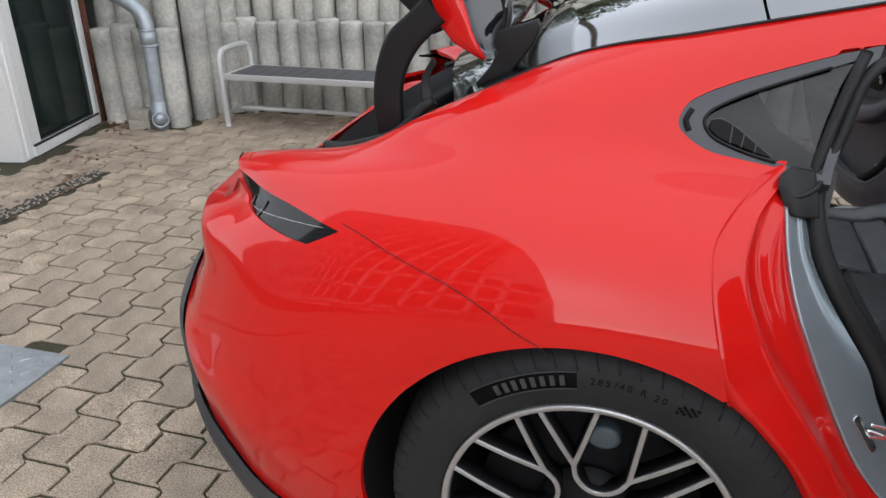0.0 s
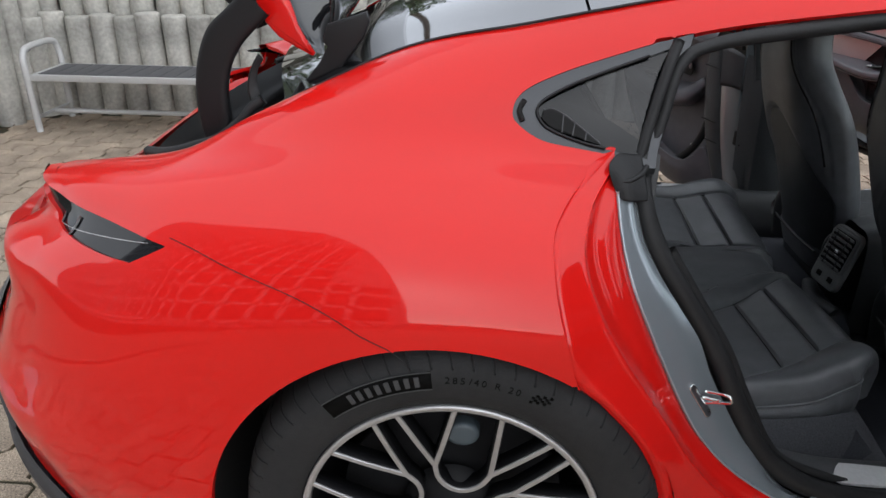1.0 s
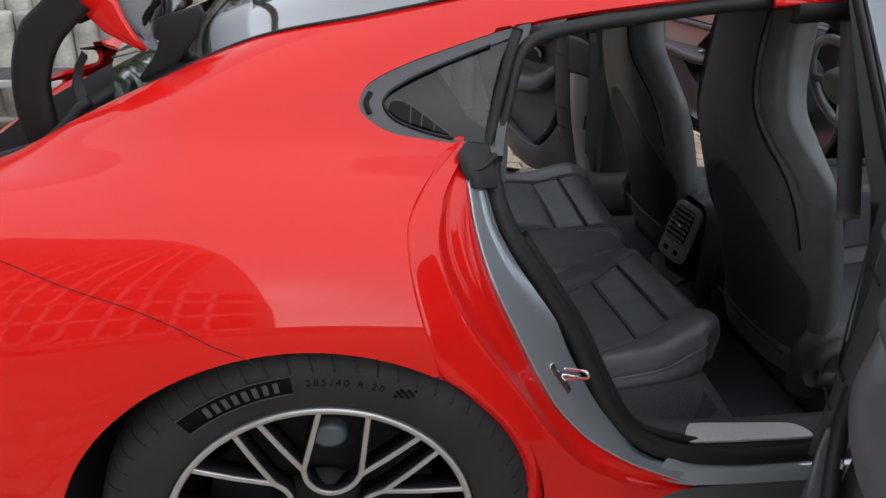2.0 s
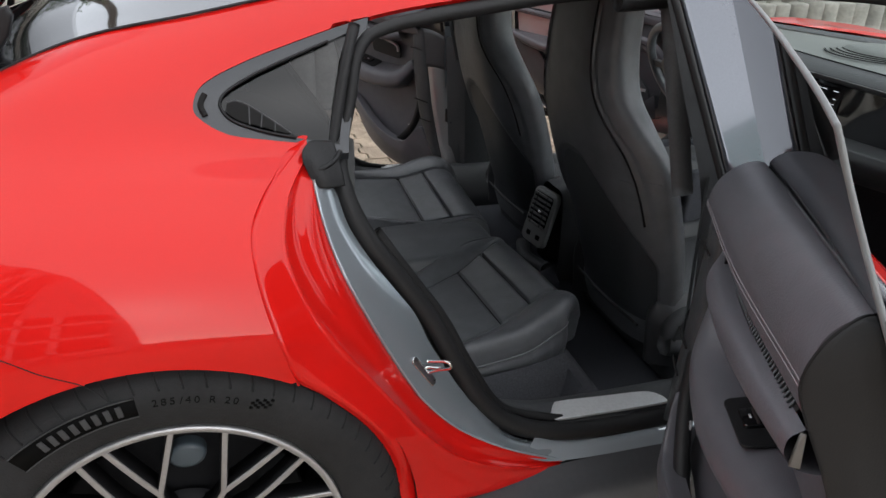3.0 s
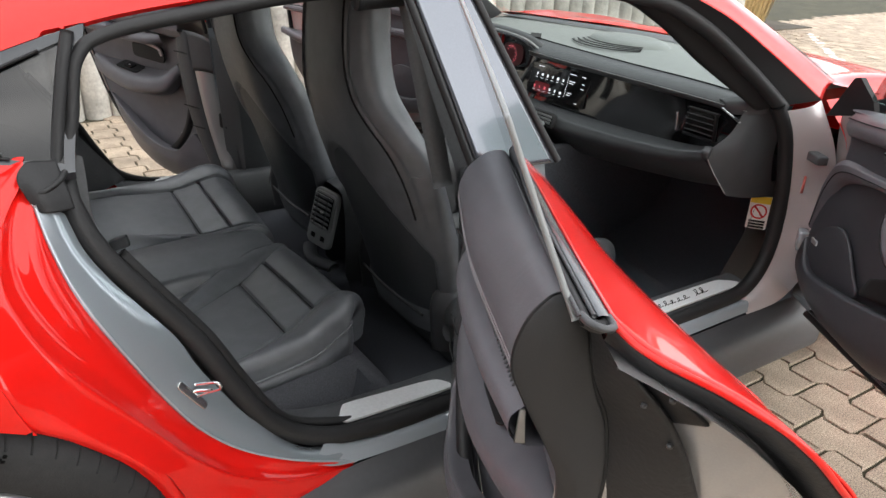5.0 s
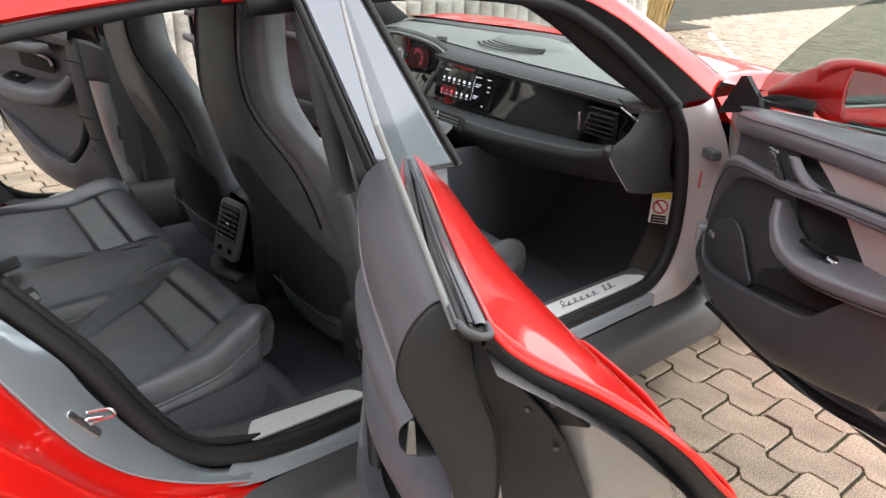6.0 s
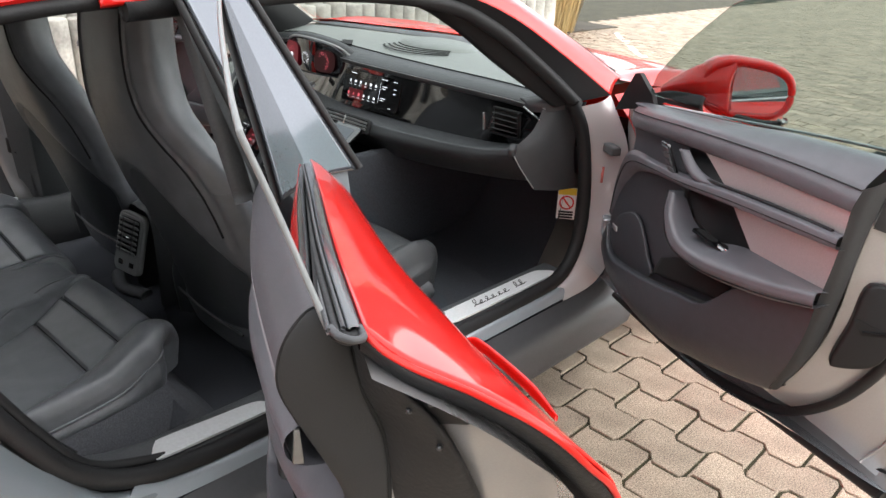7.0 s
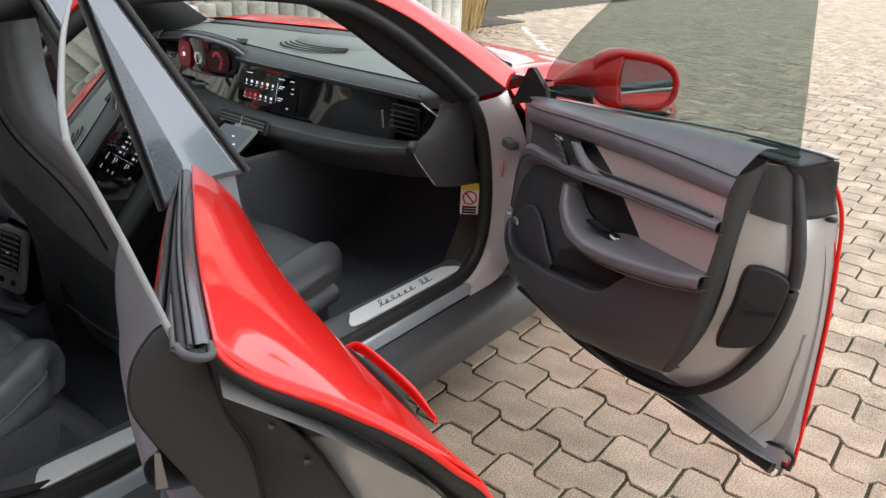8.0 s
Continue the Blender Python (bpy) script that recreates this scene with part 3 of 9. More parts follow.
ridge = [(0.244, -0.772, 0.928), (0.222, -0.845, 0.876), (0.231, -0.870, 0.835), (0.262, -0.888, 0.766), (0.292, -0.896, 0.71), (0.33, -0.897, 0.64), (0.368, -0.897, 0.565), (0.405, -0.896, 0.497), (0.452, -0.895, 0.42), (0.569, -0.896, 0.335), (0.71, -0.8875, 0.296)]


def eased(pts, times=2):
    p = np.array(pts)
    for _ in range(times):
        p[1:-1] = 0.25 * p[:-2] + 0.5 * p[1:-1] + 0.25 * p[2:]
    return [tuple(q) for q in p]


lip, ridge = eased(lip), eased(ridge)


def between(p, q, k, push=(0, 0, 0)):
    return [tuple(np.array(a) * (1 - k) + np.array(b) * k + push) for a, b in zip(p, q)]


c2 = [(0.243, -0.790, 0.915), (0.247, -0.82, 0.862), (0.259, -0.84, 0.805), (0.284, -0.86, 0.745), (0.309, -0.87, 0.697), (0.341, -0.875, 0.63), (0.375, -0.88, 0.56), (0.41, -0.883, 0.50), (0.452, -0.886, 0.432), (0.571, -0.889, 0.346), (0.71, -0.886, 0.300)]
c2 = eased(c2)
c3 = [(0.285, -0.770, 0.885), (0.300, -0.792, 0.83), (0.330, -0.81, 0.775), (0.368, -0.822, 0.72), (0.410, -0.832, 0.659), (0.435, -0.837, 0.60), (0.467, -0.842, 0.541), (0.50, -0.845, 0.485), (0.535, -0.848, 0.438), (0.62, -0.853, 0.352), (0.77, -0.858, 0.319)]
pair("jamb_lip", tube(lip[1:], 0.0016, 6, 120), RED, None, "rolled red jamb edge")
pair("door_jamb", loft([between(c0, c0, 0, (-0.010, 0.012, 0)), between(c0, c0, 0, (0.003, 0.007, 0)), between(c0, lip, 0.25, (0, 0.001, 0)), between(c0, lip, 0.86, (0, 0, 0)), between(lip, lip, 0, (0.001, -0.001, 0)), between(lip, ridge, 0.14, (-0.001, 0.003, 0)), between(lip, ridge, 0.45, (-0.004, 0.008, 0)), between(lip, ridge, 0.8, (-0.001, 0.004, 0)), between(ridge, c2, 0.35, (0, 0, 0)), c2], 120, 72), RED, None, "red door jamb surface")
pair("flange_edge", tube(between(c2, c3, 0.03, (0.002, -0.002, 0)), 0.0028, 6, 90), SILVER, None, "bright rolled flange edge")
pair("jamb_flange", loft([c2, [tuple((np.array(a) + b) / 2 + (0.004, -0.004, 0.004)) for a, b in zip(c2, c3)], c3], 90, 8), FLANGE, None, "blue-grey metallic jamb flange")
seal_path = [(1.10, -0.852, 0.335), (0.95, -0.852, 0.335), (0.80, -0.852, 0.337), (0.66, -0.846, 0.358), (0.565, -0.836, 0.418), (0.50, -0.827, 0.52), (0.445, -0.815, 0.63), (0.385, -0.80, 0.72), (0.325, -0.782, 0.81), (0.298, -0.752, 0.885), (0.304, -0.715, 0.935), (0.326, -0.692, 1.012), (0.350, -0.668, 1.098), (0.405, -0.652, 1.132), (0.56, -0.648, 1.160), (0.75, -0.655, 1.186), (0.95, -0.672, 1.195)]
pair("door_seal", tube(seal_path, 0.0195, 12, 140, taper=(1, 1, 1, 1, 1, 1, 1, 1, 1, 0.95, 0.6, 0.55, 0.55, 0.6, 0.75, 0.8, 0.8)), RUBBER, None, "thick black rubber door seal")
inner_lip = [(x + (0.03 if 0.3 < x < 0.7 and z < 0.9 else 0), y + 0.024, z + (0.008 if z < 0.4 else -0.012)) for x, y, z in seal_path[:9]]
pair("door_seal_lip", tube(inner_lip, 0.010, 10, 120), RUBBER, None, "inner rubber lip")
pair("corner_rubber", loft([[(0.246, -0.738, 0.958), (0.262, -0.735, 0.955), (0.286, -0.728, 0.952)], [(0.234, -0.757, 0.944), (0.256, -0.768, 0.936), (0.288, -0.752, 0.930)], [(0.239, -0.772, 0.924), (0.262, -0.780, 0.916), (0.292, -0.765, 0.912)], [(0.252, -0.782, 0.902), (0.268, -0.786, 0.896), (0.294, -0.774, 0.892)]], 16, 22, 0.012), RUBBER, None, "moulded black corner rubber")
pair("rubber_fold", tube([(0.240, -0.776, 0.928), (0.262, -0.784, 0.930), (0.286, -0.768, 0.938), (0.298, -0.748, 0.945)], 0.0045, 8, 24), RUBBER, None, "fold in the corner rubber")
sb = join(tube([(0.424, -0.868, 0.580), (0.452, -0.893, 0.590), (0.458, -0.896, 0.578), (0.440, -0.880, 0.566), (0.426, -0.868, 0.556)], 0.0030, 8, 40), tube([(0.420, -0.868, 0.568), (0.446, -0.884, 0.572)], 0.0036, 8, 6), prism(rounded(0.014, 0.074, 0.006), 0.003, axes_to((0.62, 0.45, 0.64), (-0.55, 0.0, 0.83), (0.45, -0.85, 0.30), (0.416, -0.868, 0.560)), 0.001))
pair("door_striker", sb, CHROME, None, "shiny steel door striker")

# small rear side window
pane = np.array([tuple(p) for p in catmull([(0.300, 0.955), (0.25, 0.963), (0.192, 0.974), (0.142, 0.990), (0.120, 1.004), (0.112, 1.021), (0.120, 1.035), (0.143, 1.049), (0.183, 1.067), (0.257, 1.095), (0.345, 1.128)], 60)])
post = np.array([(0.295, 0.90), (0.318, 0.955), (0.375, 1.158), (0.36, 1.18), (0.04, 1.2), (0.04, 0.9)])
rim_zone = np.array([p for p in window_outline if p[0] < 0.36 and not (p[1] < 0.94)] + [(0.372, 1.149), (0.312, 0.945), (0.262, 0.945)])
win = pair("quarter_window", trimmed(SIDE, 360, 260, rim_zone, [pane], ur=(1, 4), vr=(6, 10), lift=-0.002, flange=0.015), SURROUND, None, "glossy dark grey window surround")
pair("quarter_glass", trimmed(SIDE, 300, 220, pane, [], ur=(1, 4), vr=(6, 10), lift=-0.008, flange=0.003), TINTED, win, "dark tinted glass")
pair("pane_gasket", tube([tuple(surf(x, z, 2.6, 8.0) + (0, -0.0005, 0)) for x, z in pane[8:-2:3]], 0.0026, 6, 90), BLACKPL, win, "black inner gasket")
pair("window_post", tube([(0.288, -0.722, 0.935), (0.306, -0.698, 1.010), (0.328, -0.674, 1.09), (0.345, -0.655, 1.138)], 0.010, 8, 20), RUBBER, win)

# sill with black cladding, grey sill and seals
pair("sill", loft([[(0.62, -0.889, 0.330), (0.75, -0.892, 0.302), (1.3, -0.90, 0.305), (2.02, -0.895, 0.312)], [(0.65, -0.868, 0.352), (0.78, -0.872, 0.325), (1.3, -0.878, 0.328), (2.02, -0.875, 0.335)], [(0.68, -0.835, 0.352), (0.80, -0.84, 0.325), (1.3, -0.842, 0.328), (2.02, -0.84, 0.335)]], 40, 10), SILVER, None, "blue-grey metallic sill")
pair("sill_cladding", loft([[(0.40, -0.93, 0.30), (0.60, -0.905, 0.292), (0.75, -0.893, 0.300), (1.3, -0.902, 0.303), (2.25, -0.90, 0.31)], [(0.40, -0.968, 0.285), (0.60, -0.962, 0.262), (0.75, -0.955, 0.258), (1.3, -0.955, 0.255), (2.25, -0.955, 0.26)], [(0.40, -0.975, 0.22), (0.60, -0.972, 0.19), (0.75, -0.968, 0.17), (1.3, -0.965, 0.16), (2.25, -0.965, 0.165)], [(0.40, -0.93, 0.14), (0.60, -0.93, 0.12), (0.75, -0.93, 0.115), (1.3, -0.93, 0.115), (2.25, -0.93, 0.12)]], 40, 20), CLADDING, None, "dark grey plastic sill cladding")

# dark louvre in the lower corner of the rear side window
top_l, low_l = [(0.124, 1.022), (0.138, 1.024), (0.158, 1.016), (0.178, 1.003), (0.198, 0.989), (0.222, 0.972)], [(0.120, 1.008), (0.138, 0.994), (0.156, 0.988), (0.174, 0.983), (0.196, 0.976), (0.218, 0.970)]
louvre = pair("louvre", loft([[tuple(surf(x, z, 2.6, 8.0) + (0, 0.0035, 0)) for x, z in q] for q in (top_l, low_l)], 40, 10, 0.003), BLACK, win, "black louvre in the window's corner")
lips = [top_l] + [[top_l[k], low_l[k]] for k in (2, 3, 4)]
for q in lips:
    pair("louvre_slat", tube([tuple(surf(x, z, 2.6, 8.0) + (0, 0.0015, 0)) for x, z in q], 0.0018, 6, 24), CLADDING, louvre, "dark grey louvre edge")
pair("surround_clip", tube([tuple(surf(x, z, 2.6, 8.0) + (0, -0.001, 0)) for x, z in ((0.090, 1.037), (0.082, 1.022), (0.088, 1.006))], 0.005, 6, 14), BLACK, win, "small black clip")

# ---- wheels ----
TYRE_R, RIM_R, FACE = 0.368, 0.268, -0.998


def ring(profile, n=96):
    """A profile of (radius, depth) points turned about the y axis."""
    a = np.linspace(0, 2 * math.pi, n, endpoint=False)
    P = np.array([[(r * math.cos(t), y, r * math.sin(t)) for t in a] for r, y in profile])
    bm = sheet(P, close_u=True)
    bmesh.ops.recalc_face_normals(bm, faces=bm.faces)
    return bm


def glyphs(text, radius, start, size, y):
    """Letters on an arc round the hub."""
    out = []
    a = start
    for ch in text:
        if ch != " ":
            cu = bpy.data.curves.new("t", "FONT")
            cu.body, cu.size, cu.extrude, cu.align_x = ch, size, 0.0006, "CENTER"
            o = bpy.data.objects.new("t", cu)
            me = bpy.data.meshes.new_from_object(o)
            b = bmesh.new()
            b.from_mesh(me)
            m = axes_to((math.sin(a), 0, -math.cos(a)), (math.cos(a), 0, math.sin(a)), (0, -1, 0), (radius * math.cos(a), y, radius * math.sin(a)))
            bmesh.ops.transform(b, matrix=m, verts=b.verts)
            out.append(b)
            bpy.data.objects.remove(o)
            bpy.data.curves.remove(cu)
            bpy.data.meshes.remove(me)
        a -= size * (0.70 if ch not in "/1 " else 0.56) / radius
    return join(*out)


def bar(path, w, depth, back=0.0):
    """A flat-faced bar with eased edges along a path in the wheel's plane."""
    c = catmull(path, 14)
    d = np.gradient(c, axis=0)
    n = np.stack([-d[:, 2], 0 * d[:, 0], d[:, 0]], 1)
    n /= np.linalg.norm(n, axis=1)[:, None]
    sec = [(-w / 2, depth), (-w / 2, 0.0012), (-w / 2 + 0.0012, 0), (w / 2 - 0.0012, 0), (w / 2, 0.0012), (w / 2, depth)]
    return sheet(np.array([[p + m * u + np.array((0, v + back, 0)) for u, v in sec] for p, m in zip(c, n)]), close_u=True)


def build_wheel():
    w = new("wheel")
    w.parent = car
    w["label"] = "black tyre on dark twin-spoke alloy wheel with polished faces"
    f = FACE
    tyre = part("tyre", ring([(0.257, f + 0.022), (0.263, f + 0.006), (0.280, f + 0.001), (0.300, f - 0.004), (0.322, f - 0.004), (0.340, f + 0.001), (0.354, f + 0.014), (0.362, f + 0.034), (0.367, f + 0.06), (TYRE_R + 0.001, f + 0.12), (0.367, f + 0.22), (0.355, f + 0.262), (0.30, f + 0.285), (0.26, f + 0.26)], 160), TYRE, w)
    grooves = []
    for k in range(64):
        a = 2 * math.pi * k / 64
        p = [(0.3330 * math.cos(a), f - 0.0022, 0.3330 * math.sin(a)), (0.3475 * math.cos(a + 0.012), f + 0.0065, 0.3475 * math.sin(a + 0.012)), (0.3605 * math.cos(a + 0.03), f + 0.030, 0.3605 * math.sin(a + 0.03)), (0.3685 * math.cos(a + 0.05), f + 0.085, 0.3685 * math.sin(a + 0.05))]
        grooves.append(tube(p, 0.0019, 5, 9))
    part("tread_groove", join(*grooves), SEAM, tyre, "narrow dark tread grooves")
    part("tread_channel", join(*[ring([(0.3688, f + d), (0.3692, f + d + 0.004), (0.3688, f + d + 0.008)]) for d in (0.075, 0.12, 0.165)]), SEAM, tyre)
    # sidewall lettering: the maker's mark as bars, the size as characters
    bars = []
    for k in range(8):
        a = radians(120.5 - 2.9 * k)
        bars.append(box(0.008, 0.003, 0.018, 0.001, m=axes_to((math.sin(a), 0, -math.cos(a)), (0, 1, 0), (math.cos(a), 0, math.sin(a)), (0.3145 * math.cos(a), f - 0.0060, 0.3145 * math.sin(a)))))
    arcs = [[(r * math.cos(radians(a)), f - 0.0052, r * math.sin(radians(a))) for a in np.linspace(129, 96, 12)] for r in (0.299, 0.330)]
    bars += [tube(q, 0.0013, 4, 24) for q in arcs]
    patch = [(r * math.cos(radians(a)), r * math.sin(radians(a))) for r, span in ((0.330, (96, 129)), (0.299, (129, 96))) for a in np.linspace(*span, 14)]
    mark = part("sidewall_mark", prism(patch, 0.003, Matrix.Translation((0, f - 0.0025, 0)) @ pose(0, 0, 0, 90)), TYRE_MARK, tyre, "black plaque with the maker's mark as bars")
    part("mark_bar", join(*bars), mat("tyre_letter_grey", (0.045, 0.045, 0.047), 0.7), tyre, "dark grey raised bars")
    part("size_lettering", glyphs("285/40 R 20", 0.309, radians(91.5), 0.0168, f - 0.0042), TYRE_MARK, tyre, "raised tyre size 285/40 R 20")
    flag = [box(0.005, 0.002, 0.004, 0, m=axes_to((math.sin(a), 0, -math.cos(a)), (0, 1, 0), (math.cos(a), 0, math.sin(a)), (r * math.cos(a), f - 0.0045, r * math.sin(a)))) for i in range(6) for j in range(4) if (i + j) % 2 == 0 for a, r in [(radians(66.5 - 0.95 * i), 0.307 + 0.0042 * j + 0.0015 * i)]]
    part("flag_mark", join(*flag), TYRE_MARK, tyre, "small chequered flag mark")
    rim = part("rim", ring([(0.257, f + 0.03), (0.2595, f + 0.012), (0.2595, f + 0.005), (0.2585, f + 0.003), (0.2490, f + 0.0045), (0.2475, f + 0.009), (0.246, f + 0.03), (0.235, f + 0.09), (0.228, f + 0.20)], 128), ALU, w, "polished rim edge")
    part("barrel", ring([(0.2455, f + 0.014), (0.243, f + 0.04), (0.232, f + 0.10), (0.225, f + 0.23)], 96), RIM_DARK, rim, "inner barrel, darkened for the shade between the spokes")
    for k in range(5):
        c = 80 + 72 * k
        at = lambda deg, r, y: (r * math.cos(radians(c + deg)), f + y, r * math.sin(radians(c + deg)))
        runs = [[at(g * 9, 0.249, 0.006), at(g * 13.6, 0.184, 0.013), at(g * 23, 0.122, 0.024)] for g in (-1, 1)]
        runs += [[at(g * 31, 0.249, 0.006), at(g * 28.3, 0.185, 0.013), at(g * 23, 0.122, 0.024)] for g in (-1, 1)]
        runs.append([at(23, 0.124, 0.024), at(24, 0.095, 0.027), at(17, 0.072, 0.029), at(0, 0.062, 0.030), at(-17, 0.072, 0.029), at(-24, 0.095, 0.027), at(-23, 0.124, 0.024)])
        for q in runs:
            part("spoke", bar(q, 0.0125, 0.032, 0.0035), RIM_DARK, rim, "dark painted spoke flank")
            part("spoke_face", bar(q, 0.0088, 0.005), ALU, rim, "polished aluminium spoke face", False)
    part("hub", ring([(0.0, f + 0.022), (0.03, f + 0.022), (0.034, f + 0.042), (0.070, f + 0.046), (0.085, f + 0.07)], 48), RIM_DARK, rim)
    # disc colour carries the shade behind the spokes
    part("brake_disc", ring([(0.06, f + 0.085), (0.195, f + 0.085), (0.198, f + 0.09), (0.198, f + 0.115), (0.06, f + 0.115)], 64), DISC, w, "brake disc, near black for the shade behind the spokes")
    cal = [(0.158 * math.cos(radians(84)) + 0.030 * math.cos(a), 0.158 * math.sin(radians(84)) + 0.024 * math.sin(a)) for a in np.linspace(0, 2 * math.pi, 24, endpoint=False)]
    part("caliper", prism(cal, 0.07, Matrix.Translation((0, f + 0.130, 0)) @ pose(0, 0, 0, 90), 0.008), CALIPER, w, "blue-grey brake caliper")
    return w


rear_wheel = build_wheel()
rear_wheel.location = (-0.012, 0, TYRE_R - 0.010)
for x, rz in ((2.9, 0), (0, 180), (2.9, 180)):
    copy_thing(rear_wheel, pose(x, 0, TYRE_R - 0.006, 0, 0, rz))
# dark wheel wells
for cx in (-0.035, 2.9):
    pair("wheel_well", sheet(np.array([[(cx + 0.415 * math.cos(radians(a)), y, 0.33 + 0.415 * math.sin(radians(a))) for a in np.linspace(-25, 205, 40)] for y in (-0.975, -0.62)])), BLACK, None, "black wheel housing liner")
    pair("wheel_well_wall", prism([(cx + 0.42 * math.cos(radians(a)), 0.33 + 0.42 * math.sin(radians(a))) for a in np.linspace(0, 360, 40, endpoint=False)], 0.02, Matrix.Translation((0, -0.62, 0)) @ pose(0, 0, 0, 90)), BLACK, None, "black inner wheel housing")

# ---- doors, built shut and then swung open ----
def swing(hx, hy, degrees):
    return Matrix.Translation((hx, hy, 0)) @ pose(0, 0, 0, 0, 0, degrees) @ Matrix.Translation((-hx, -hy, 0))


LIFT = Matrix.Identity(4)
LIFT[2][0], LIFT[2][3] = -0.104, 0.104 * 0.915
REAR = swing(1.10, -0.88, 66.8) @ LIFT
rdoor = new("rear_door"), new("rear_door")
for d in rdoor:
    d.parent = car
    d["label"] = "open red rear door with dark grey leather lining"

# rear edge of the door, from the belt round the shoulder and down along the wheel arch
door_edge = [(0.240, -0.706, 0.966), (0.222, -0.719, 0.954), (0.204, -0.735, 0.946), (0.188, -0.751, 0.941), (0.171, -0.771, 0.934), (0.156, -0.791, 0.924), (0.146, -0.812, 0.911), (0.141, -0.840, 0.886), (0.141, -0.868, 0.855), (0.146, -0.900, 0.818), (0.158, -0.928, 0.76), (0.178, -0.938, 0.70), (0.21, -0.940, 0.63), (0.28, -0.932, 0.53), (0.35, -0.918, 0.41), (0.42, -0.905, 0.30)]
belt_row = [(0.240, -0.706, 0.966), (0.45, -0.734, 0.968), (0.70, -0.776, 0.962), (0.951, -0.819, 0.947), (1.03, -0.832, 0.942)]
skin_rows = [belt_row,
             [door_edge[2], (0.45, -0.768, 0.947), (0.70, -0.808, 0.941), (0.951, -0.846, 0.926), (1.03, -0.858, 0.92)],
             [door_edge[5], (0.45, -0.811, 0.914), (0.70, -0.846, 0.902), (0.951, -0.885, 0.885), (1.03, -0.893, 0.88)],
             [door_edge[7], (0.45, -0.858, 0.868), (0.70, -0.880, 0.848), (0.951, -0.912, 0.83), (1.03, -0.918, 0.825)],
             [door_edge[9], (0.45, -0.893, 0.805), (0.70, -0.905, 0.785), (0.951, -0.930, 0.77), (1.03, -0.934, 0.765)],
             [door_edge[11], (0.45, -0.932, 0.70), (0.70, -0.938, 0.685), (0.951, -0.945, 0.675), (1.03, -0.947, 0.67)],
             [door_edge[12], (0.45, -0.937, 0.58), (0.70, -0.940, 0.56), (0.951, -0.946, 0.555), (1.03, -0.948, 0.55)],
             [door_edge[14], (0.52, -0.924, 0.40), (0.72, -0.926, 0.385), (0.951, -0.930, 0.38), (1.03, -0.932, 0.38)],
             [door_edge[15], (0.55, -0.908, 0.29), (0.75, -0.908, 0.285), (0.951, -0.912, 0.29), (1.03, -0.914, 0.295)]]
pair("door_skin", loft(skin_rows, 70, 90, 0.003), RED, rdoor, "glossy red outer skin", REAR)
pair("skin_edge", tube(between(door_edge, door_edge, 0, (-0.001, 0.0005, 0)), 0.0030, 8, 140), RED, rdoor, "bright folded skin edge", REAR)
hand = [(0.490, -0.905, 0.798), (0.475, -0.922, 0.802), (0.41, -0.928, 0.803), (0.34, -0.930, 0.803), (0.285, -0.927, 0.801)]
pair("handle", tube(hand, 0.0085, 10, 40, flat=0.45, up=(0, 1, 0), taper=(0.4, 1, 1, 1, 0.5)), RED, rdoor, "red pop-out door handle", REAR)
# black strip painted in for the shade under the handle
pair("handle_slot", tube([(x, y + 0.022, z) for x, y, z in hand], 0.010, 8, 30, flat=0.5, up=(0, 1, 0)), BLACK, rdoor, "black strip for the shade behind the handle", REAR)
# behind the skin: black edge band, grey painted shell, folded rubber
e8 = [door_edge[i] for i in (0, 2, 4, 6, 8, 10, 12, 14)]
joint = [(0.302, -0.690, 0.966), (0.290, -0.709, 0.932), (0.288, -0.716, 0.885), (0.290, -0.738, 0.828), (0.294, -0.746, 0.755), (0.318, -0.750, 0.67), (0.375, -0.755, 0.55), (0.46, -0.758, 0.42)]


def inward(p, k):
    """An edge moved by k across itself, towards the middle of the door."""
    q = np.array(p)
    t = np.gradient(q, axis=0)
    t /= np.linalg.norm(t, axis=1, keepdims=True)
    v = np.array((0.50, -0.75, 0.60)) - q
    v -= (v * t).sum(1, keepdims=True) * t
    return [tuple(r) for r in q + k * v / np.linalg.norm(v, axis=1, keepdims=True)]


band_in = inward(e8, 0.034)
band_in[0] = (0.262, -0.706, 0.948)
pair("edge_band", loft([inward(e8, 0.002), between(inward(e8, 0.010), e8, 0, (-0.006, 0.004, 0)), between(inward(e8, 0.026), e8, 0, (-0.005, 0.004, 0)), band_in, between(band_in, joint, 0.04, (0.006, 0, 0))], 90, 20), RUBBER, rdoor, "wide black edge rubber", REAR)
pair("door_shell", loft([between(band_in, joint, 0.0, (0.002, 0, 0)), between(band_in, joint, 0.10, (0.010, 0, 0)), between(band_in, joint, 0.35, (0.018, 0, -0.002)), between(band_in, joint, 0.70, (0.012, 0, -0.002)), joint], 80, 40), SHELL, rdoor, "grey painted door shell edge", REAR)


def shell_strip(k, push, first=0, last=8):
    return between(band_in, joint, k, (0.012 - push, 0.3 * push, 0.3 * push))[first:last]


def flap_side(push):
    """The flap's inner side: close to the lining at the top, further off below."""
    rows = [shell_strip(k, push, 0, 7) for k in (1.0, 1.0, 1.0, 1.0, 0.98, 0.90, 0.84)]
    return [rows[i][i] for i in range(7)]


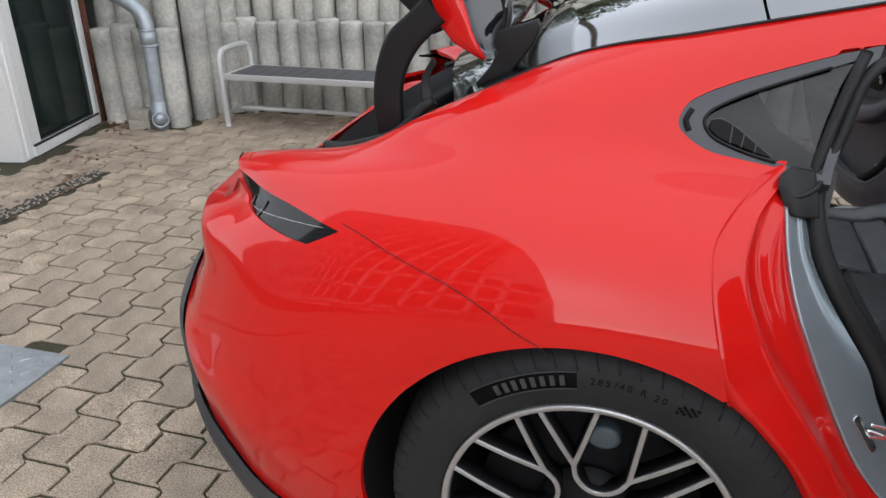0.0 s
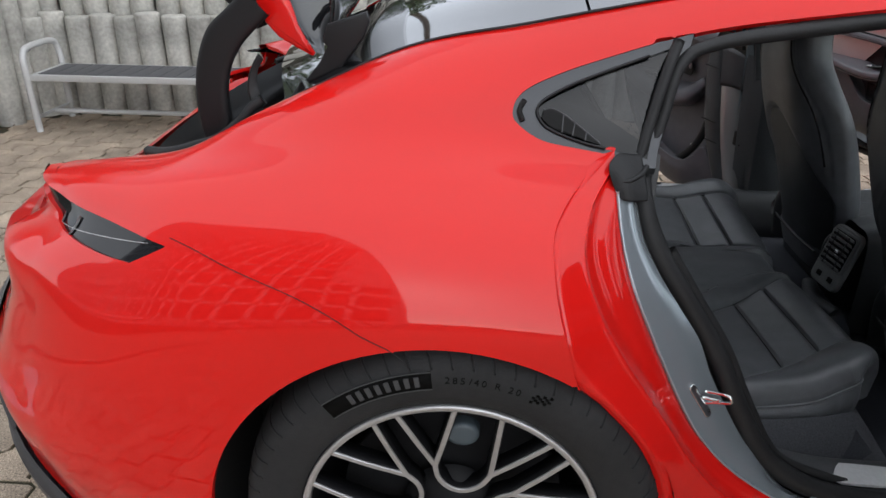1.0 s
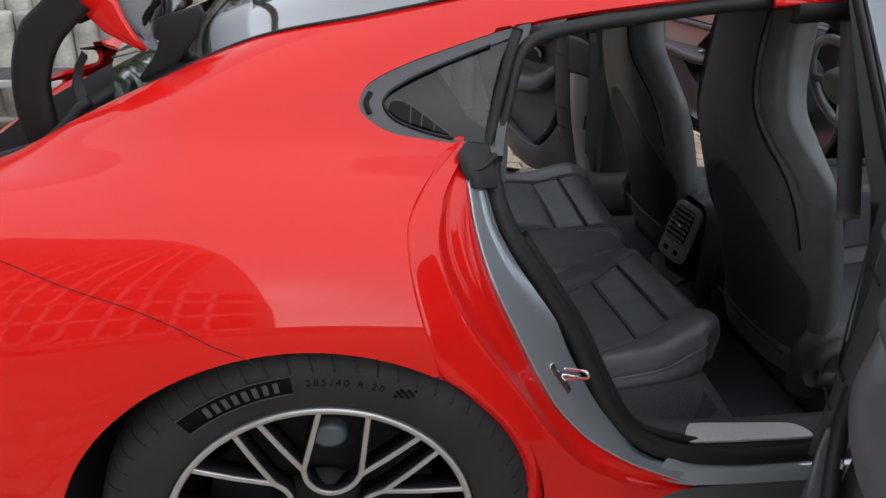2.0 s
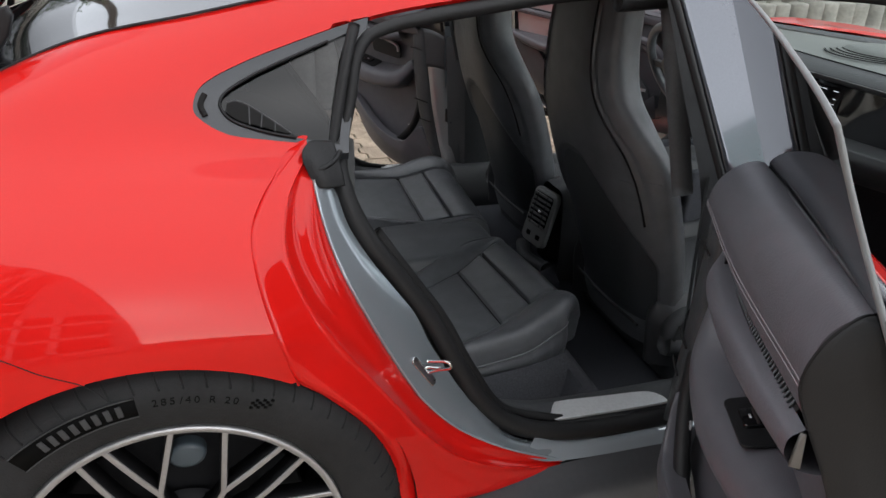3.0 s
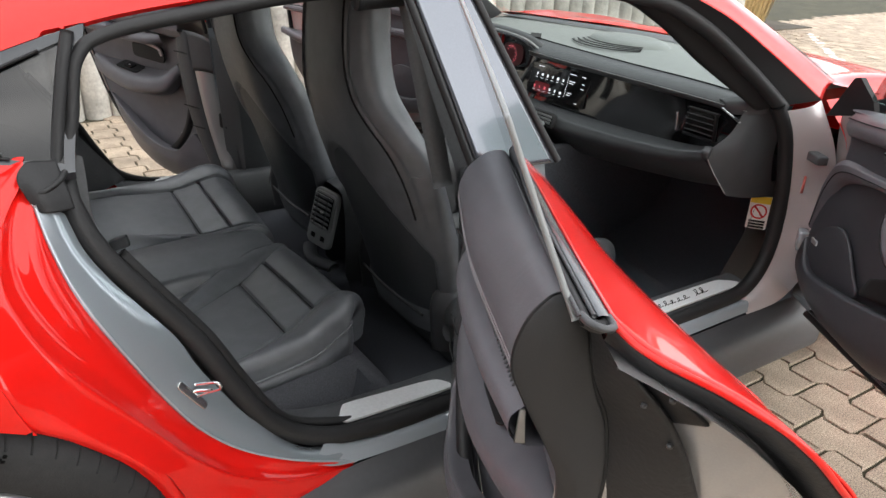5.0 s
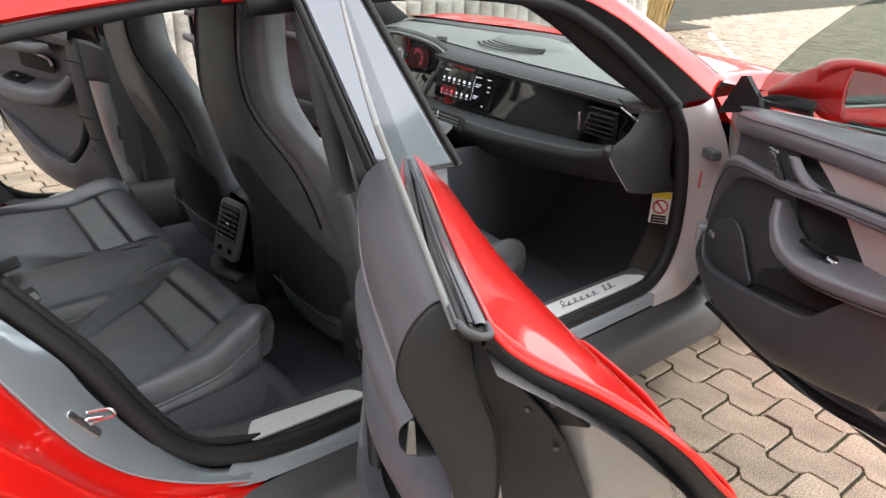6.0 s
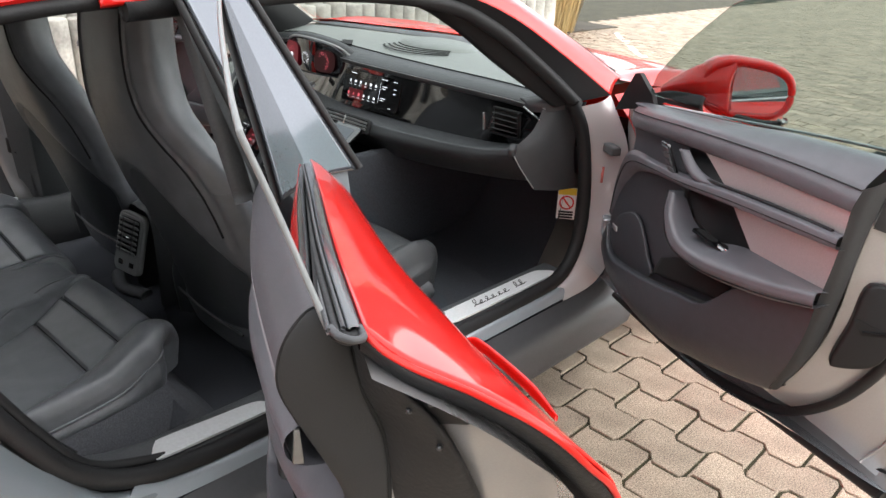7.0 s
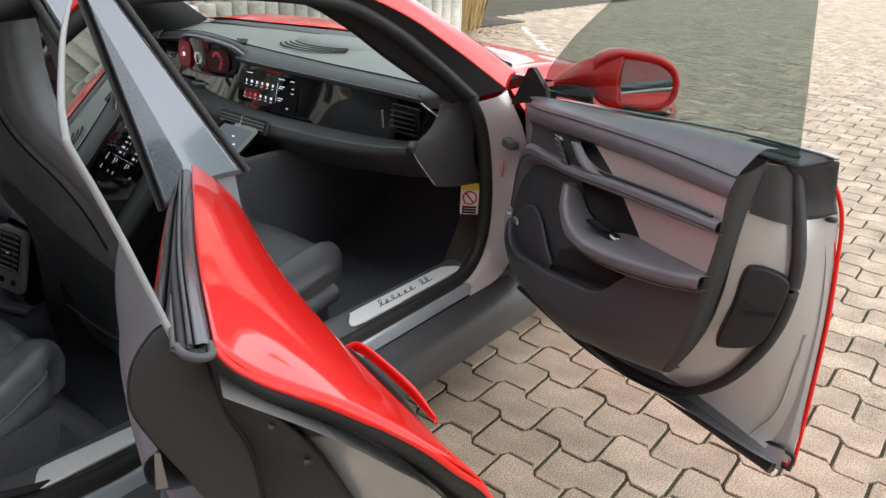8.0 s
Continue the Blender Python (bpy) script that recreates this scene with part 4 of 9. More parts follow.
pair("seal_flap", loft([flap_side(0.004), flap_side(0.008), shell_strip(0.72, 0.016, 0, 7), shell_strip(0.56, 0.017, 0, 7), shell_strip(0.47, 0.010, 0, 7), shell_strip(0.45, -0.004, 0, 7)], 80, 30), RUBBER, rdoor, "folded black rubber flap", REAR)
pair("seal_tongue", loft([shell_strip(0.48, 0.004, 0, 4), shell_strip(0.40, 0.004, 0, 4), shell_strip(0.24, 0.008, 0, 4), shell_strip(0.20, -0.004, 0, 4)], 40, 16), BLACKPL, rdoor, "dark rubber tongue", REAR)
for k, u in ((0.62, 1.6), (0.60, 2.5), (0.55, 3.4), (0.30, 2.2)):
    c = catmull(shell_strip(k, 0.019), 80)[int(u * 11.2)]
    pair("rubber_clip", cylinder(0.0028, 0.004, 10, at=tuple(c)), CLADDING, rdoor, "small rubber clip", REAR)
pair("inner_shell", loft([[(x + 0.01, y + 0.03, z - 0.01) for x, y, z in r] for r in skin_rows[1:]], 30, 30), SHELL, rdoor, "grey painted inner shell", REAR)
# belt: trim, two pale scraper lips and the loop at their end
def belt_line(dy, dz, x0=0.0):
    return [(x + x0 * (k == 0), y + dy, z + dz) for k, (x, y, z) in enumerate(belt_row[:4])]


pair("belt_trim", loft([belt_line(0.000, -0.002), belt_line(0.003, 0.005), belt_line(0.013, 0.006), belt_line(0.0145, -0.004)], 60, 14), SURROUND, rdoor, "gloss black belt trim", REAR)
pair("belt_lip", tube(belt_line(0.0165, 0.0065), 0.0020, 8, 60), CLADDING, rdoor, "pale scraper lip", REAR)
pair("belt_rubber", tube(belt_line(0.0225, 0.0015), 0.005, 8, 60), RUBBER, rdoor, "black window scraper", REAR)
pair("belt_lip", tube(belt_line(0.0285, 0.0065), 0.0022, 8, 60), CLADDING, rdoor, "pale scraper lip", REAR)
pair("belt_loop", tube([(0.246, -0.680, 0.972), (0.232, -0.684, 0.970), (0.227, -0.694, 0.967), (0.231, -0.703, 0.966), (0.246, -0.704, 0.968)], 0.0036, 8, 40), CLADDING, rdoor, "grey rubber loop at the end of the scraper", REAR)
pair("belt_plug", tube([(0.246, -0.684, 0.966), (0.238, -0.694, 0.963), (0.246, -0.702, 0.964)], 0.006, 8, 20), RUBBER, rdoor, "", REAR)
rear_pane = [(0.268, 0.955), (0.299, 1.009), (0.317, 1.045), (0.330, 1.080), (0.338, 1.112), (0.348, 1.119), (0.40, 1.137), (0.50, 1.161), (0.62, 1.186), (0.80, 1.216), (0.98, 1.240), (1.0, 0.95)]


def pane_y(x, z):
    return -0.684 - 0.17 * (x - 0.275) + 0.40 * (z - 0.957)


bmp = prism(rear_pane, 0.004)
for v in bmp.verts:
    x, z, d = v.co
    v.co = (x, pane_y(x, z) - d, z)
glass_r = pair("door_glass", bmp, TINTED, rdoor, "dark tinted side window", REAR, smooth=False)
edge_r = [(x, pane_y(x, z) - 0.002, z) for x, z in rear_pane[:-1]]
pair("glass_edge", tube(edge_r, 0.0030, 8, 160), mat("ground_glass_edge", (0.17, 0.175, 0.175), 0.35), glass_r, "pale ground glass edge", REAR)
# lining: leather roll on top, rear end cap, pull bar, arm rest, lower panel
roll_0 = [(0.303, -0.690, 0.967), (0.60, -0.735, 0.970), (0.945, -0.795, 0.957)]
roll_1 = [(0.299, -0.670, 0.963), (0.60, -0.705, 0.970), (0.945, -0.765, 0.958)]
roll_2 = [(0.303, -0.652, 0.934), (0.60, -0.676, 0.946), (0.945, -0.733, 0.935)]
roll_3 = [(0.308, -0.646, 0.908), (0.60, -0.665, 0.914), (0.945, -0.717, 0.905)]
roll_4 = [(0.311, -0.648, 0.887), (0.60, -0.666, 0.888), (0.945, -0.715, 0.882)]
roll_5 = [(0.312, -0.660, 0.852), (0.60, -0.682, 0.852), (0.945, -0.735, 0.85)]
pair("lining_roll", loft([between(roll_0, roll_0, 0, (0.006, -0.004, -0.03)), roll_0, roll_1, roll_2, roll_3, roll_4, between(roll_4, roll_5, 0.12, (0.0, -0.002, 0)), roll_5, between(roll_5, roll_5, 0, (0.0, -0.02, -0.006))], 50, 60), LEATHER_DOOR, rdoor, "dark leather upper door lining", REAR)
for dz in (-0.0015, 0.0045):
    pair("stitching", tube(between(roll_4, roll_4, 0, (0.0, 0.0012, dz)), 0.0008, 5, 60), STITCH, rdoor, "pale double stitching", REAR)
end_in = [(0.303, -0.689, 0.968), (0.298, -0.670, 0.963), (0.302, -0.651, 0.932), (0.310, -0.647, 0.888), (0.310, -0.664, 0.842), (0.309, -0.690, 0.786), (0.316, -0.708, 0.735), (0.345, -0.718, 0.64), (0.41, -0.722, 0.51), (0.50, -0.726, 0.40)]
end_out = [tuple(p) for p in catmull(joint, 10)]
pair("lining_end", loft([between(end_in, end_in, 0, (0.010, -0.002, 0)), end_in, between(end_in, end_out, 0.10, (-0.005, 0, 0.001)), between(end_in, end_out, 0.5, (-0.010, 0.002, 0.001)), between(end_in, end_out, 0.9, (-0.005, 0, 0)), end_out, between(end_out, end_out, 0, (0.012, -0.002, 0))], 80, 40), DARKEND, rdoor, "matt dark grey rear end of the lining", REAR)
pair("lining_joint", tube(between(joint, joint, 0, (-0.001, -0.001, 0)), 0.0028, 6, 80), BLACK, rdoor, "black joint behind the lining", REAR)
pair("lining_seam", tube(end_in[:5], 0.0016, 6, 50), SEAM, rdoor, "dark seam round the end of the roll", REAR)
# slatted strip and pull bar under the roll
strip_hi, strip_lo = [(0.345, -0.672, 0.856), (0.55, -0.688, 0.858), (0.72, -0.712, 0.856)], [(0.345, -0.664, 0.836), (0.55, -0.682, 0.836), (0.72, -0.706, 0.836)]
strip_base = pair("trim_strip", loft([strip_hi, strip_lo], 30, 6, 0.003), BLACKPL, rdoor, "grey ribbed trim strip", REAR)
rib_hi, rib_lo = catmull(strip_hi, 46), catmull(strip_lo, 46)
ribs = [tube([tuple(rib_hi[i] + (0, 0.002, -0.002)), tuple(rib_lo[i] + (0, 0.002, 0.002))], 0.0018, 5, 2) for i in range(1, 45)]
pair("strip_rib", join(*ribs), PLASTIC, strip_base, "fine dark ribs", REAR)
bar_a = [(0.313, -0.664, 0.840), (0.45, -0.670, 0.838), (0.60, -0.684, 0.838), (0.74, -0.712, 0.838), (0.80, -0.735, 0.848)]
bar_b = [(0.311, -0.650, 0.828), (0.45, -0.652, 0.828), (0.60, -0.662, 0.830), (0.74, -0.688, 0.832), (0.815, -0.722, 0.846)]
bar_c = [(0.310, -0.652, 0.806), (0.45, -0.650, 0.806), (0.60, -0.657, 0.808), (0.75, -0.680, 0.812), (0.83, -0.718, 0.828)]
bar_d = [(0.309, -0.672, 0.793), (0.45, -0.665, 0.792), (0.60, -0.670, 0.793), (0.75, -0.692, 0.796), (0.83, -0.730, 0.810)]
bar_e = [(0.312, -0.72, 0.790), (0.45, -0.715, 0.788), (0.60, -0.720, 0.788), (0.75, -0.74, 0.79), (0.81, -0.755, 0.80)]
pair("pull_bar", loft([bar_a, bar_b, bar_c, bar_d, bar_e], 60, 40), LEATHER_DOOR, rdoor, "leather-covered pull bar", REAR)
pair("stitching", tube(between(bar_c, bar_d, 0.35, (0, 0.002, 0)), 0.0008, 5, 60), STITCH, rdoor, "pale stitching", REAR)
pair("bar_end", prism([(0.006, -0.016), (0.003, 0.022), (-0.002, 0.022), (-0.005, -0.018)], 0.004, axes_to((0, 1, 0), (0, 0, 1), (-1, 0, 0), (0.312, -0.662, 0.815)), 0.0015), mat("beige_trim_edge", (0.13, 0.12, 0.11), 0.5), rdoor, "pale pull bar end", REAR)
pair("lower_end", loft([[(0.318, -0.703, 0.782), (0.33, -0.712, 0.72), (0.36, -0.718, 0.64), (0.42, -0.722, 0.52)], [(0.311, -0.712, 0.776), (0.322, -0.720, 0.715), (0.352, -0.726, 0.635), (0.412, -0.730, 0.515)]], 30, 6, 0.004), mat("pale_lower_trim", (0.42, 0.38, 0.34), 0.5), rdoor, "pale lower trim edge", REAR)
# flat black sheet: the gap's shade as colour
pair("pull_gap", loft([[(0.745, -0.708, 0.866), (0.82, -0.720, 0.872), (0.90, -0.732, 0.876)], [(0.76, -0.704, 0.838), (0.84, -0.722, 0.845), (0.90, -0.733, 0.86)]], 16, 8, 0.004), BLACK, rdoor, "black sheet for the shaded gap behind the pull bar", REAR)
low = [[(0.32, -0.705, 0.80), (0.60, -0.735, 0.80), (0.95, -0.775, 0.85)], [(0.33, -0.722, 0.74), (0.60, -0.765, 0.74), (0.95, -0.785, 0.74)], [(0.345, -0.728, 0.67), (0.60, -0.765, 0.675), (0.95, -0.79, 0.68)], [(0.42, -0.728, 0.52), (0.62, -0.755, 0.50), (0.95, -0.785, 0.50)], [(0.50, -0.735, 0.39), (0.66, -0.74, 0.35), (0.95, -0.775, 0.34)]]
pair("lower_lining", loft(low, 30, 40), LEATHER_DOOR, rdoor, "dark grey lower lining", REAR)
arm_r = [[(0.36, -0.735, 0.665), (0.50, -0.765, 0.668), (0.66, -0.770, 0.672), (0.78, -0.775, 0.690), (0.86, -0.780, 0.74)],
         [(0.362, -0.728, 0.668), (0.50, -0.735, 0.662), (0.66, -0.735, 0.664), (0.79, -0.742, 0.684), (0.87, -0.760, 0.74)],
         [(0.368, -0.715, 0.655), (0.50, -0.704, 0.646), (0.66, -0.698, 0.648), (0.80, -0.712, 0.672), (0.88, -0.742, 0.74)],
         [(0.372, -0.710, 0.630), (0.50, -0.690, 0.620), (0.66, -0.682, 0.622), (0.81, -0.700, 0.650), (0.895, -0.738, 0.73)],
         [(0.385, -0.713, 0.600), (0.51, -0.697, 0.585), (0.66, -0.688, 0.588), (0.82, -0.708, 0.622), (0.90, -0.745, 0.71)],
         [(0.40, -0.740, 0.580), (0.52, -0.755, 0.560), (0.66, -0.750, 0.565), (0.81, -0.760, 0.605), (0.89, -0.775, 0.70)]]
pair("arm_rest", loft(arm_r, 60, 40), LEATHER_DOOR, rdoor, "padded arm rest", REAR)
SWR = axes_to((-0.99, 0.06, 0.02), (0.06, 0.96, -0.26), (0, 0.25, 0.965), (0.593, -0.732, 0.664))
pair("switch_plate", prism(rounded(0.125, 0.055, 0.012), 0.004, SWR, 0.0015), BLACKPL, rdoor, "black switch plate", REAR, smooth=False)
pair("window_switch", prism(rounded(0.046, 0.030, 0.006), 0.007, SWR @ Matrix.Translation((0, 0, 0.003)), 0.002), GLOSS, rdoor, "gloss black window switch", REAR, smooth=False)
pair("switch_mark", box(0.010, 0.003, 0.0008, 0, m=SWR @ Matrix.Translation((0, 0.003, 0.0105))), PLATE, rdoor, "pale switch mark", REAR)
pair("lever_cup", prism(rounded(0.17, 0.060, 0.018), 0.006, axes_to((-1, 0.14, 0), (0, 0, 1), (0.14, 1, 0), (0.70, -0.752, 0.745)), 0.002), BLACKPL, rdoor, "black lever cup", REAR)
lr0 = [(0.44, -0.725, 0.52), (0.52, -0.708, 0.485), (0.70, -0.690, 0.415), (0.85, -0.700, 0.395), (0.915, -0.715, 0.435), (0.955, -0.730, 0.485), (1.0, -0.745, 0.44)]
lr1 = [(0.47, -0.725, 0.46), (0.54, -0.705, 0.42), (0.72, -0.684, 0.365), (0.86, -0.695, 0.345), (0.925, -0.712, 0.37), (0.97, -0.728, 0.40), (1.02, -0.743, 0.39)]
lr2 = [(0.55, -0.735, 0.36), (0.60, -0.722, 0.32), (0.745, -0.712, 0.285), (0.88, -0.722, 0.28), (0.95, -0.735, 0.29), (1.0, -0.75, 0.305), (1.06, -0.765, 0.33)]
pair("door_pocket_panel", loft([between(lr0, lr0, 0, (0, -0.035, -0.004)), lr0, between(lr0, lr1, 0.25, (0, 0.003, 0)), lr1, lr2, between(lr2, lr2, 0, (0, -0.05, 0.01))], 50, 30), LEATHER_DOOR, rdoor, "dark lower pocket panel", REAR)
pair("speaker_badge", box(0.03, 0.004, 0.012, 0.002, m=pose(0.882, -0.742, 0.462, 0, 0, -8)), ALU, rdoor, "small silver badge", REAR)
hf = [(0.90, -0.737, 0.875), (0.905, -0.735, 0.74), (0.935, -0.735, 0.58), (0.975, -0.737, 0.48), (1.04, -0.745, 0.36)]
hr = [(0.965, -0.737, 0.88), (0.985, -0.737, 0.74), (1.015, -0.740, 0.58), (1.05, -0.747, 0.46), (1.085, -0.757, 0.345)]
pair("lining_front_end", loft([between(hf, hf, 0, (0, -0.04, 0)), hf, between(hf, hr, 0.5, (0, 0.010, 0)), hr, between(hr, hr, 0, (0.004, -0.03, 0))], 40, 20), DASHLOW, rdoor, "black leather front end of the lining", REAR)
for a, b in (((0.903, -0.722, 0.80), (0.975, -0.722, 0.805)), ((0.93, -0.722, 0.60), (1.012, -0.725, 0.605)), ((0.955, -0.723, 0.525), (1.03, -0.728, 0.53))):
    pair("end_seam", tube([a, ((a[0] + b[0]) / 2, a[1] - 0.001, (a[2] + b[2]) / 2), b], 0.0022, 5, 10), SEAM, rdoor, "sewn seam", REAR)
hr2 = [(0.986, -0.742, 0.745), (1.016, -0.745, 0.58), (1.051, -0.750, 0.46), (1.086, -0.760, 0.345)]
hs = [(1.065, -0.768, 0.75), (1.092, -0.775, 0.60), (1.118, -0.780, 0.48), (1.135, -0.788, 0.36)]
pair("shell_front", loft([hr2, between(hr2, hs, 0.4, (0, 0.006, 0)), hs, between(hs, hs, 0, (0.012, -0.06, 0))], 30, 14), SHELL, rdoor, "grey painted hinge side", REAR)
pair("hinge_cloth", loft([[(0.945, -0.735, 0.885), (1.02, -0.748, 0.885), (1.10, -0.775, 0.86)], [(0.983, -0.737, 0.742), (1.03, -0.750, 0.75), (1.078, -0.768, 0.745)]], 16, 10, 0.006), CLADDING, rdoor, "black cover above the hinge side", REAR)
pair("door_check", box(0.036, 0.03, 0.055, 0.006, m=pose(1.098, -0.775, 0.572, 0, 0, -10)), BLACKPL, rdoor, "black door check", REAR)
pair("lever_frame", tube([(0.61, -0.744, 0.772), (0.66, -0.742, 0.780), (0.72, -0.744, 0.780), (0.772, -0.748, 0.772), (0.782, -0.750, 0.748)], 0.006, 6, 24), INSERT, rdoor, "pale metal lever frame", REAR)
pair("seal_band", tube([(0.945, -0.745, 0.86), (0.955, -0.745, 0.74), (0.945, -0.745, 0.60), (0.90, -0.735, 0.47), (0.78, -0.725, 0.36), (0.62, -0.735, 0.33)], 0.015, 8, 50), RUBBER, rdoor, "rubber seal of the lining", REAR)

# front door
FRONT = swing(2.14, -0.88, 66.5)
fdoor = new("front_door"), new("front_door")
for d in fdoor:
    d.parent = car
    d["label"] = "open red front door with leather and metal lining"
fr = [[(1.09, -0.945, 0.31), (1.5, -0.955, 0.30), (2.15, -0.95, 0.31)], [(1.10, -0.965, 0.50), (1.5, -0.972, 0.50), (2.15, -0.97, 0.50)], [(1.11, -0.965, 0.68), (1.5, -0.965, 0.70), (2.15, -0.975, 0.70)], [(1.127, -0.945, 0.82), (1.5, -0.945, 0.84), (2.15, -0.96, 0.82)], [(1.150, -0.895, 0.925), (1.5, -0.905, 0.93), (2.12, -0.93, 0.90)], [(1.155, -0.875, 0.956), (1.5, -0.882, 0.952), (2.08, -0.89, 0.915)]]
pair("door_skin", loft(fr, 50, 50, 0.004), RED, fdoor, "glossy red outer skin", FRONT)
# rear end of the door: grey shell, latch, seal
e0 = [(1.088, -0.945, 0.315), (1.093, -0.95, 0.40), (1.102, -0.955, 0.52), (1.110, -0.954, 0.66), (1.124, -0.95, 0.79), (1.134, -0.937, 0.88), (1.150, -0.89, 0.962)]
es = [(1.304, -0.85, 0.399), (1.225, -0.85, 0.478), (1.165, -0.85, 0.582), (1.136, -0.85, 0.675), (1.132, -0.85, 0.773), (1.15, -0.85, 0.858), (1.182, -0.845, 0.965)]
e3 = [(1.36, -0.775, 0.45), (1.285, -0.775, 0.50), (1.232, -0.772, 0.61), (1.212, -0.77, 0.70), (1.205, -0.768, 0.80), (1.197, -0.768, 0.88), (1.188, -0.775, 0.975)]
pair("door_shell", loft([e0, between(e0, es, 0.2, (-0.002, 0.004, 0)), between(e0, es, 0.6, (-0.006, 0, 0)), between(e0, es, 0.9, (-0.004, 0, 0)), es, between(es, e3, 0.5, (-0.006, 0.004, 0)), e3], 60, 36), SHELL, fdoor, "pale grey painted door shell end", FRONT)
pair("skin_edge", tube(between(e0, e0, 0, (-0.003, -0.006, 0)), 0.0042, 6, 80), RED, fdoor, "red folded skin edge", FRONT)
pair("shell_ridge", tube([(1.16, -0.895, 0.36), (1.128, -0.912, 0.44), (1.118, -0.915, 0.55), (1.117, -0.912, 0.63)], 0.005, 8, 30, flat=0.6), SHELL, fdoor, "pressed ridge", FRONT)
pair("shell_seal", tube([(x - 0.006, y, z) for x, y, z in es[::-1]] + [(1.387, -0.84, 0.362), (1.6, -0.82, 0.345), (1.95, -0.83, 0.36)], 0.016, 10, 90, flat=0.7), RUBBER, fdoor, "black door edge seal", FRONT)
pair("upper_cover", loft([between(es[4:], es[4:], 0, (-0.008, 0.004, 0))[1:], between(es[4:], e3[4:], 0.5, (-0.014, 0.008, 0))[1:], between(e3[4:], e3[4:], 0, (-0.006, 0.003, 0))[1:]], 16, 12), DARKEND, fdoor, "dark upper shell cover", FRONT)
pair("shell_plug", cylinder(0.010, 0.006, 16, at=(1.128, -0.915, 0.868)), RUBBER, fdoor, "black rubber plug", FRONT)
pair("inner_shell", loft([[(x, y + 0.03, z) for x, y, z in r] for r in fr], 20, 20), SHELL, fdoor, "grey painted inner shell", FRONT)
pair("shell_bottom", loft([[(1.095, -0.945, 0.31), (1.5, -0.955, 0.30), (2.12, -0.95, 0.31)], [(1.12, -0.885, 0.335), (1.5, -0.88, 0.33), (2.12, -0.88, 0.34)], [(1.30, -0.80, 0.385), (1.55, -0.79, 0.36), (2.12, -0.81, 0.40)]], 30, 10), SILVER, fdoor, "grey lower door shell", FRONT)
pair("bottom_rubber", tube([(1.10, -0.905, 0.312), (1.5, -0.90, 0.303), (2.0, -0.905, 0.312)], 0.013, 8, 40), RUBBER, fdoor, "black lower door rubber", FRONT)
pair("corner_rubber", loft([[(1.45, -0.925, 0.285), (1.29, -0.93, 0.305), (1.2, -0.928, 0.33), (1.098, -0.915, 0.372)], [(1.45, -0.95, 0.290), (1.29, -0.952, 0.292), (1.18, -0.952, 0.305), (1.083, -0.95, 0.34)], [(1.45, -0.945, 0.268), (1.29, -0.947, 0.277), (1.18, -0.947, 0.287), (1.083, -0.945, 0.303)]], 24, 10, 0.006), RUBBER, fdoor, "black rubber corner piece", FRONT)
LM = axes_to((-0.69, -0.72, 0), (0, 0, 1), (-0.72, 0.69, 0), (1.168, -0.808, 0.690)) @ Matrix.Diagonal((0.86, 0.86, 1, 1))
latch = pair("latch", prism(smooth_outline([(-0.030, 0.098), (0.050, 0.085), (0.056, 0.03), (0.040, -0.055), (0.015, -0.090), (-0.045, -0.105), (-0.062, -0.09), (-0.045, 0.0)], 5), 0.022, LM, 0.006), BLACKPL, fdoor, "black plastic door latch", FRONT)
pair("latch_slot", prism([(-0.042, 0.020), (-0.030, 0.022), (0.010, 0.004), (0.045, 0.006), (0.045, -0.006), (-0.020, -0.014)], 0.003, LM @ Matrix.Translation((0, 0, 0.0205))), BLACK, fdoor, "", FRONT, smooth=False)
pair("latch_jaw", tube([(-0.02, -0.004, 0), (0.01, 0.0, 0.002), (0.04, 0.002, 0)], 0.0026, 6, 14), DISC, fdoor, "steel latch jaw", FRONT @ LM @ Matrix.Translation((0, 0, 0.025)))
pair("corner_cover", loft([[(1.176, -0.80, 0.982), (1.155, -0.860, 0.982), (1.130, -0.892, 0.982)], [(1.172, -0.848, 0.93), (1.146, -0.880, 0.915), (1.134, -0.914, 0.905)], [(1.150, -0.848, 0.868), (1.138, -0.885, 0.872), (1.129, -0.922, 0.880)]], 12, 12, 0.006), DARKEND, fdoor, "black upper corner cover", FRONT)

# front lining
fr_top = [(1.185, -0.80, 0.998), (1.43, -0.802, 0.983), (1.6, -0.812, 0.961), (1.84, -0.83, 0.937), (2.02, -0.858, 0.915)]
fr_crown = [(1.183, -0.755, 1.001), (1.40, -0.756, 0.987), (1.6, -0.770, 0.964), (1.83, -0.795, 0.938), (2.01, -0.842, 0.910)]
fr_seam = [(1.187, -0.706, 0.957), (1.33, -0.706, 0.959), (1.50, -0.713, 0.952), (1.69, -0.738, 0.936), (1.86, -0.775, 0.915), (1.995, -0.828, 0.895)]
fr_face = [(1.187, -0.698, 0.937), (1.33, -0.699, 0.940), (1.50, -0.707, 0.934), (1.69, -0.732, 0.918), (1.86, -0.770, 0.898), (1.99, -0.822, 0.878)]
fr_low = [(1.193, -0.702, 0.917), (1.31, -0.703, 0.917), (1.47, -0.711, 0.915), (1.66, -0.735, 0.900), (1.83, -0.768, 0.880), (1.975, -0.820, 0.858)]
pair("lining_roll", loft([fr_top, fr_crown, between(fr_seam, fr_seam, 0, (0, -0.012, 0.012)), between(fr_seam, fr_seam, 0, (0, -0.003, 0.001)), fr_face, fr_low, between(fr_low, fr_low, 0, (0, -0.018, -0.004))], 60, 44), LEATHER_DOOR, fdoor, "dark leather upper door lining", FRONT)
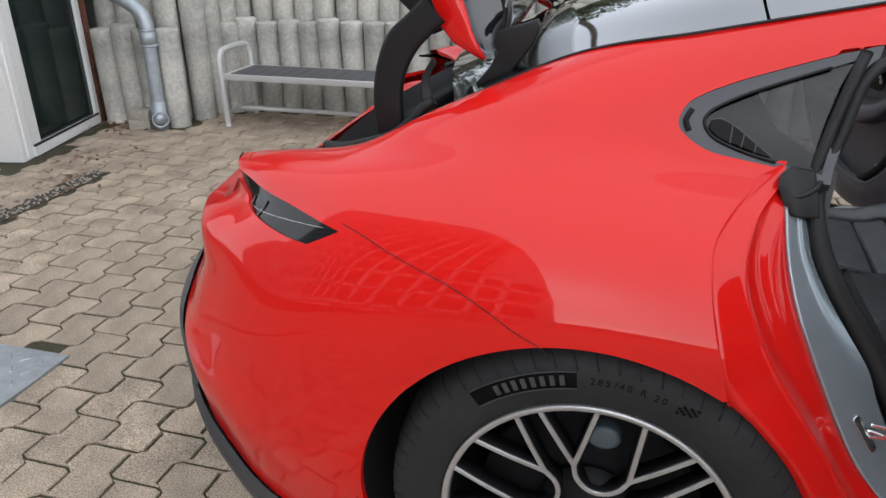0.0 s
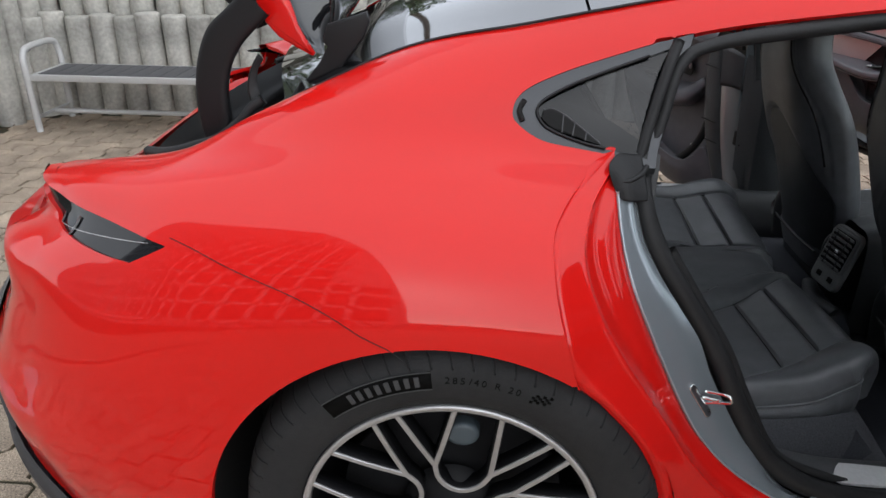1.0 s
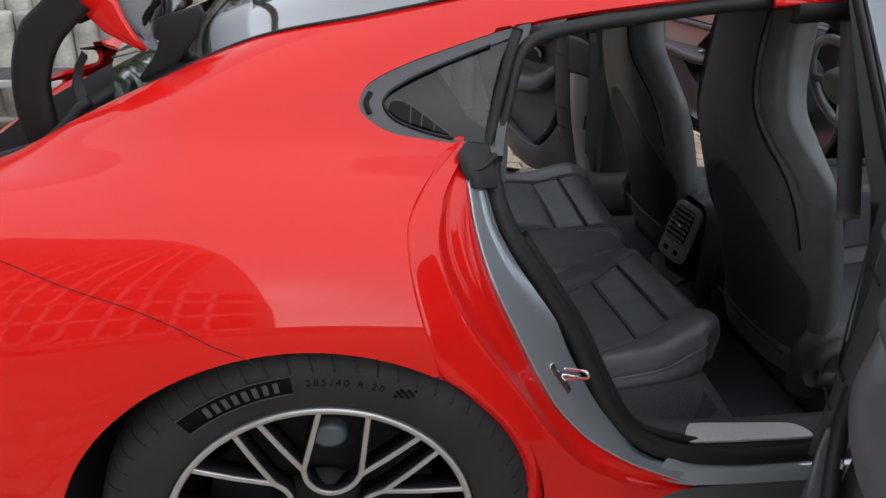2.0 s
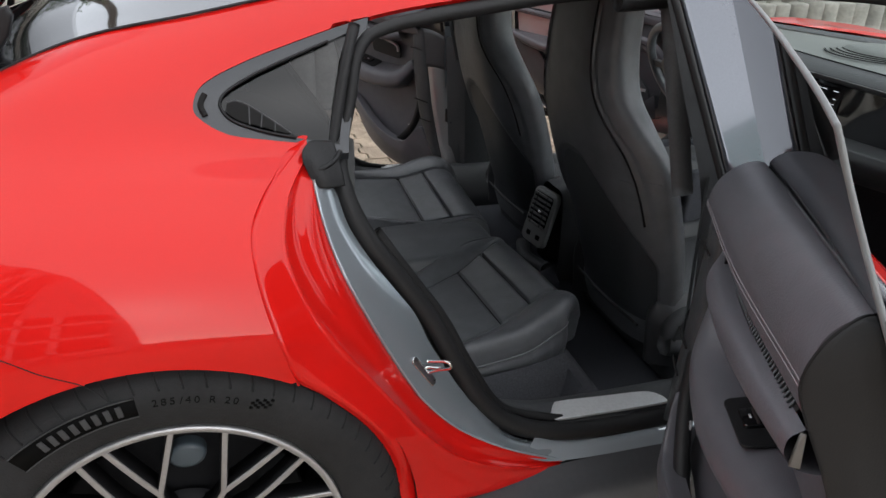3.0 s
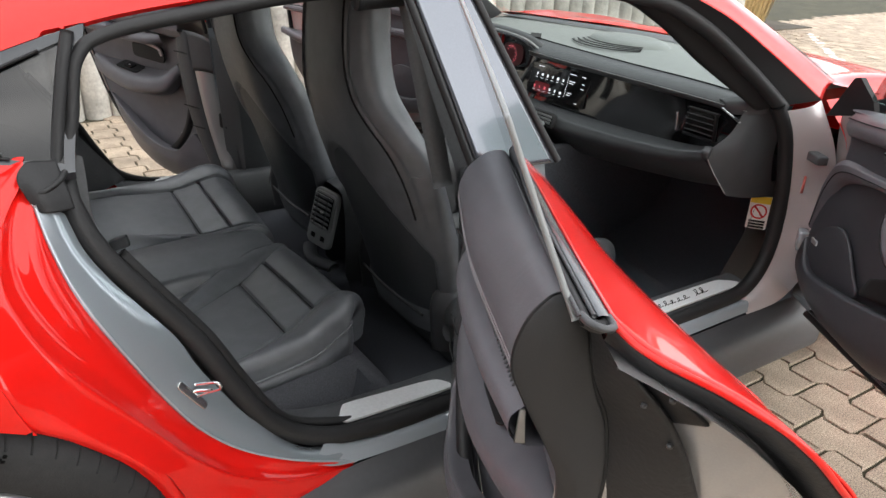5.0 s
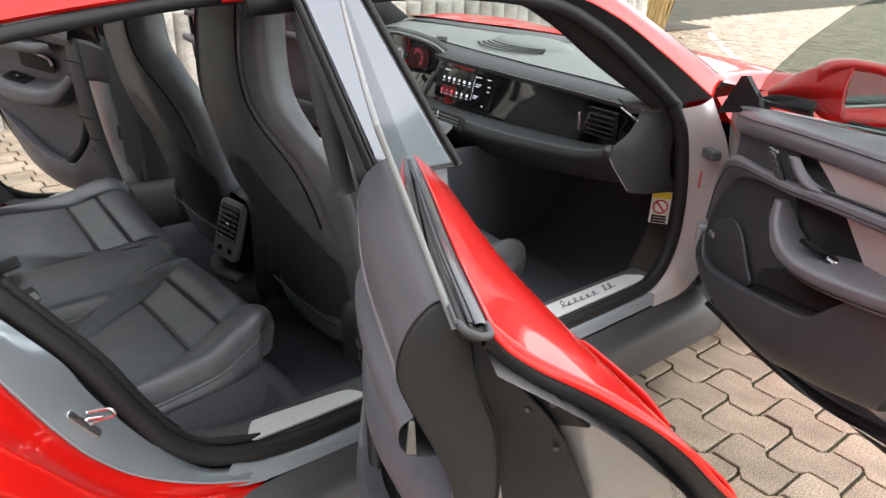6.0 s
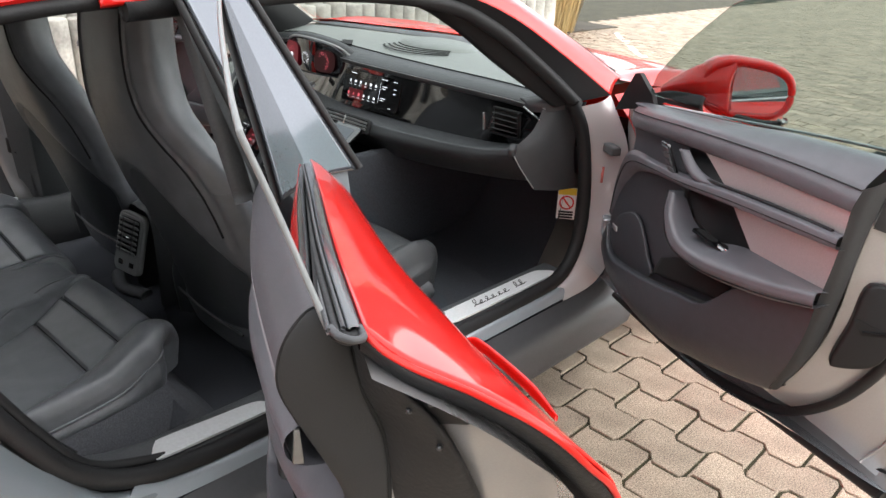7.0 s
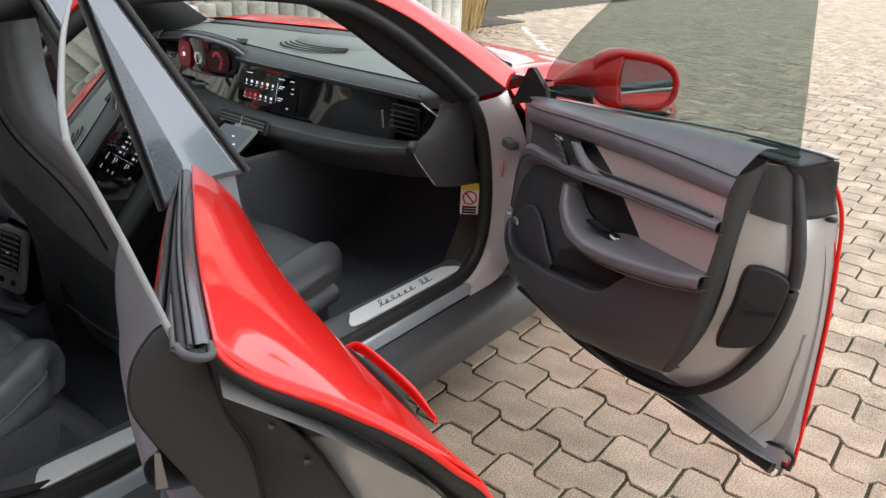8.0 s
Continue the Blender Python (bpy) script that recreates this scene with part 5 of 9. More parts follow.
pair("roll_seam", tube(between(fr_seam, fr_seam, 0, (0, 0.0025, 0.0)), 0.0016, 5, 70), SEAM, fdoor, "dark sewn line", FRONT)
ins = [[(1.198, -0.714, 0.915), (1.4, -0.719, 0.912), (1.598, -0.737, 0.900)], [(1.199, -0.714, 0.893), (1.38, -0.719, 0.888), (1.555, -0.733, 0.876)], [(1.200, -0.714, 0.865), (1.36, -0.718, 0.862), (1.51, -0.728, 0.850)]]
pair("metal_insert", loft(ins, 30, 10), INSERT, fdoor, "pinkish grey metal insert", FRONT)
bt = [(1.195, -0.708, 0.872), (1.30, -0.709, 0.871), (1.486, -0.720, 0.858), (1.64, -0.738, 0.835), (1.78, -0.765, 0.822), (1.95, -0.81, 0.80), (2.03, -0.835, 0.72), (2.05, -0.84, 0.60)]
bf = [(1.190, -0.684, 0.868), (1.30, -0.684, 0.865), (1.486, -0.694, 0.851), (1.64, -0.714, 0.830), (1.78, -0.745, 0.816), (1.945, -0.795, 0.785), (2.02, -0.825, 0.705), (2.045, -0.832, 0.59)]
bl = [(1.188, -0.684, 0.852), (1.29, -0.684, 0.846), (1.46, -0.693, 0.834), (1.63, -0.712, 0.816), (1.765, -0.742, 0.800), (1.92, -0.79, 0.765), (2.00, -0.82, 0.69), (2.035, -0.83, 0.58)]
bu = [(1.190, -0.715, 0.845), (1.29, -0.716, 0.838), (1.46, -0.725, 0.826), (1.63, -0.742, 0.806), (1.76, -0.770, 0.79), (1.90, -0.80, 0.755), (1.975, -0.825, 0.685), (2.01, -0.835, 0.58)]
pair("pull_bar", loft([bt, between(bt, bf, 0.7, (0, 0, 0.003)), bf, bl, bu], 80, 30), LEATHER_DOOR, fdoor, "leather-covered grab bar", FRONT)
pair("pull_line", tube(between(bf, bl, 0.5, (0, 0.002, 0)), 0.0015, 5, 80), SEAM, fdoor, "dark sewn line", FRONT)
pair("bar_groove", tube([(1.215, -0.699, 0.873), (1.35, -0.701, 0.870), (1.50, -0.711, 0.858), (1.60, -0.722, 0.847)], 0.004, 6, 40), BLACKPL, fdoor, "dark groove above the bar", FRONT)
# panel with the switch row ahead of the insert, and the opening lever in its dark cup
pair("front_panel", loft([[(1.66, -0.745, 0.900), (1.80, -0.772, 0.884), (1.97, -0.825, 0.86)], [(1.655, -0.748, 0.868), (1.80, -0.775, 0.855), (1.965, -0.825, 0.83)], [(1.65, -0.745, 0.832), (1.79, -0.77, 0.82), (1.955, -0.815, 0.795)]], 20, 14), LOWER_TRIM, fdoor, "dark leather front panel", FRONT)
pair("lever_cup", loft([[(1.59, -0.738, 0.902), (1.63, -0.742, 0.902), (1.67, -0.746, 0.90)], [(1.56, -0.760, 0.878), (1.62, -0.768, 0.872), (1.67, -0.760, 0.866)], [(1.505, -0.732, 0.850), (1.58, -0.738, 0.842), (1.655, -0.745, 0.834)]], 20, 14), BLACKPL, fdoor, "black lever cup", FRONT)
SWM2 = axes_to((-0.97, 0.22, 0), (0.50, 0.11, 0.86), (0.19, 0.83, -0.22), (1.700, -0.731, 0.858))
pair("switch_row", prism(rounded(0.040, 0.076, 0.006), 0.006, SWM2, 0.002), GLOSS, fdoor, "gloss black switch row", FRONT, smooth=False)
for k in range(4):
    pair("switch_button", prism(rounded(0.030, 0.013, 0.003), 0.004, SWM2 @ Matrix.Translation((0, -0.025 + 0.0165 * k, 0.0055)), 0.001), PLASTIC, fdoor, "", FRONT, smooth=False)
pair("inner_handle", loft([[(1.675, -0.735, 0.888), (1.66, -0.728, 0.888), (1.645, -0.735, 0.888)], [(1.640, -0.732, 0.860), (1.62, -0.718, 0.862), (1.600, -0.728, 0.864)], [(1.60, -0.728, 0.846), (1.575, -0.712, 0.848), (1.55, -0.724, 0.852)], [(1.54, -0.727, 0.846), (1.51, -0.716, 0.849), (1.485, -0.724, 0.853)]], 14, 24, 0.006), LEATHER_DOOR, fdoor, "dark inner opening lever", FRONT)
ins2 = [[(1.203, -0.718, 0.842), (1.34, -0.722, 0.834), (1.484, -0.73, 0.822)], [(1.21, -0.720, 0.79), (1.33, -0.724, 0.79), (1.45, -0.732, 0.785)], [(1.215, -0.722, 0.745), (1.32, -0.726, 0.745), (1.41, -0.734, 0.742)]]
pair("metal_panel", loft(ins2, 20, 10), INSERT, fdoor, "pinkish grey metal panel", FRONT)
pair("handle_recess", loft([[(1.47, -0.735, 0.825), (1.56, -0.745, 0.818), (1.67, -0.755, 0.808)], [(1.44, -0.745, 0.782), (1.55, -0.77, 0.775), (1.66, -0.765, 0.79)], [(1.40, -0.738, 0.738), (1.52, -0.758, 0.715), (1.62, -0.755, 0.74)]], 20, 14), BLACKPL, fdoor, "dark recess behind the arm rest", FRONT)
arm = [[(1.20, -0.735, 0.752), (1.30, -0.735, 0.752), (1.43, -0.737, 0.744), (1.53, -0.742, 0.720), (1.595, -0.745, 0.735), (1.640, -0.745, 0.778)],
       [(1.19, -0.674, 0.768), (1.30, -0.667, 0.744), (1.44, -0.662, 0.722), (1.54, -0.670, 0.720), (1.612, -0.692, 0.748), (1.648, -0.717, 0.790)],
       [(1.185, -0.662, 0.757), (1.30, -0.655, 0.730), (1.45, -0.650, 0.706), (1.56, -0.660, 0.708), (1.632, -0.687, 0.745), (1.664, -0.714, 0.790)],
       [(1.186, -0.664, 0.744), (1.30, -0.658, 0.715), (1.46, -0.655, 0.691), (1.575, -0.666, 0.697), (1.642, -0.692, 0.741), (1.674, -0.720, 0.788)],
       [(1.19, -0.676, 0.736), (1.31, -0.672, 0.702), (1.47, -0.671, 0.680), (1.585, -0.683, 0.690), (1.648, -0.705, 0.738), (1.680, -0.730, 0.786)],
       [(1.20, -0.73, 0.732), (1.31, -0.73, 0.700), (1.47, -0.735, 0.682), (1.58, -0.745, 0.692), (1.635, -0.75, 0.738), (1.665, -0.755, 0.786)]]
pair("arm_rest", loft(arm, 70, 40), LEATHER_DOOR, fdoor, "padded leather arm rest", FRONT)
pair("arm_seam", tube([tuple(np.array(v) + (0, 0.002, 0)) for v in arm[3]], 0.0015, 5, 60), SEAM, fdoor, "dark sewn line", FRONT)
WM = axes_to((-0.98, -0.05, -0.16), (0.06, -0.98, -0.20), (-0.15, -0.2, 0.97), (1.490, -0.712, 0.728))
pair("window_switch", prism(rounded(0.125, 0.036, 0.01), 0.006, WM, 0.002), GLOSS, fdoor, "gloss black window switches", FRONT, smooth=False)
pair("switch_cap", prism(rounded(0.030, 0.020, 0.006), 0.007, WM @ Matrix.Translation((0.025, 0.0, 0.005)), 0.002), CHROME, fdoor, "bright switch edge", FRONT, smooth=False)
pair("pull_cup", prism(rounded(0.052, 0.026, 0.01), 0.002, WM @ Matrix.Translation((-0.028, 0.0, 0.0055))), BLACK, fdoor, "", FRONT, smooth=False)
# lower lining: a proud panel under a sloping lip, with a recess above it
lipf = [(1.207, -0.702, 0.735), (1.273, -0.697, 0.712), (1.383, -0.692, 0.680), (1.471, -0.690, 0.600), (1.567, -0.692, 0.576), (1.752, -0.717, 0.537), (1.93, -0.768, 0.505), (2.015, -0.81, 0.560)]
l1 = [(1.212, -0.698, 0.67), (1.28, -0.692, 0.645), (1.39, -0.686, 0.600), (1.475, -0.683, 0.555), (1.57, -0.685, 0.535), (1.755, -0.711, 0.502), (1.93, -0.763, 0.478), (2.025, -0.805, 0.515)]
l2 = [(1.235, -0.703, 0.585), (1.30, -0.697, 0.555), (1.40, -0.690, 0.520), (1.48, -0.690, 0.490), (1.58, -0.692, 0.470), (1.755, -0.716, 0.455), (1.93, -0.770, 0.450), (2.03, -0.81, 0.480)]
l3 = [(1.285, -0.732, 0.490), (1.33, -0.730, 0.475), (1.42, -0.727, 0.452), (1.5, -0.727, 0.435), (1.6, -0.727, 0.418), (1.755, -0.747, 0.42), (1.93, -0.79, 0.43), (2.03, -0.825, 0.45)]
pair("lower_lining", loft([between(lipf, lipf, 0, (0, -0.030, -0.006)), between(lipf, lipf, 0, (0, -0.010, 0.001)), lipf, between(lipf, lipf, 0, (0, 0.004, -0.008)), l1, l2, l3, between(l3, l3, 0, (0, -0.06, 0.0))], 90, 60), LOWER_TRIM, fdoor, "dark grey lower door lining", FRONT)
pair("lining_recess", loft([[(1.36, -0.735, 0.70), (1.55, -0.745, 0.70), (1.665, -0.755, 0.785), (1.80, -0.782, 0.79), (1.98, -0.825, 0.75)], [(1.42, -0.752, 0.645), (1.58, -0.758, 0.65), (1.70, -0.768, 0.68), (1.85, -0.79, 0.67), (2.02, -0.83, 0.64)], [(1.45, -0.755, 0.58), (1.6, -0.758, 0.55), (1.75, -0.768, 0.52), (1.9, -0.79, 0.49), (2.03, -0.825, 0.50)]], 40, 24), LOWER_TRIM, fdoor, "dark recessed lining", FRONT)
# black sheet in place of the pocket's shaded inside
pair("door_pocket", loft([[(1.45, -0.742, 0.655), (1.60, -0.748, 0.640), (1.70, -0.755, 0.60)], [(1.46, -0.738, 0.60), (1.60, -0.742, 0.575), (1.72, -0.750, 0.55)]], 16, 8, 0.004), BLACK, fdoor, "black sheet for the shade in the door pocket opening", FRONT)
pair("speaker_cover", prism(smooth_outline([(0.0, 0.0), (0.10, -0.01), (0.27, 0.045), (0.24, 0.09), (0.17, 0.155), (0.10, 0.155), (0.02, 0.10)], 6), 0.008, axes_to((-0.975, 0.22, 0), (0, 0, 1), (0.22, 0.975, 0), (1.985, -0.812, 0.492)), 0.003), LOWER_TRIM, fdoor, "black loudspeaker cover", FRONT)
pair("speaker_badge", box(0.032, 0.004, 0.014, 0.002, m=pose(1.955, -0.792, 0.575, 0, 0, -13)), ALU, fdoor, "small silver badge", FRONT)
nf = [(1.188, -0.706, 0.958), (1.193, -0.701, 0.918), (1.195, -0.701, 0.842), (1.207, -0.701, 0.74), (1.235, -0.705, 0.60), (1.285, -0.732, 0.49)]
nr = [(1.186, -0.78, 0.986), (1.188, -0.768, 0.93), (1.200, -0.765, 0.85), (1.210, -0.765, 0.74), (1.232, -0.765, 0.61), (1.30, -0.778, 0.48)]
pair("lining_end", loft([nf, between(nf, nr, 0.25, (-0.010, 0, 0.002)), between(nf, nr, 0.7, (-0.010, 0, 0.002)), nr], 60, 20), DARKEND, fdoor, "matt dark rear end of the lining", FRONT)
# front pane
front_pane = [(1.165, 0.965), (1.155, 1.10), (1.142, 1.26), (1.48, 1.262), (1.64, 1.205), (1.80, 1.105), (1.93, 1.005), (1.97, 0.945)]
bmg = prism(front_pane, 0.004)
for v in bmg.verts:
    x, z, d = v.co
    v.co = (x, -0.835 - 0.02 * (x - 1.25) + 0.26 * (z - 0.955) + 0.12 * (z - 0.955) ** 2 - d, z)
pair("door_glass", bmg, CLEAR, fdoor, "green tinted front door window", FRONT, smooth=False)
pair("glass_guide", tube([(1.17, -0.838, 0.978), (1.5, -0.845, 0.954), (1.8, -0.86, 0.928), (2.0, -0.875, 0.905)], 0.008, 8, 30), RUBBER, fdoor, "black window scraper", FRONT)
pair("belt_trim", tube([(1.128, -0.888, 0.987), (1.165, -0.876, 0.990), (1.34, -0.872, 0.982), (1.6, -0.876, 0.955), (1.95, -0.888, 0.915)], 0.0035, 8, 40), ALU, fdoor, "bright belt strip", FRONT)
pair("door_top_cap", loft([[(1.134, -0.884, 0.985), (1.165, -0.873, 0.989), (1.30, -0.868, 0.981)], [(1.138, -0.850, 0.982), (1.165, -0.845, 0.984), (1.30, -0.845, 0.976)], [(1.145, -0.80, 0.978), (1.165, -0.80, 0.978), (1.29, -0.80, 0.972)]], 16, 8, 0.004), BLACKPL, fdoor, "black cap on the door's rear top", FRONT)
pair("mirror_triangle", prism([(2.11, 0.87), (1.94, 0.915), (1.955, 0.945), (2.02, 0.99), (2.04, 0.985)], 0.016, Matrix.Translation((0, -0.848, 0)) @ pose(0, 0, 0, 90), 0.003), BLACKPL, fdoor, "black mirror triangle", FRONT, smooth=False)
# mirror


MIRR = FRONT @ Matrix.Translation((1.812, -1.026, 0)) @ pose(0, 0, 0, 0, 0, -45) @ Matrix.Translation((-1.79, 1.036, 0))


def mirror_pod():
    """Red shell round the mirror, deeper towards the car, open at its back."""
    rows = []
    for V in np.linspace(0, 1, 22):
        r = 1 - 0.05 * (1 - V / 0.12) ** 2 if V < 0.12 else math.sqrt(max(0.0, 1 - ((V - 0.12) / 0.88) ** 2.2))
        for_y, c = 0.06 * V ** 1.3, []
        for a in np.linspace(0, 2 * math.pi, 48, endpoint=False):
            ca, sa = math.cos(a), math.sin(a)
            e = (abs(ca) ** 2.8 + abs(sa) ** 2.8) ** (-1 / 2.8)
            y, z = e * ca * 0.114 * r, e * sa * (0.078 if sa > 0 else 0.070) * r * (1 + 0.08 * ca)
            c.append((1.782 + 0.15 * V, -1.036 + y + for_y, 0.981 + z + 0.02 * y))
        rows.append(c)
    return sheet(np.array(rows), close_u=True)


pair("mirror_housing", mirror_pod(), RED, fdoor, "glossy red mirror housing", MIRR)
rimp = []
glassp = []
for a in np.linspace(0, 2 * math.pi, 48, endpoint=False):
    ca, sa = math.cos(a), math.sin(a)
    e = (abs(ca) ** 2.8 + abs(sa) ** 2.8) ** (-1 / 2.8)
    k = e * ca * 0.102
    rimp.append((1.783, -1.036 + k, 0.981 + e * sa * 0.065 * (1 + 0.08 * ca) + 0.02 * k))
    glassp.append((e * ca * 0.097, e * sa * 0.060 * (1 - 0.08 * ca) - 0.02 * e * ca * 0.097))
pair("mirror_rim", tube(rimp, 0.010, 8, 80, closed=True), RED, fdoor, "rounded red mirror rim", MIRR)
pair("mirror_gasket", tube([(x + 0.004, -1.036 + (y + 1.036) * 0.95, 0.981 + (z - 0.981) * 0.93) for x, y, z in rimp], 0.005, 6, 80, closed=True), BLACKPL, fdoor, "black mirror gasket", MIRR)
pair("mirror_glass", prism(glassp, 0.004, axes_to((-0.05, -0.999, 0), (0.06, -0.003, 0.998), (-0.997, 0.05, 0.06), (1.788, -1.036, 0.983)), 0.0005), MIRROR, fdoor, "mirror glass", MIRR, smooth=False)
pair("mirror_foot", loft([[(2.0, -0.90, 0.935), (1.955, -0.91, 0.950), (1.90, -0.92, 0.957), (1.845, -0.93, 0.958)], [(1.99, -0.895, 0.912), (1.95, -0.90, 0.922), (1.90, -0.91, 0.93), (1.84, -0.92, 0.935)], [(1.98, -0.91, 0.885), (1.93, -0.91, 0.885), (1.88, -0.92, 0.90), (1.83, -0.93, 0.91)]], 24, 10, 0.012), BLACKPL, fdoor, "black mirror foot", FRONT)
pair("mirror_arm", loft([[(2.005, -0.93, 0.950), (1.985, -0.95, 0.976), (1.94, -0.965, 1.010), (1.88, -0.98, 1.034), (1.83, -1.0, 1.045)], [(2.0, -0.92, 0.944), (1.965, -0.925, 0.960), (1.92, -0.935, 0.978), (1.87, -0.95, 0.990), (1.82, -0.98, 0.995)], [(1.99, -0.925, 0.938), (1.957, -0.935, 0.946), (1.91, -0.945, 0.948), (1.86, -0.955, 0.945), (1.81, -0.98, 0.925)]], 30, 14, 0.012), RED, fdoor, "glossy red mirror arm", FRONT)
pair("mirror_underside", loft([[(1.80, -1.0, 0.925), (1.74, -1.01, 0.925), (1.68, -1.02, 0.935)], [(1.79, -1.01, 0.90), (1.74, -1.02, 0.90), (1.675, -1.03, 0.905)]], 16, 8, 0.02), BLACKPL, fdoor, "black mirror underside", FRONT)
pair("indicator", tube([(1.695, -1.03, 0.93), (1.665, -1.02, 0.935), (1.65, -1.00, 0.945)], 0.007, 6, 16), LAMPBAR, fdoor, "clear indicator strip", FRONT)

# ---- cabin ----
def padded(profile, y0, y1, seams=(), lines=(), bolster=0.0, ns=110, ny=64, crown=0.012, groove=0.007, flip=False, droop=0.03):
    """A cushion: a profile of (x, z) points swept from y0 to y1, with stitched grooves across (seams, share of the profile) and along (lines, y), and raised sides."""
    q = catmull([(x, 0, z) for x, z in profile], ns)
    t = np.gradient(q, axis=0)
    n = np.stack([-t[:, 2], np.zeros(ns), t[:, 0]], 1)
    n /= np.linalg.norm(n, axis=1, keepdims=True)
    s = np.linspace(0, 1, ns)
    y = np.linspace(y0, y1, ny)
    w = (y - y0) / (y1 - y0)
    P = np.zeros((ny, ns, 3))
    side = np.minimum(w, 1 - w)
    h = crown * np.sin(np.pi * w) + bolster * np.exp(-((side - 0.09) / 0.06) ** 2) - droop * np.exp(-(side / 0.025) ** 1.2)
    for j in range(ny):
        d = np.full(ns, h[j])
        for k in seams:
            on = 1.0 if not lines or lines[0] - 0.005 <= y[j] <= lines[-1] + 0.005 else 0.0
            d = d - on * groove * np.exp(-((s - k) / 0.007) ** 2) + on * 0.3 * groove * np.exp(-((s - k) / 0.03) ** 2)
        for k in lines:
            d = d - groove * math.exp(-((y[j] - k) / 0.006) ** 2)
        P[j] = q + n * d[:, None]
        P[j, :, 1] = y[j]
    ends = []
    for e, g in ((0, -1), (-1, 1)):
        c = P[e].mean(0)
        ends.append([P[e] + (c - P[e]) * k + (0, g * b, 0) for k, b in ((0.12, 0.008), (0.4, 0.014), (0.95, 0.016))])
    P = np.concatenate([np.array(ends[0][::-1]), P, np.array(ends[1])])
    return sheet(P if not flip else P[::-1])


def rear_cushion():
    """Right rear seat: sewn panels between a raised inner wedge with piping and a round outer roll that falls to a sewn side."""
    ns = 380
    prof = catmull([(0.30, 0, 0.26), (0.295, 0, 0.385), (0.33, 0, 0.402), (0.50, 0, 0.407), (0.69, 0, 0.425), (0.775, 0, 0.456), (0.830, 0, 0.474), (0.868, 0, 0.462), (0.886, 0, 0.425), (0.884, 0, 0.395), (0.876, 0, 0.365)], ns)
    t = np.gradient(prof, axis=0)
    n = np.stack([-t[:, 2], np.zeros(ns), t[:, 0]], 1)
    n /= np.linalg.norm(n, axis=1, keepdims=True)
    n[:, 0], n[:, 2] = np.abs(n[:, 0]) * np.where(prof[:, 0] > 0.832, 1, -1) * np.where(prof[:, 0] < 0.5, -1, 1), np.abs(n[:, 2])
    x, s = prof[:, 0], np.linspace(0, 1, ns)
    top = (s > 0.16) & (s < 0.74)
    yin = np.interp(x, [0.3, 0.52, 0.611, 0.708, 0.854], [-0.44, -0.328, -0.272, -0.217, -0.135])
    yout = np.interp(x, [0.3, 0.53, 0.6, 0.7, 0.8, 0.875], [-0.665, -0.640, -0.612, -0.573, -0.537, -0.512])
    yside = np.interp(x, [0.3, 0.56, 0.72, 0.80, 0.85, 0.885], [-0.69, -0.675, -0.668, -0.650, -0.622, -0.585])
    wide = np.interp(x, [0.45, 0.52, 0.6, 0.69, 0.78, 0.84, 0.9], [0.012, 0.025, 0.060, 0.078, 0.055, 0.015, 0.01])
    high = np.interp(x, [0.45, 0.55, 0.65, 0.75, 0.83, 0.87], [0.012, 0.022, 0.032, 0.026, 0.006, 0.0])
    bell = lambda v, w: np.exp(-(v / w) ** 2)
    pillow = np.zeros(ns)
    cuts = [0.40, 0.690, 0.775, 0.872]
    for p, q in zip(cuts, cuts[1:]):
        k = (x >= p) & (x <= q) & top
        pillow[k] = np.sin(np.pi * (x[k] - p) / (q - p)) ** 0.5
    rows, zone = [], {}
    tilt = lambda y: (-0.38 - y) * 0.085 * np.clip((prof[:, 2] - 0.26) / 0.14, 0, 1)

    def row(y, d):
        r = prof + n * d[:, None]
        r[:, 1] = y
        r[:, 2] += tilt(y)
        rows.append(r)

    for k in np.linspace(1, 0, 16)[:-1]:                                   # centre side, falling under the middle pad
        row(yin + wide + (-0.095 - yin - wide) * k, high * (1 - k) - 0.030 * k)
    zone["crest"] = len(rows)
    for k in np.linspace(1, 0, 16)[:-1]:                                   # face of the wedge
        row(yin + wide * k, high * np.sin(np.pi / 2 * k) ** 0.8 - 0.007 * bell(k * wide, 0.005))
    zone["in"] = len(rows)
    for k in np.linspace(0, 1, 80):                                        # sewn panels
        edge = min(k, 1 - k)
        d = -0.006 * math.exp(-(edge / 0.016) ** 2) + 0.007 * math.sin(math.pi * k) ** 0.5 * (0.35 + 0.65 * pillow)
        for q in (0.690, 0.775):
            d = d - top * (0.009 * bell(x - q, 0.0035))
        row(yin + (yout - yin) * k, d)
    zone["out"] = len(rows) - 1
    for k in np.linspace(0, 1, 40)[1:]:                                    # outer roll
        row(yout + (yside - yout) * math.sin(math.pi / 2 * k), 0.020 * np.sin(np.pi * min(k * 1.15, 1)) ** 0.7 - 0.034 * k ** 4 - 0.004 * bell(k - 1, 0.03) + 0 * x)
    zone["side"] = len(rows) - 1
    base = rows[-1].copy()
    for k in np.linspace(0, 1, 10)[1:]:                                    # sewn side below the roll
        r = base.copy()
        r[:, 1] += -0.012 * math.sin(math.pi * min(1, k * 1.4)) * 0.8
        r[:, 2] = base[:, 2] + (np.minimum(0.345, base[:, 2]) - base[:, 2]) * k
        rows.append(r)
    P = np.array(rows) + (0.017, 0.045, -0.026)
    st = pair("seat_cushion", sheet(P), LEATHER, None, "black leather rear seat cushion with sewn panels")
    first, last = int(np.argmin(np.abs(x - 0.42) + 9 * ~top)), int(np.argmax(np.where(top, x, 0)))
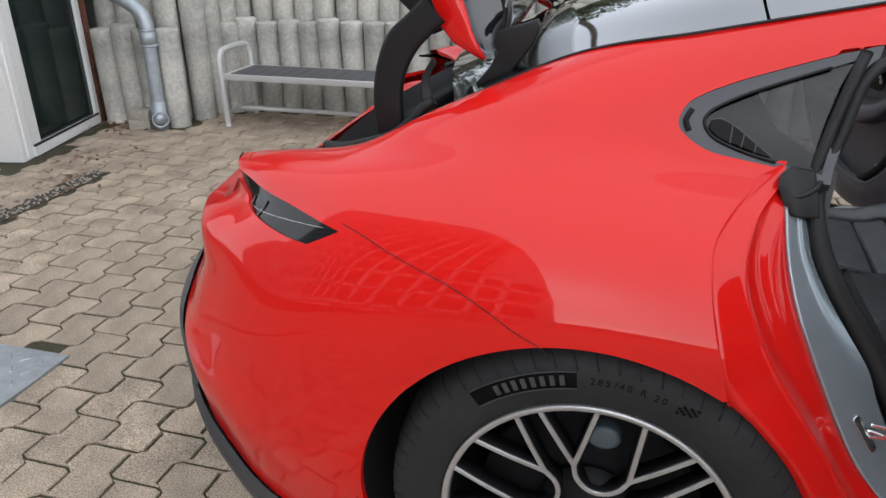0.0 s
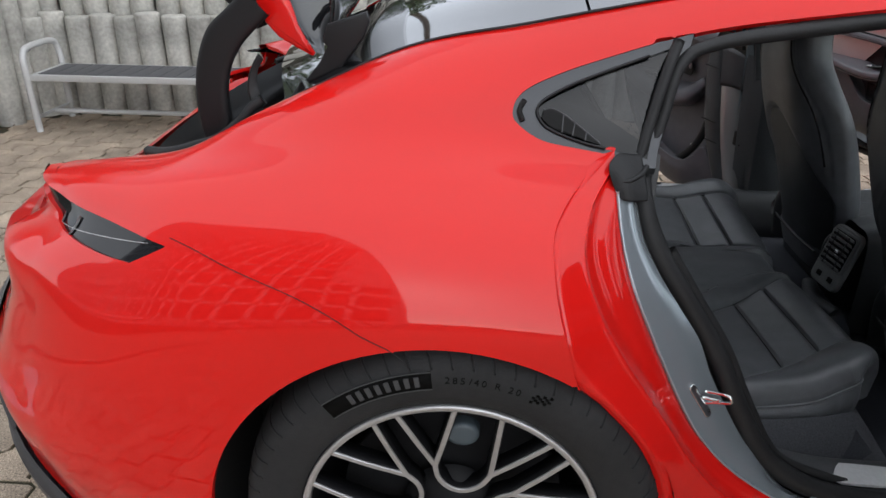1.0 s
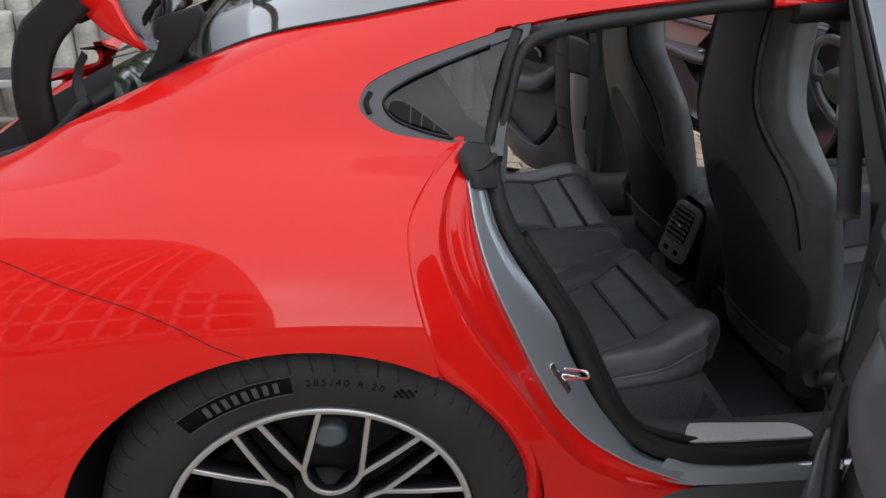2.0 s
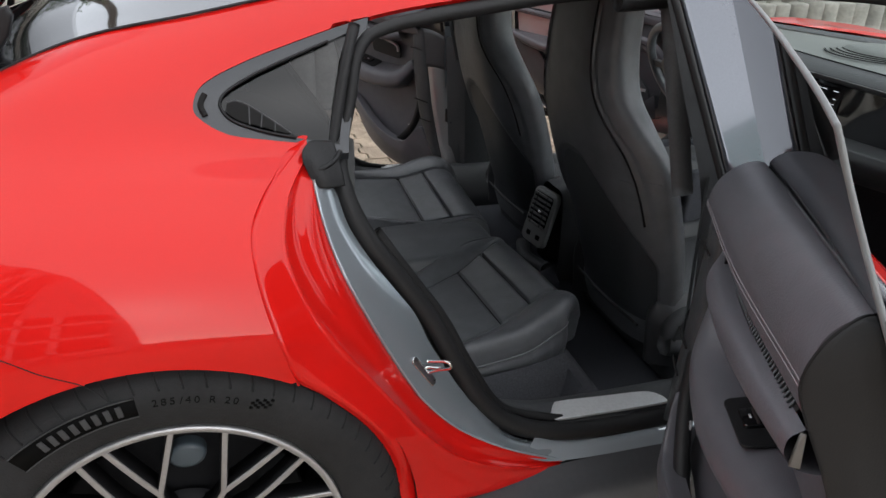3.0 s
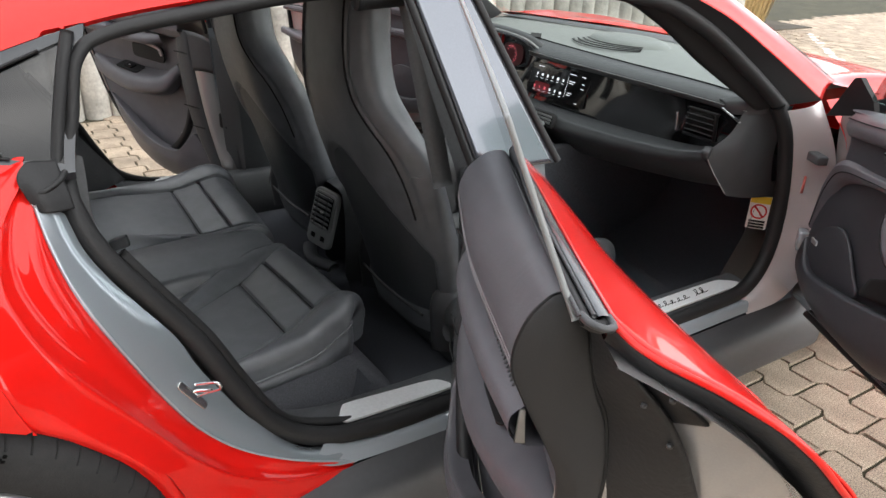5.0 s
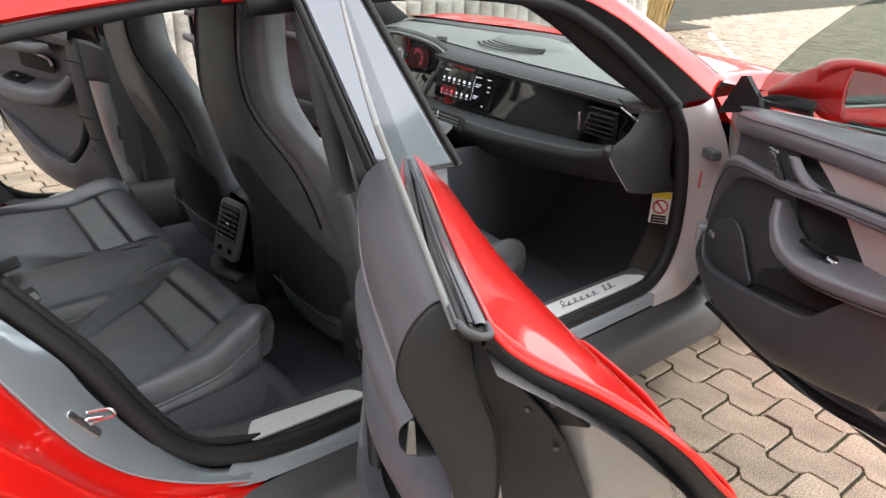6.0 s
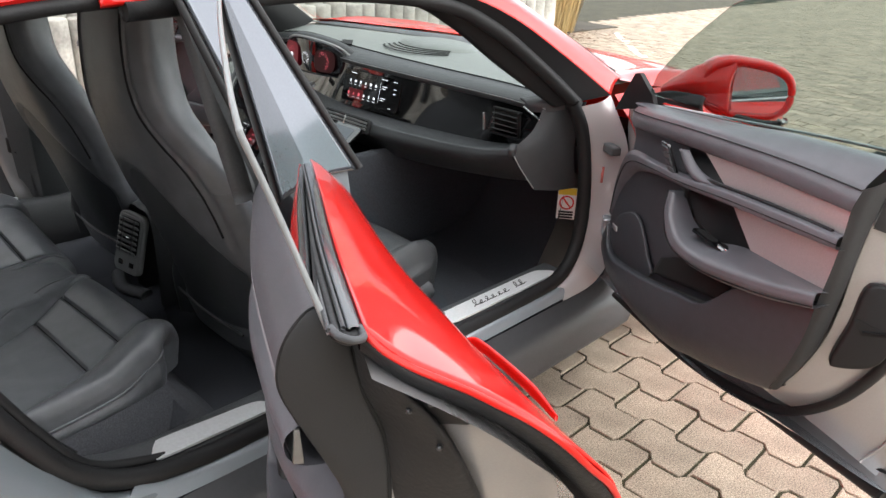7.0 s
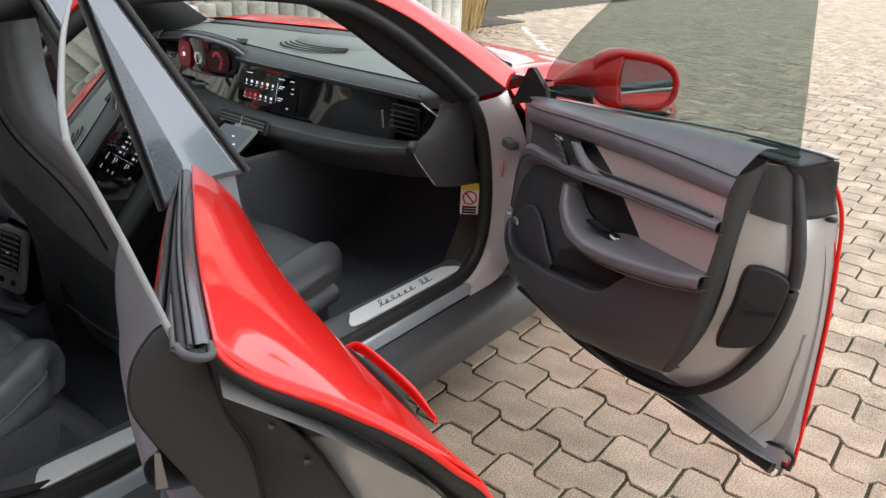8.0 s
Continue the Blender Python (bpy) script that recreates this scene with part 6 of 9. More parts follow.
    for q in (0.690, 0.775):
        i = int(np.argmin(np.abs(x - q) + 9 * ~top))
        pair("cross_seam", tube([tuple(P[j, i] + n[i] * 0.0006) for j in range(zone["in"], zone["out"] + 1, 4)], 0.0017, 5, 60), SEAM, st, "sewn seam")
    for name in ("in", "out"):
        pair("panel_seam", tube([tuple(P[zone[name], i] + (0, 0, 0.001)) for i in range(first, last, 8)], 0.0017, 5, 80), SEAM, st, "sewn seam")
    pair("wedge_piping", tube([tuple(P[zone["crest"], i] + (0, 0, 0.0)) for i in range(first + 40, last - 6, 6)], 0.0035, 6, 80), LEATHER, st, "piping along the raised inner edge")
    pair("side_piping", tube([tuple(P[zone["side"], i] + (0, -0.001, 0)) for i in range(first, last - 6, 8)], 0.003, 6, 80), LEATHER, st, "piping of the outer roll")


rear_cushion()
pair("seat_riser", loft([[(0.40, -0.70, 0.375), (0.60, -0.655, 0.362), (0.80, -0.620, 0.362), (0.850, -0.56, 0.362), (0.855, -0.35, 0.362), (0.855, -0.05, 0.362)], [(0.43, -0.72, 0.335), (0.63, -0.68, 0.32), (0.855, -0.645, 0.30), (0.905, -0.58, 0.29), (0.91, -0.35, 0.29), (0.91, -0.05, 0.29)], [(0.46, -0.75, 0.29), (0.66, -0.71, 0.26), (0.90, -0.67, 0.23), (0.96, -0.60, 0.215), (0.965, -0.35, 0.21), (0.965, -0.05, 0.21)]], 60, 14), mat("grey_carpet", (0.085, 0.088, 0.10), 0.95, grain=0.25, scale=300, bump=0.6, bump_scale=400), None, "dark grey carpet below the rear seat")
mid = padded([(0.30, 0.26), (0.30, 0.40), (0.45, 0.402), (0.70, 0.410), (0.82, 0.415), (0.862, 0.39), (0.862, 0.28)], -0.145, 0.145, (), (), 0.0, 60, 30, 0.012)
part("middle_cushion", mid, LEATHER, car, "black leather middle seat cushion")
back = padded([(0.34, 0.36), (0.27, 0.50), (0.20, 0.70), (0.15, 0.88), (0.10, 0.93), (0.04, 0.90)], -0.655, -0.15, (0.3, 0.45), (-0.55, -0.25), 0.03, 70, 40)
pair("seat_backrest", back, LEATHER, None, "black leather rear backrest")
part("middle_backrest", padded([(0.33, 0.36), (0.27, 0.50), (0.20, 0.70), (0.15, 0.88), (0.08, 0.92)], -0.15, 0.15, (), (), 0, 40, 24), LEATHER, car, "black leather middle backrest")
part("buckle_face", box(0.034, 0.026, 0.010, 0.003, m=pose(0.470, -0.135, 0.446, 22, -12, 10)), mat("silver_buckle", (0.55, 0.56, 0.58), 0.35, 0.4), car, "silver grey belt buckle")
pair("buckle", box(0.05, 0.035, 0.03, 0.006, m=pose(0.465, -0.112, 0.440, 8, -15, 10)), PLASTIC, None, "black belt buckle")


def front_seat():
    """The shell-like back of a front seat with its built-in head rest, and its cushion."""
    yc = -0.375
    lev = catmull([(0.30, 1.085, 0.19, 0.05, 0.10), (0.42, 1.048, 0.225, 0.075, 0.13), (0.55, 1.008, 0.245, 0.09, 0.15), (0.68, 0.964, 0.256, 0.098, 0.155), (0.78, 0.930, 0.260, 0.100, 0.15), (0.84, 0.912, 0.250, 0.090, 0.14), (0.90, 0.898, 0.216, 0.066, 0.13), (0.96, 0.888, 0.182, 0.046, 0.12), (1.04, 0.886, 0.165, 0.038, 0.115), (1.12, 0.892, 0.158, 0.035, 0.11), (1.19, 0.905, 0.148, 0.034, 0.10), (1.235, 0.92, 0.128, 0.03, 0.075), (1.257, 0.935, 0.085, 0.02, 0.04)], 130)
    Z, XB, HW, WR, DP = lev.T
    arch = lambda y: 0.805 - 0.19 * (np.abs(y - yc) / 0.195) ** 2.0
    piped = lambda z: np.interp(z, [0.62, 0.75, 0.84, 0.92, 1.0, 1.2], [0.86, 0.84, 0.80, 0.72, 0.68, 0.66])

    def back(i, w):
        z, aw = Z[i], np.abs(w)
        y = yc + HW[i] * w
        x = XB[i] + WR[i] * aw ** 3.6 + 0.010 * np.clip((aw - 0.93) / 0.07, 0, 1) ** 2
        k = piped(z)
        if z > 0.64:
            x = x + 0.008 * np.exp(-((aw - k - 0.025) / 0.016) ** 2) - 0.007 * np.exp(-((aw - k) / 0.022) ** 2)
        d = np.clip((arch(y) - z) / 0.02, 0, 1) * np.clip((z - 0.36) / 0.03, 0, 1)
        x = x + 0.014 * d * d * (3 - 2 * d) * np.clip((0.92 - aw) / 0.05, 0, 1)
        return np.stack([x, y, np.full_like(w, z)], 1)

    w = np.linspace(-1, 1, 90)
    P = []
    for i in range(len(Z)):
        B = back(i, w)
        f = np.linspace(1, -1, 30)
        side = np.sqrt(np.clip(1 - np.abs(f) ** 6, 0, 1))
        F = np.stack([XB[i] + WR[i] + 0.010 + (DP[i] - WR[i]) * side * (0.8 + 0.2 * np.abs(f)), yc + HW[i] * f, np.full(30, Z[i])], 1)
        P.append(np.concatenate([B, F[1:-1]]))
    P = np.array(P)
    bm = sheet(P, close_u=True)
    n = P.shape[1]
    bm.faces.new([v for v in list(bm.verts)[-n:]][::-1])
    st = pair("front_seat", bm, LEATHER, None, "black leather sports seat with built-in head rest")
    for sgn in (-1, 1):
        path = []
        for i in range(int(np.argmax(Z > 0.66)), len(Z) - 8, 5):
            q = back(i, np.array([sgn * piped(Z[i])]))[0]
            path.append((q[0] + 0.002, q[1], q[2]))
        pair("back_seam", tube(path, 0.0026, 6, 90), SEAM, st, "sewn seam")
    cs = []
    i = int(np.argmin(np.abs(Z - 0.775)))
    for k in np.linspace(0.70, 0.97, 8):
        q = back(i + int(6 * (k - 0.7)), np.array([-k]))[0]
        cs.append((q[0] - 0.0005, q[1], q[2]))
    pair("cross_seam", tube(cs, 0.0014, 5, 24), LEATHER, st, "sewn cross seam")
    rows = []
    for i in range(int(np.argmax(Z > 0.37)), int(np.argmax(Z > 0.80)), 2):
        r = back(i, np.linspace(-0.88, 0.88, 50))
        ok = arch(r[:, 1]) - Z[i] > 0.012
        lim = np.max(np.abs(r[ok, 1] - yc)) / HW[i] if ok.any() else None
        if lim:
            q = back(i, np.linspace(-lim, lim, 40))
            q[:, 0] -= 0.0025
            rows.append(q)
    pair("back_panel", sheet(np.array(rows)), BACKPANEL, st, "dark back panel with pocket")
    pair("pocket_edge", tube([(1.074, yc + 0.17, 0.372), (1.066, yc, 0.368), (1.074, yc - 0.17, 0.368)], 0.004, 6, 20), CLADDING, st, "grey pocket edge")
    cu = padded([(1.12, 0.28), (1.12, 0.43), (1.25, 0.42), (1.42, 0.422), (1.56, 0.442), (1.635, 0.450), (1.680, 0.430), (1.682, 0.37), (1.655, 0.315), (1.55, 0.27)], yc - 0.25, yc + 0.25, (0.62, 0.72), (yc - 0.16, yc + 0.16), 0.03)
    # darker dash leather than the seat back, to offset light through the windscreen
    pair("cushion", cu, DASHLOW, st, "black leather seat cushion, darkened in colour against windscreen light")
    pair("seat_base", box(0.50, 0.47, 0.17, 0.03, (1.395, yc, 0.295)), PLASTIC, st, "black seat base")
    pair("side_trim", tube([(1.10, yc - 0.255, 0.36), (1.3, yc - 0.262, 0.33), (1.50, yc - 0.262, 0.33), (1.64, yc - 0.25, 0.345)], 0.03, 8, 30), PLASTIC, st, "black seat side trim")
    knob = ring([(0.0, -0.02), (0.05, -0.02), (0.058, -0.012), (0.06, 0.0), (0.06, 0.03), (0.0, 0.03)], 40)
    pair("recliner_cover", knob, PLASTIC, st, "round black recliner cover", Matrix.Translation((1.16, yc - 0.255, 0.385)))
    pair("recliner_ring", ring([(0.045, -0.0215), (0.049, -0.0235), (0.053, -0.0215)], 40), CLADDING, st, "", Matrix.Translation((1.16, yc - 0.255, 0.385)))


front_seat()

# floor, tunnel, footwells
part("cabin_floor", box(2.2, 1.62, 0.03, 0.01, (1.35, 0, 0.195)), CARPET, car, "black carpet floor")
part("floor_underside", box(3.4, 1.55, 0.04, 0.01, (1.2, 0, 0.15)), BLACK, car, "black underbody")
tun = [[(0.84, y, z) for y, z in ((-0.17, 0.21), (-0.15, 0.28), (-0.08, 0.30), (0, 0.30), (0.08, 0.30), (0.15, 0.28), (0.17, 0.21))], [(1.05, y, z) for y, z in ((-0.17, 0.21), (-0.15, 0.29), (-0.08, 0.31), (0, 0.31), (0.08, 0.31), (0.15, 0.29), (0.17, 0.21))]]
part("floor_tunnel", loft(tun, 30, 8), CARPET, car, "carpeted floor tunnel")
part("seat_riser", loft([[(0.845, -0.70, 0.33), (0.845, 0, 0.33), (0.845, 0.70, 0.33)], [(0.80, -0.70, 0.26), (0.80, 0, 0.26), (0.80, 0.70, 0.26)], [(0.85, -0.70, 0.205), (0.85, 0, 0.205), (0.85, 0.70, 0.205)]], 20, 10), CARPET, car, "carpeted seat riser")
con = [[(1.075, y, z) for y, z in ((-0.075, 0.25), (-0.078, 0.42), (-0.066, 0.535), (0, 0.548), (0.066, 0.535), (0.078, 0.42), (0.075, 0.25))], [(1.35, y, z) for y, z in ((-0.11, 0.25), (-0.115, 0.45), (-0.10, 0.60), (0, 0.615), (0.10, 0.60), (0.115, 0.45), (0.11, 0.25))], [(1.75, y, z) for y, z in ((-0.14, 0.25), (-0.145, 0.45), (-0.12, 0.60), (0, 0.61), (0.12, 0.60), (0.145, 0.45), (0.14, 0.25))]]
console = part("centre_console", loft(con, 40, 30), DASHLOW, car, "black leather centre console")
# rear air vent in the console's end
VM = axes_to((0.15, -0.98, 0), (0.27, 0.04, 0.96), (-0.95, -0.14, 0.27), (1.048, 0.0, 0.446))
vent = part("rear_vent", prism(rounded(0.122, 0.178, 0.022, 6), 0.016, VM, 0.004), VENTGREY, console, "grey vent panel with sockets")
part("vent_frame", prism(rounded(0.108, 0.118, 0.014), 0.005, VM @ Matrix.Translation((0, 0.022, 0.014)), 0.002), VENTGREY, vent, "grey vent frame")
part("vent_hole", prism(rounded(0.096, 0.104, 0.010), 0.002, VM @ Matrix.Translation((0, 0.022, 0.0185))), BLACK, vent)
for i in range(7):
    part("vent_slat", box(0.092, 0.0085, 0.003, 0.0008, m=VM @ Matrix.Translation((0, -0.024 + 0.0153 * i, 0.0235)) @ pose(0, 0, 0, 28)), VENTGREY, vent)
for k in (-0.026, 0.026):
    part("vent_divider", box(0.004, 0.100, 0.006, 0.001, m=VM @ Matrix.Translation((k, 0.022, 0.0235))), CLADDING, vent)
part("vent_tab", box(0.016, 0.007, 0.008, 0.002, m=VM @ Matrix.Translation((0.012, 0.020, 0.027))), CHROME, vent, "bright vent tab")
for k in (-0.026, 0.026):
    part("socket", box(0.020, 0.015, 0.004, 0.002, m=VM @ Matrix.Translation((k, -0.062, 0.0165))), BLACK, vent, "black charging socket")
part("console_foot", tube([(1.03, -0.09, 0.315), (1.00, 0.0, 0.318), (1.03, 0.10, 0.32)], 0.022, 10, 24, flat=0.7), PLASTIC, console, "rounded console foot")

# side linings and sill plates
pair("inner_sill", loft([[(0.55, -0.83, 0.385), (0.66, -0.843, 0.356), (0.80, -0.847, 0.345), (1.2, -0.848, 0.345), (2.02, -0.848, 0.348)], [(0.55, -0.80, 0.395), (0.66, -0.825, 0.366), (0.80, -0.825, 0.356), (1.2, -0.825, 0.357), (2.02, -0.825, 0.360)], [(0.56, -0.74, 0.392), (0.66, -0.752, 0.364), (0.80, -0.755, 0.354), (1.2, -0.755, 0.355), (2.02, -0.755, 0.358)], [(0.62, -0.69, 0.30), (0.70, -0.70, 0.28), (0.80, -0.70, 0.265), (1.2, -0.70, 0.26), (2.02, -0.70, 0.26)], [(0.64, -0.68, 0.22), (0.70, -0.69, 0.21), (0.80, -0.69, 0.205), (1.2, -0.69, 0.205), (2.02, -0.69, 0.205)]], 60, 20), PLASTIC, None, "black plastic inner sill")
plate = smooth_outline([(0.706, -0.832), (0.85, -0.839), (0.962, -0.841), (0.978, -0.834), (0.972, -0.815), (0.945, -0.795), (0.85, -0.786), (0.750, -0.778), (0.731, -0.784), (0.715, -0.808)], 5)
pair("sill_plate", prism(plate, 0.006, pose(0, 0, 0.3585), 0.002), PLATE, None, "brushed metal sill plate", smooth=False)
plate2 = smooth_outline([(1.520, -0.839), (1.75, -0.840), (1.965, -0.836), (1.990, -0.820), (1.965, -0.795), (1.925, -0.782), (1.75, -0.782), (1.568, -0.784), (1.548, -0.790)], 5)
sp = pair("sill_plate", prism(plate2, 0.006, pose(0, 0, 0.3605), 0.002), PLATE, None, "brushed metal sill plate with dark script", smooth=False)
sc = []
for k, (w, h) in enumerate(((0.030, 0.028), (0.020, 0.015), (0.022, 0.020), (0.018, 0.015), (0.020, 0.015), (0.022, 0.016), (0.0, 0.0), (0.026, 0.026), (0.024, 0.026))):
    x0 = 1.632 + 0.0255 * k
    if w:
        sc.append(tube([(x0, -0.822, 0.3675), (x0 + 0.5 * w, -0.822 + 0.3 * h, 0.3677), (x0 + 1.0 * w, -0.822 + h, 0.3675), (x0 + 0.6 * w, -0.822 + 0.9 * h, 0.3675), (x0 + 0.45 * w, -0.822 + 0.15 * h, 0.3675), (x0 + 1.2 * w, -0.822 + 0.2 * h, 0.3677)], 0.0012, 5, 26, up=(0, 1, 0)))
pair("script_mark", join(*sc[:6]), SEAM, sp, "dark model script drawn as strokes")
pair("script_figure", join(*sc[6:]), SEAM, sp, "dark script strokes")
pair("door_step_mat", box(0.62, 0.44, 0.012, 0.005, (1.78, -0.46, 0.222)), CARPET, None, "black floor mat")
pair("mat_mark", join(box(0.09, 0.008, 0.003, 0, m=pose(1.70, -0.665, 0.230, 0, 0, 0)), cylinder(0.014, 0.006, 16, at=(1.60, -0.665, 0.23))), CLADDING, None, "grey mat mark and stud")

# B pillar: gloss outer cover with rubber on both sides, dark inner lining
bp = [[(0.985, -0.885, 0.88), (1.075, -0.8858, 0.877), (1.168, -0.885, 0.874)], [(0.9655, -0.860, 0.95), (1.051, -0.8605, 0.949), (1.130, -0.860, 0.948)], [(0.928, -0.8157, 1.08), (0.998, -0.8162, 1.08), (1.066, -0.8155, 1.08)], [(0.889, -0.7715, 1.21), (0.947, -0.7718, 1.21), (1.004, -0.770, 1.21)], [(0.871, -0.751, 1.27), (0.923, -0.751, 1.27), (0.974, -0.749, 1.27)]]
pil = pair("pillar", loft(bp, 16, 30, 0.01), PILLAR, None, "gloss black middle pillar cover, sky sheen put in its colour")
for i, off in ((0, -0.012), (2, 0.012)):
    pair("pillar_seal", tube([(r[i][0] + off, r[i][1] + 0.004, r[i][2]) for r in bp], 0.0075, 8, 40), RUBBER, pil, "black pillar seal")
lin = [[(1.03, -0.80, 0.34), (1.12, -0.79, 0.34), (1.20, -0.80, 0.34)], [(1.02, -0.80, 0.60), (1.11, -0.775, 0.60), (1.21, -0.80, 0.60)], [(0.995, -0.80, 0.82), (1.08, -0.765, 0.83), (1.18, -0.80, 0.84)], [(0.940, -0.765, 1.02), (1.01, -0.735, 1.03), (1.08, -0.765, 1.04)], [(0.885, -0.71, 1.25), (0.94, -0.69, 1.25), (0.99, -0.70, 1.25)]]
pair("pillar_lining", loft(lin, 16, 30), PLASTIC, pil, "dark pillar lining")
pair("pillar_outer", loft([[(1.00, -0.86, 0.34), (1.10, -0.87, 0.34), (1.20, -0.86, 0.34)], [(0.985, -0.86, 0.60), (1.09, -0.875, 0.60), (1.20, -0.86, 0.60)], [(0.975, -0.86, 0.90), (1.07, -0.87, 0.90), (1.16, -0.86, 0.90)]], 12, 12), SILVER, pil, "pale grey lower pillar")
pair("lining_edge", loft([[(0.975, -0.83, 0.87), (1.01, -0.795, 0.86), (1.03, -0.77, 0.85)], [(0.985, -0.83, 0.60), (1.02, -0.79, 0.60), (1.04, -0.77, 0.60)], [(1.0, -0.835, 0.36), (1.04, -0.80, 0.36), (1.05, -0.78, 0.36)]], 10, 16), PLASTIC, pil, "")
pair("belt_strap", tube([(0.93, -0.70, 1.17), (0.96, -0.72, 1.0), (1.0, -0.735, 0.8)], 0.004, 6, 20, flat=6), PLASTIC, pil, "black seat belt")
pair("coat_hook", tube([(0.905, -0.705, 1.20), (0.895, -0.685, 1.195), (0.89, -0.68, 1.18)], 0.007, 8, 12), PLASTIC, pil, "small hook")
# quarter lining behind the seats
pair("quarter_lining", loft([[(0.33, -0.70, 0.95), (0.20, -0.66, 1.02), (0.05, -0.62, 1.04)], [(0.34, -0.72, 0.80), (0.20, -0.68, 0.85), (0.05, -0.66, 0.90)], [(0.46, -0.75, 0.60), (0.30, -0.70, 0.60), (0.10, -0.68, 0.60)], [(0.60, -0.76, 0.40), (0.40, -0.70, 0.36), (0.20, -0.68, 0.36)]], 20, 24), PLASTIC, None, "dark quarter lining")

# dashboard
ys = (-0.79, -0.55, -0.20, 0.20, 0.55, 0.79)
D0 = [(2.62, y, 0.872 + 0.01 * math.cos(y)) for y in ys]
D1 = [(2.30, y, 0.905) for y in ys]
D2 = [(2.04, -0.765, 0.880), (2.03, -0.55, 0.893), (2.03, -0.20, 0.895), (2.05, 0.20, 0.897), (2.08, 0.55, 0.905), (2.05, 0.765, 0.885)]
D3 = [(1.972, -0.750, 0.866), (1.962, -0.55, 0.872), (1.960, -0.20, 0.872), (1.972, 0.20, 0.872), (2.03, 0.55, 0.885), (2.01, 0.755, 0.868)]
D4 = [(1.966, -0.747, 0.852), (1.956, -0.55, 0.858), (1.954, -0.20, 0.858), (1.966, 0.20, 0.858), (2.025, 0.55, 0.872), (2.005, 0.752, 0.855)]
D5 = [(1.976, -0.745, 0.844), (1.966, -0.55, 0.848), (1.964, -0.20, 0.848), (1.976, 0.20, 0.848), (2.035, 0.55, 0.862), (2.015, 0.75, 0.846)]
# grey-green base is raised to hold the reflected sheen of the dash top
DASH_TOP = mat("dash_leather_with_sheen", (0.20, 0.215, 0.205), 0.45, bump=0.3, bump_scale=420, grain=0.06, scale=30)
dash = part("dashboard", loft([D0, D1, D2], 80, 40), DASH_TOP, car, "grey leather dashboard top, paler for its reflected sheen")
part("dash_roll", loft([D2, between(D2, D3, 0.6, (0, 0, 0.006)), D3, D4, D5], 80, 40), DASHLOW, dash, "dark sewn roll along the dashboard edge")
part("dash_seam", tube(between(D2, D2, 0, (0, 0, 0.0015)), 0.002, 6, 80), SEAM, dash, "sewn seam along the dashboard top")
part("roll_seam", tube(between(D3, D4, 0.4, (-0.004, 0, 0.001)), 0.0012, 6, 80), VENTGREY, dash, "pale sewn line")
G0 = [(1.972, -0.740, 0.850), (1.962, -0.55, 0.854), (1.960, -0.20, 0.854), (1.972, 0.20, 0.854), (2.03, 0.55, 0.866), (2.01, 0.75, 0.852)]
G1 = [(1.948, -0.735, 0.800), (1.945, -0.55, 0.790), (1.948, -0.20, 0.785), (1.958, 0.20, 0.785), (2.01, 0.55, 0.80), (1.99, 0.74, 0.80)]
G2 = [(1.942, -0.722, 0.752), (1.938, -0.55, 0.728), (1.936, -0.20, 0.712), (1.942, 0.20, 0.712), (1.99, 0.55, 0.735), (1.98, 0.73, 0.75)]
part("display_band", loft([G0, G1, G2], 60, 30), GLOSS, dash, "gloss black display band")
L0 = [(1.945, -0.725, 0.754), (1.940, -0.55, 0.728), (1.938, -0.20, 0.711), (1.944, 0.20, 0.711), (1.99, 0.55, 0.737), (1.98, 0.735, 0.752)]
L1 = [(1.874, -0.715, 0.744), (1.868, -0.55, 0.714), (1.855, -0.20, 0.696), (1.855, 0.20, 0.696), (1.89, 0.55, 0.718), (1.895, 0.72, 0.738)]
L2 = [(1.886, -0.718, 0.712), (1.872, -0.55, 0.678), (1.850, -0.20, 0.655), (1.850, 0.20, 0.655), (1.885, 0.55, 0.682), (1.905, 0.72, 0.705)]
L3 = [(2.01, -0.735, 0.630), (1.99, -0.55, 0.60), (1.96, -0.20, 0.575), (1.96, 0.20, 0.575), (1.99, 0.55, 0.60), (2.02, 0.74, 0.63)]
L4 = [(2.18, -0.735, 0.60), (2.2, -0.55, 0.57), (2.2, -0.20, 0.55), (2.2, 0.20, 0.55), (2.2, 0.55, 0.57), (2.18, 0.74, 0.60)]
part("lower_dash", loft([L0, between(L0, L1, 0.7, (0, 0, 0.004)), L1, L2, L3, L4], 60, 48), DASHLOW, dash, "black leather lower dashboard")
pair("dash_end", loft([[(1.962, -0.745, 0.862), (1.935, -0.735, 0.80), (1.876, -0.718, 0.744), (1.90, -0.733, 0.69), (1.945, -0.755, 0.622)], [(2.02, -0.765, 0.87), (1.98, -0.765, 0.80), (1.965, -0.765, 0.74), (1.985, -0.77, 0.69), (2.02, -0.775, 0.61)], [(2.12, -0.785, 0.87), (2.09, -0.785, 0.80), (2.08, -0.785, 0.74), (2.09, -0.785, 0.68), (2.12, -0.785, 0.60)]], 30, 16), DASHLOW, dash, "black dashboard end")
pair("dash_clip", box(0.034, 0.022, 0.026, 0.007, m=pose(1.874, -0.716, 0.748, 0, -20, 20)), CLADDING, dash, "grey trim clip")
pair("end_seam", tube([(1.872, -0.722, 0.735), (1.895, -0.737, 0.69), (1.935, -0.757, 0.63)], 0.002, 6, 20), VENTGREY, dash, "pale joint of the dashboard end")
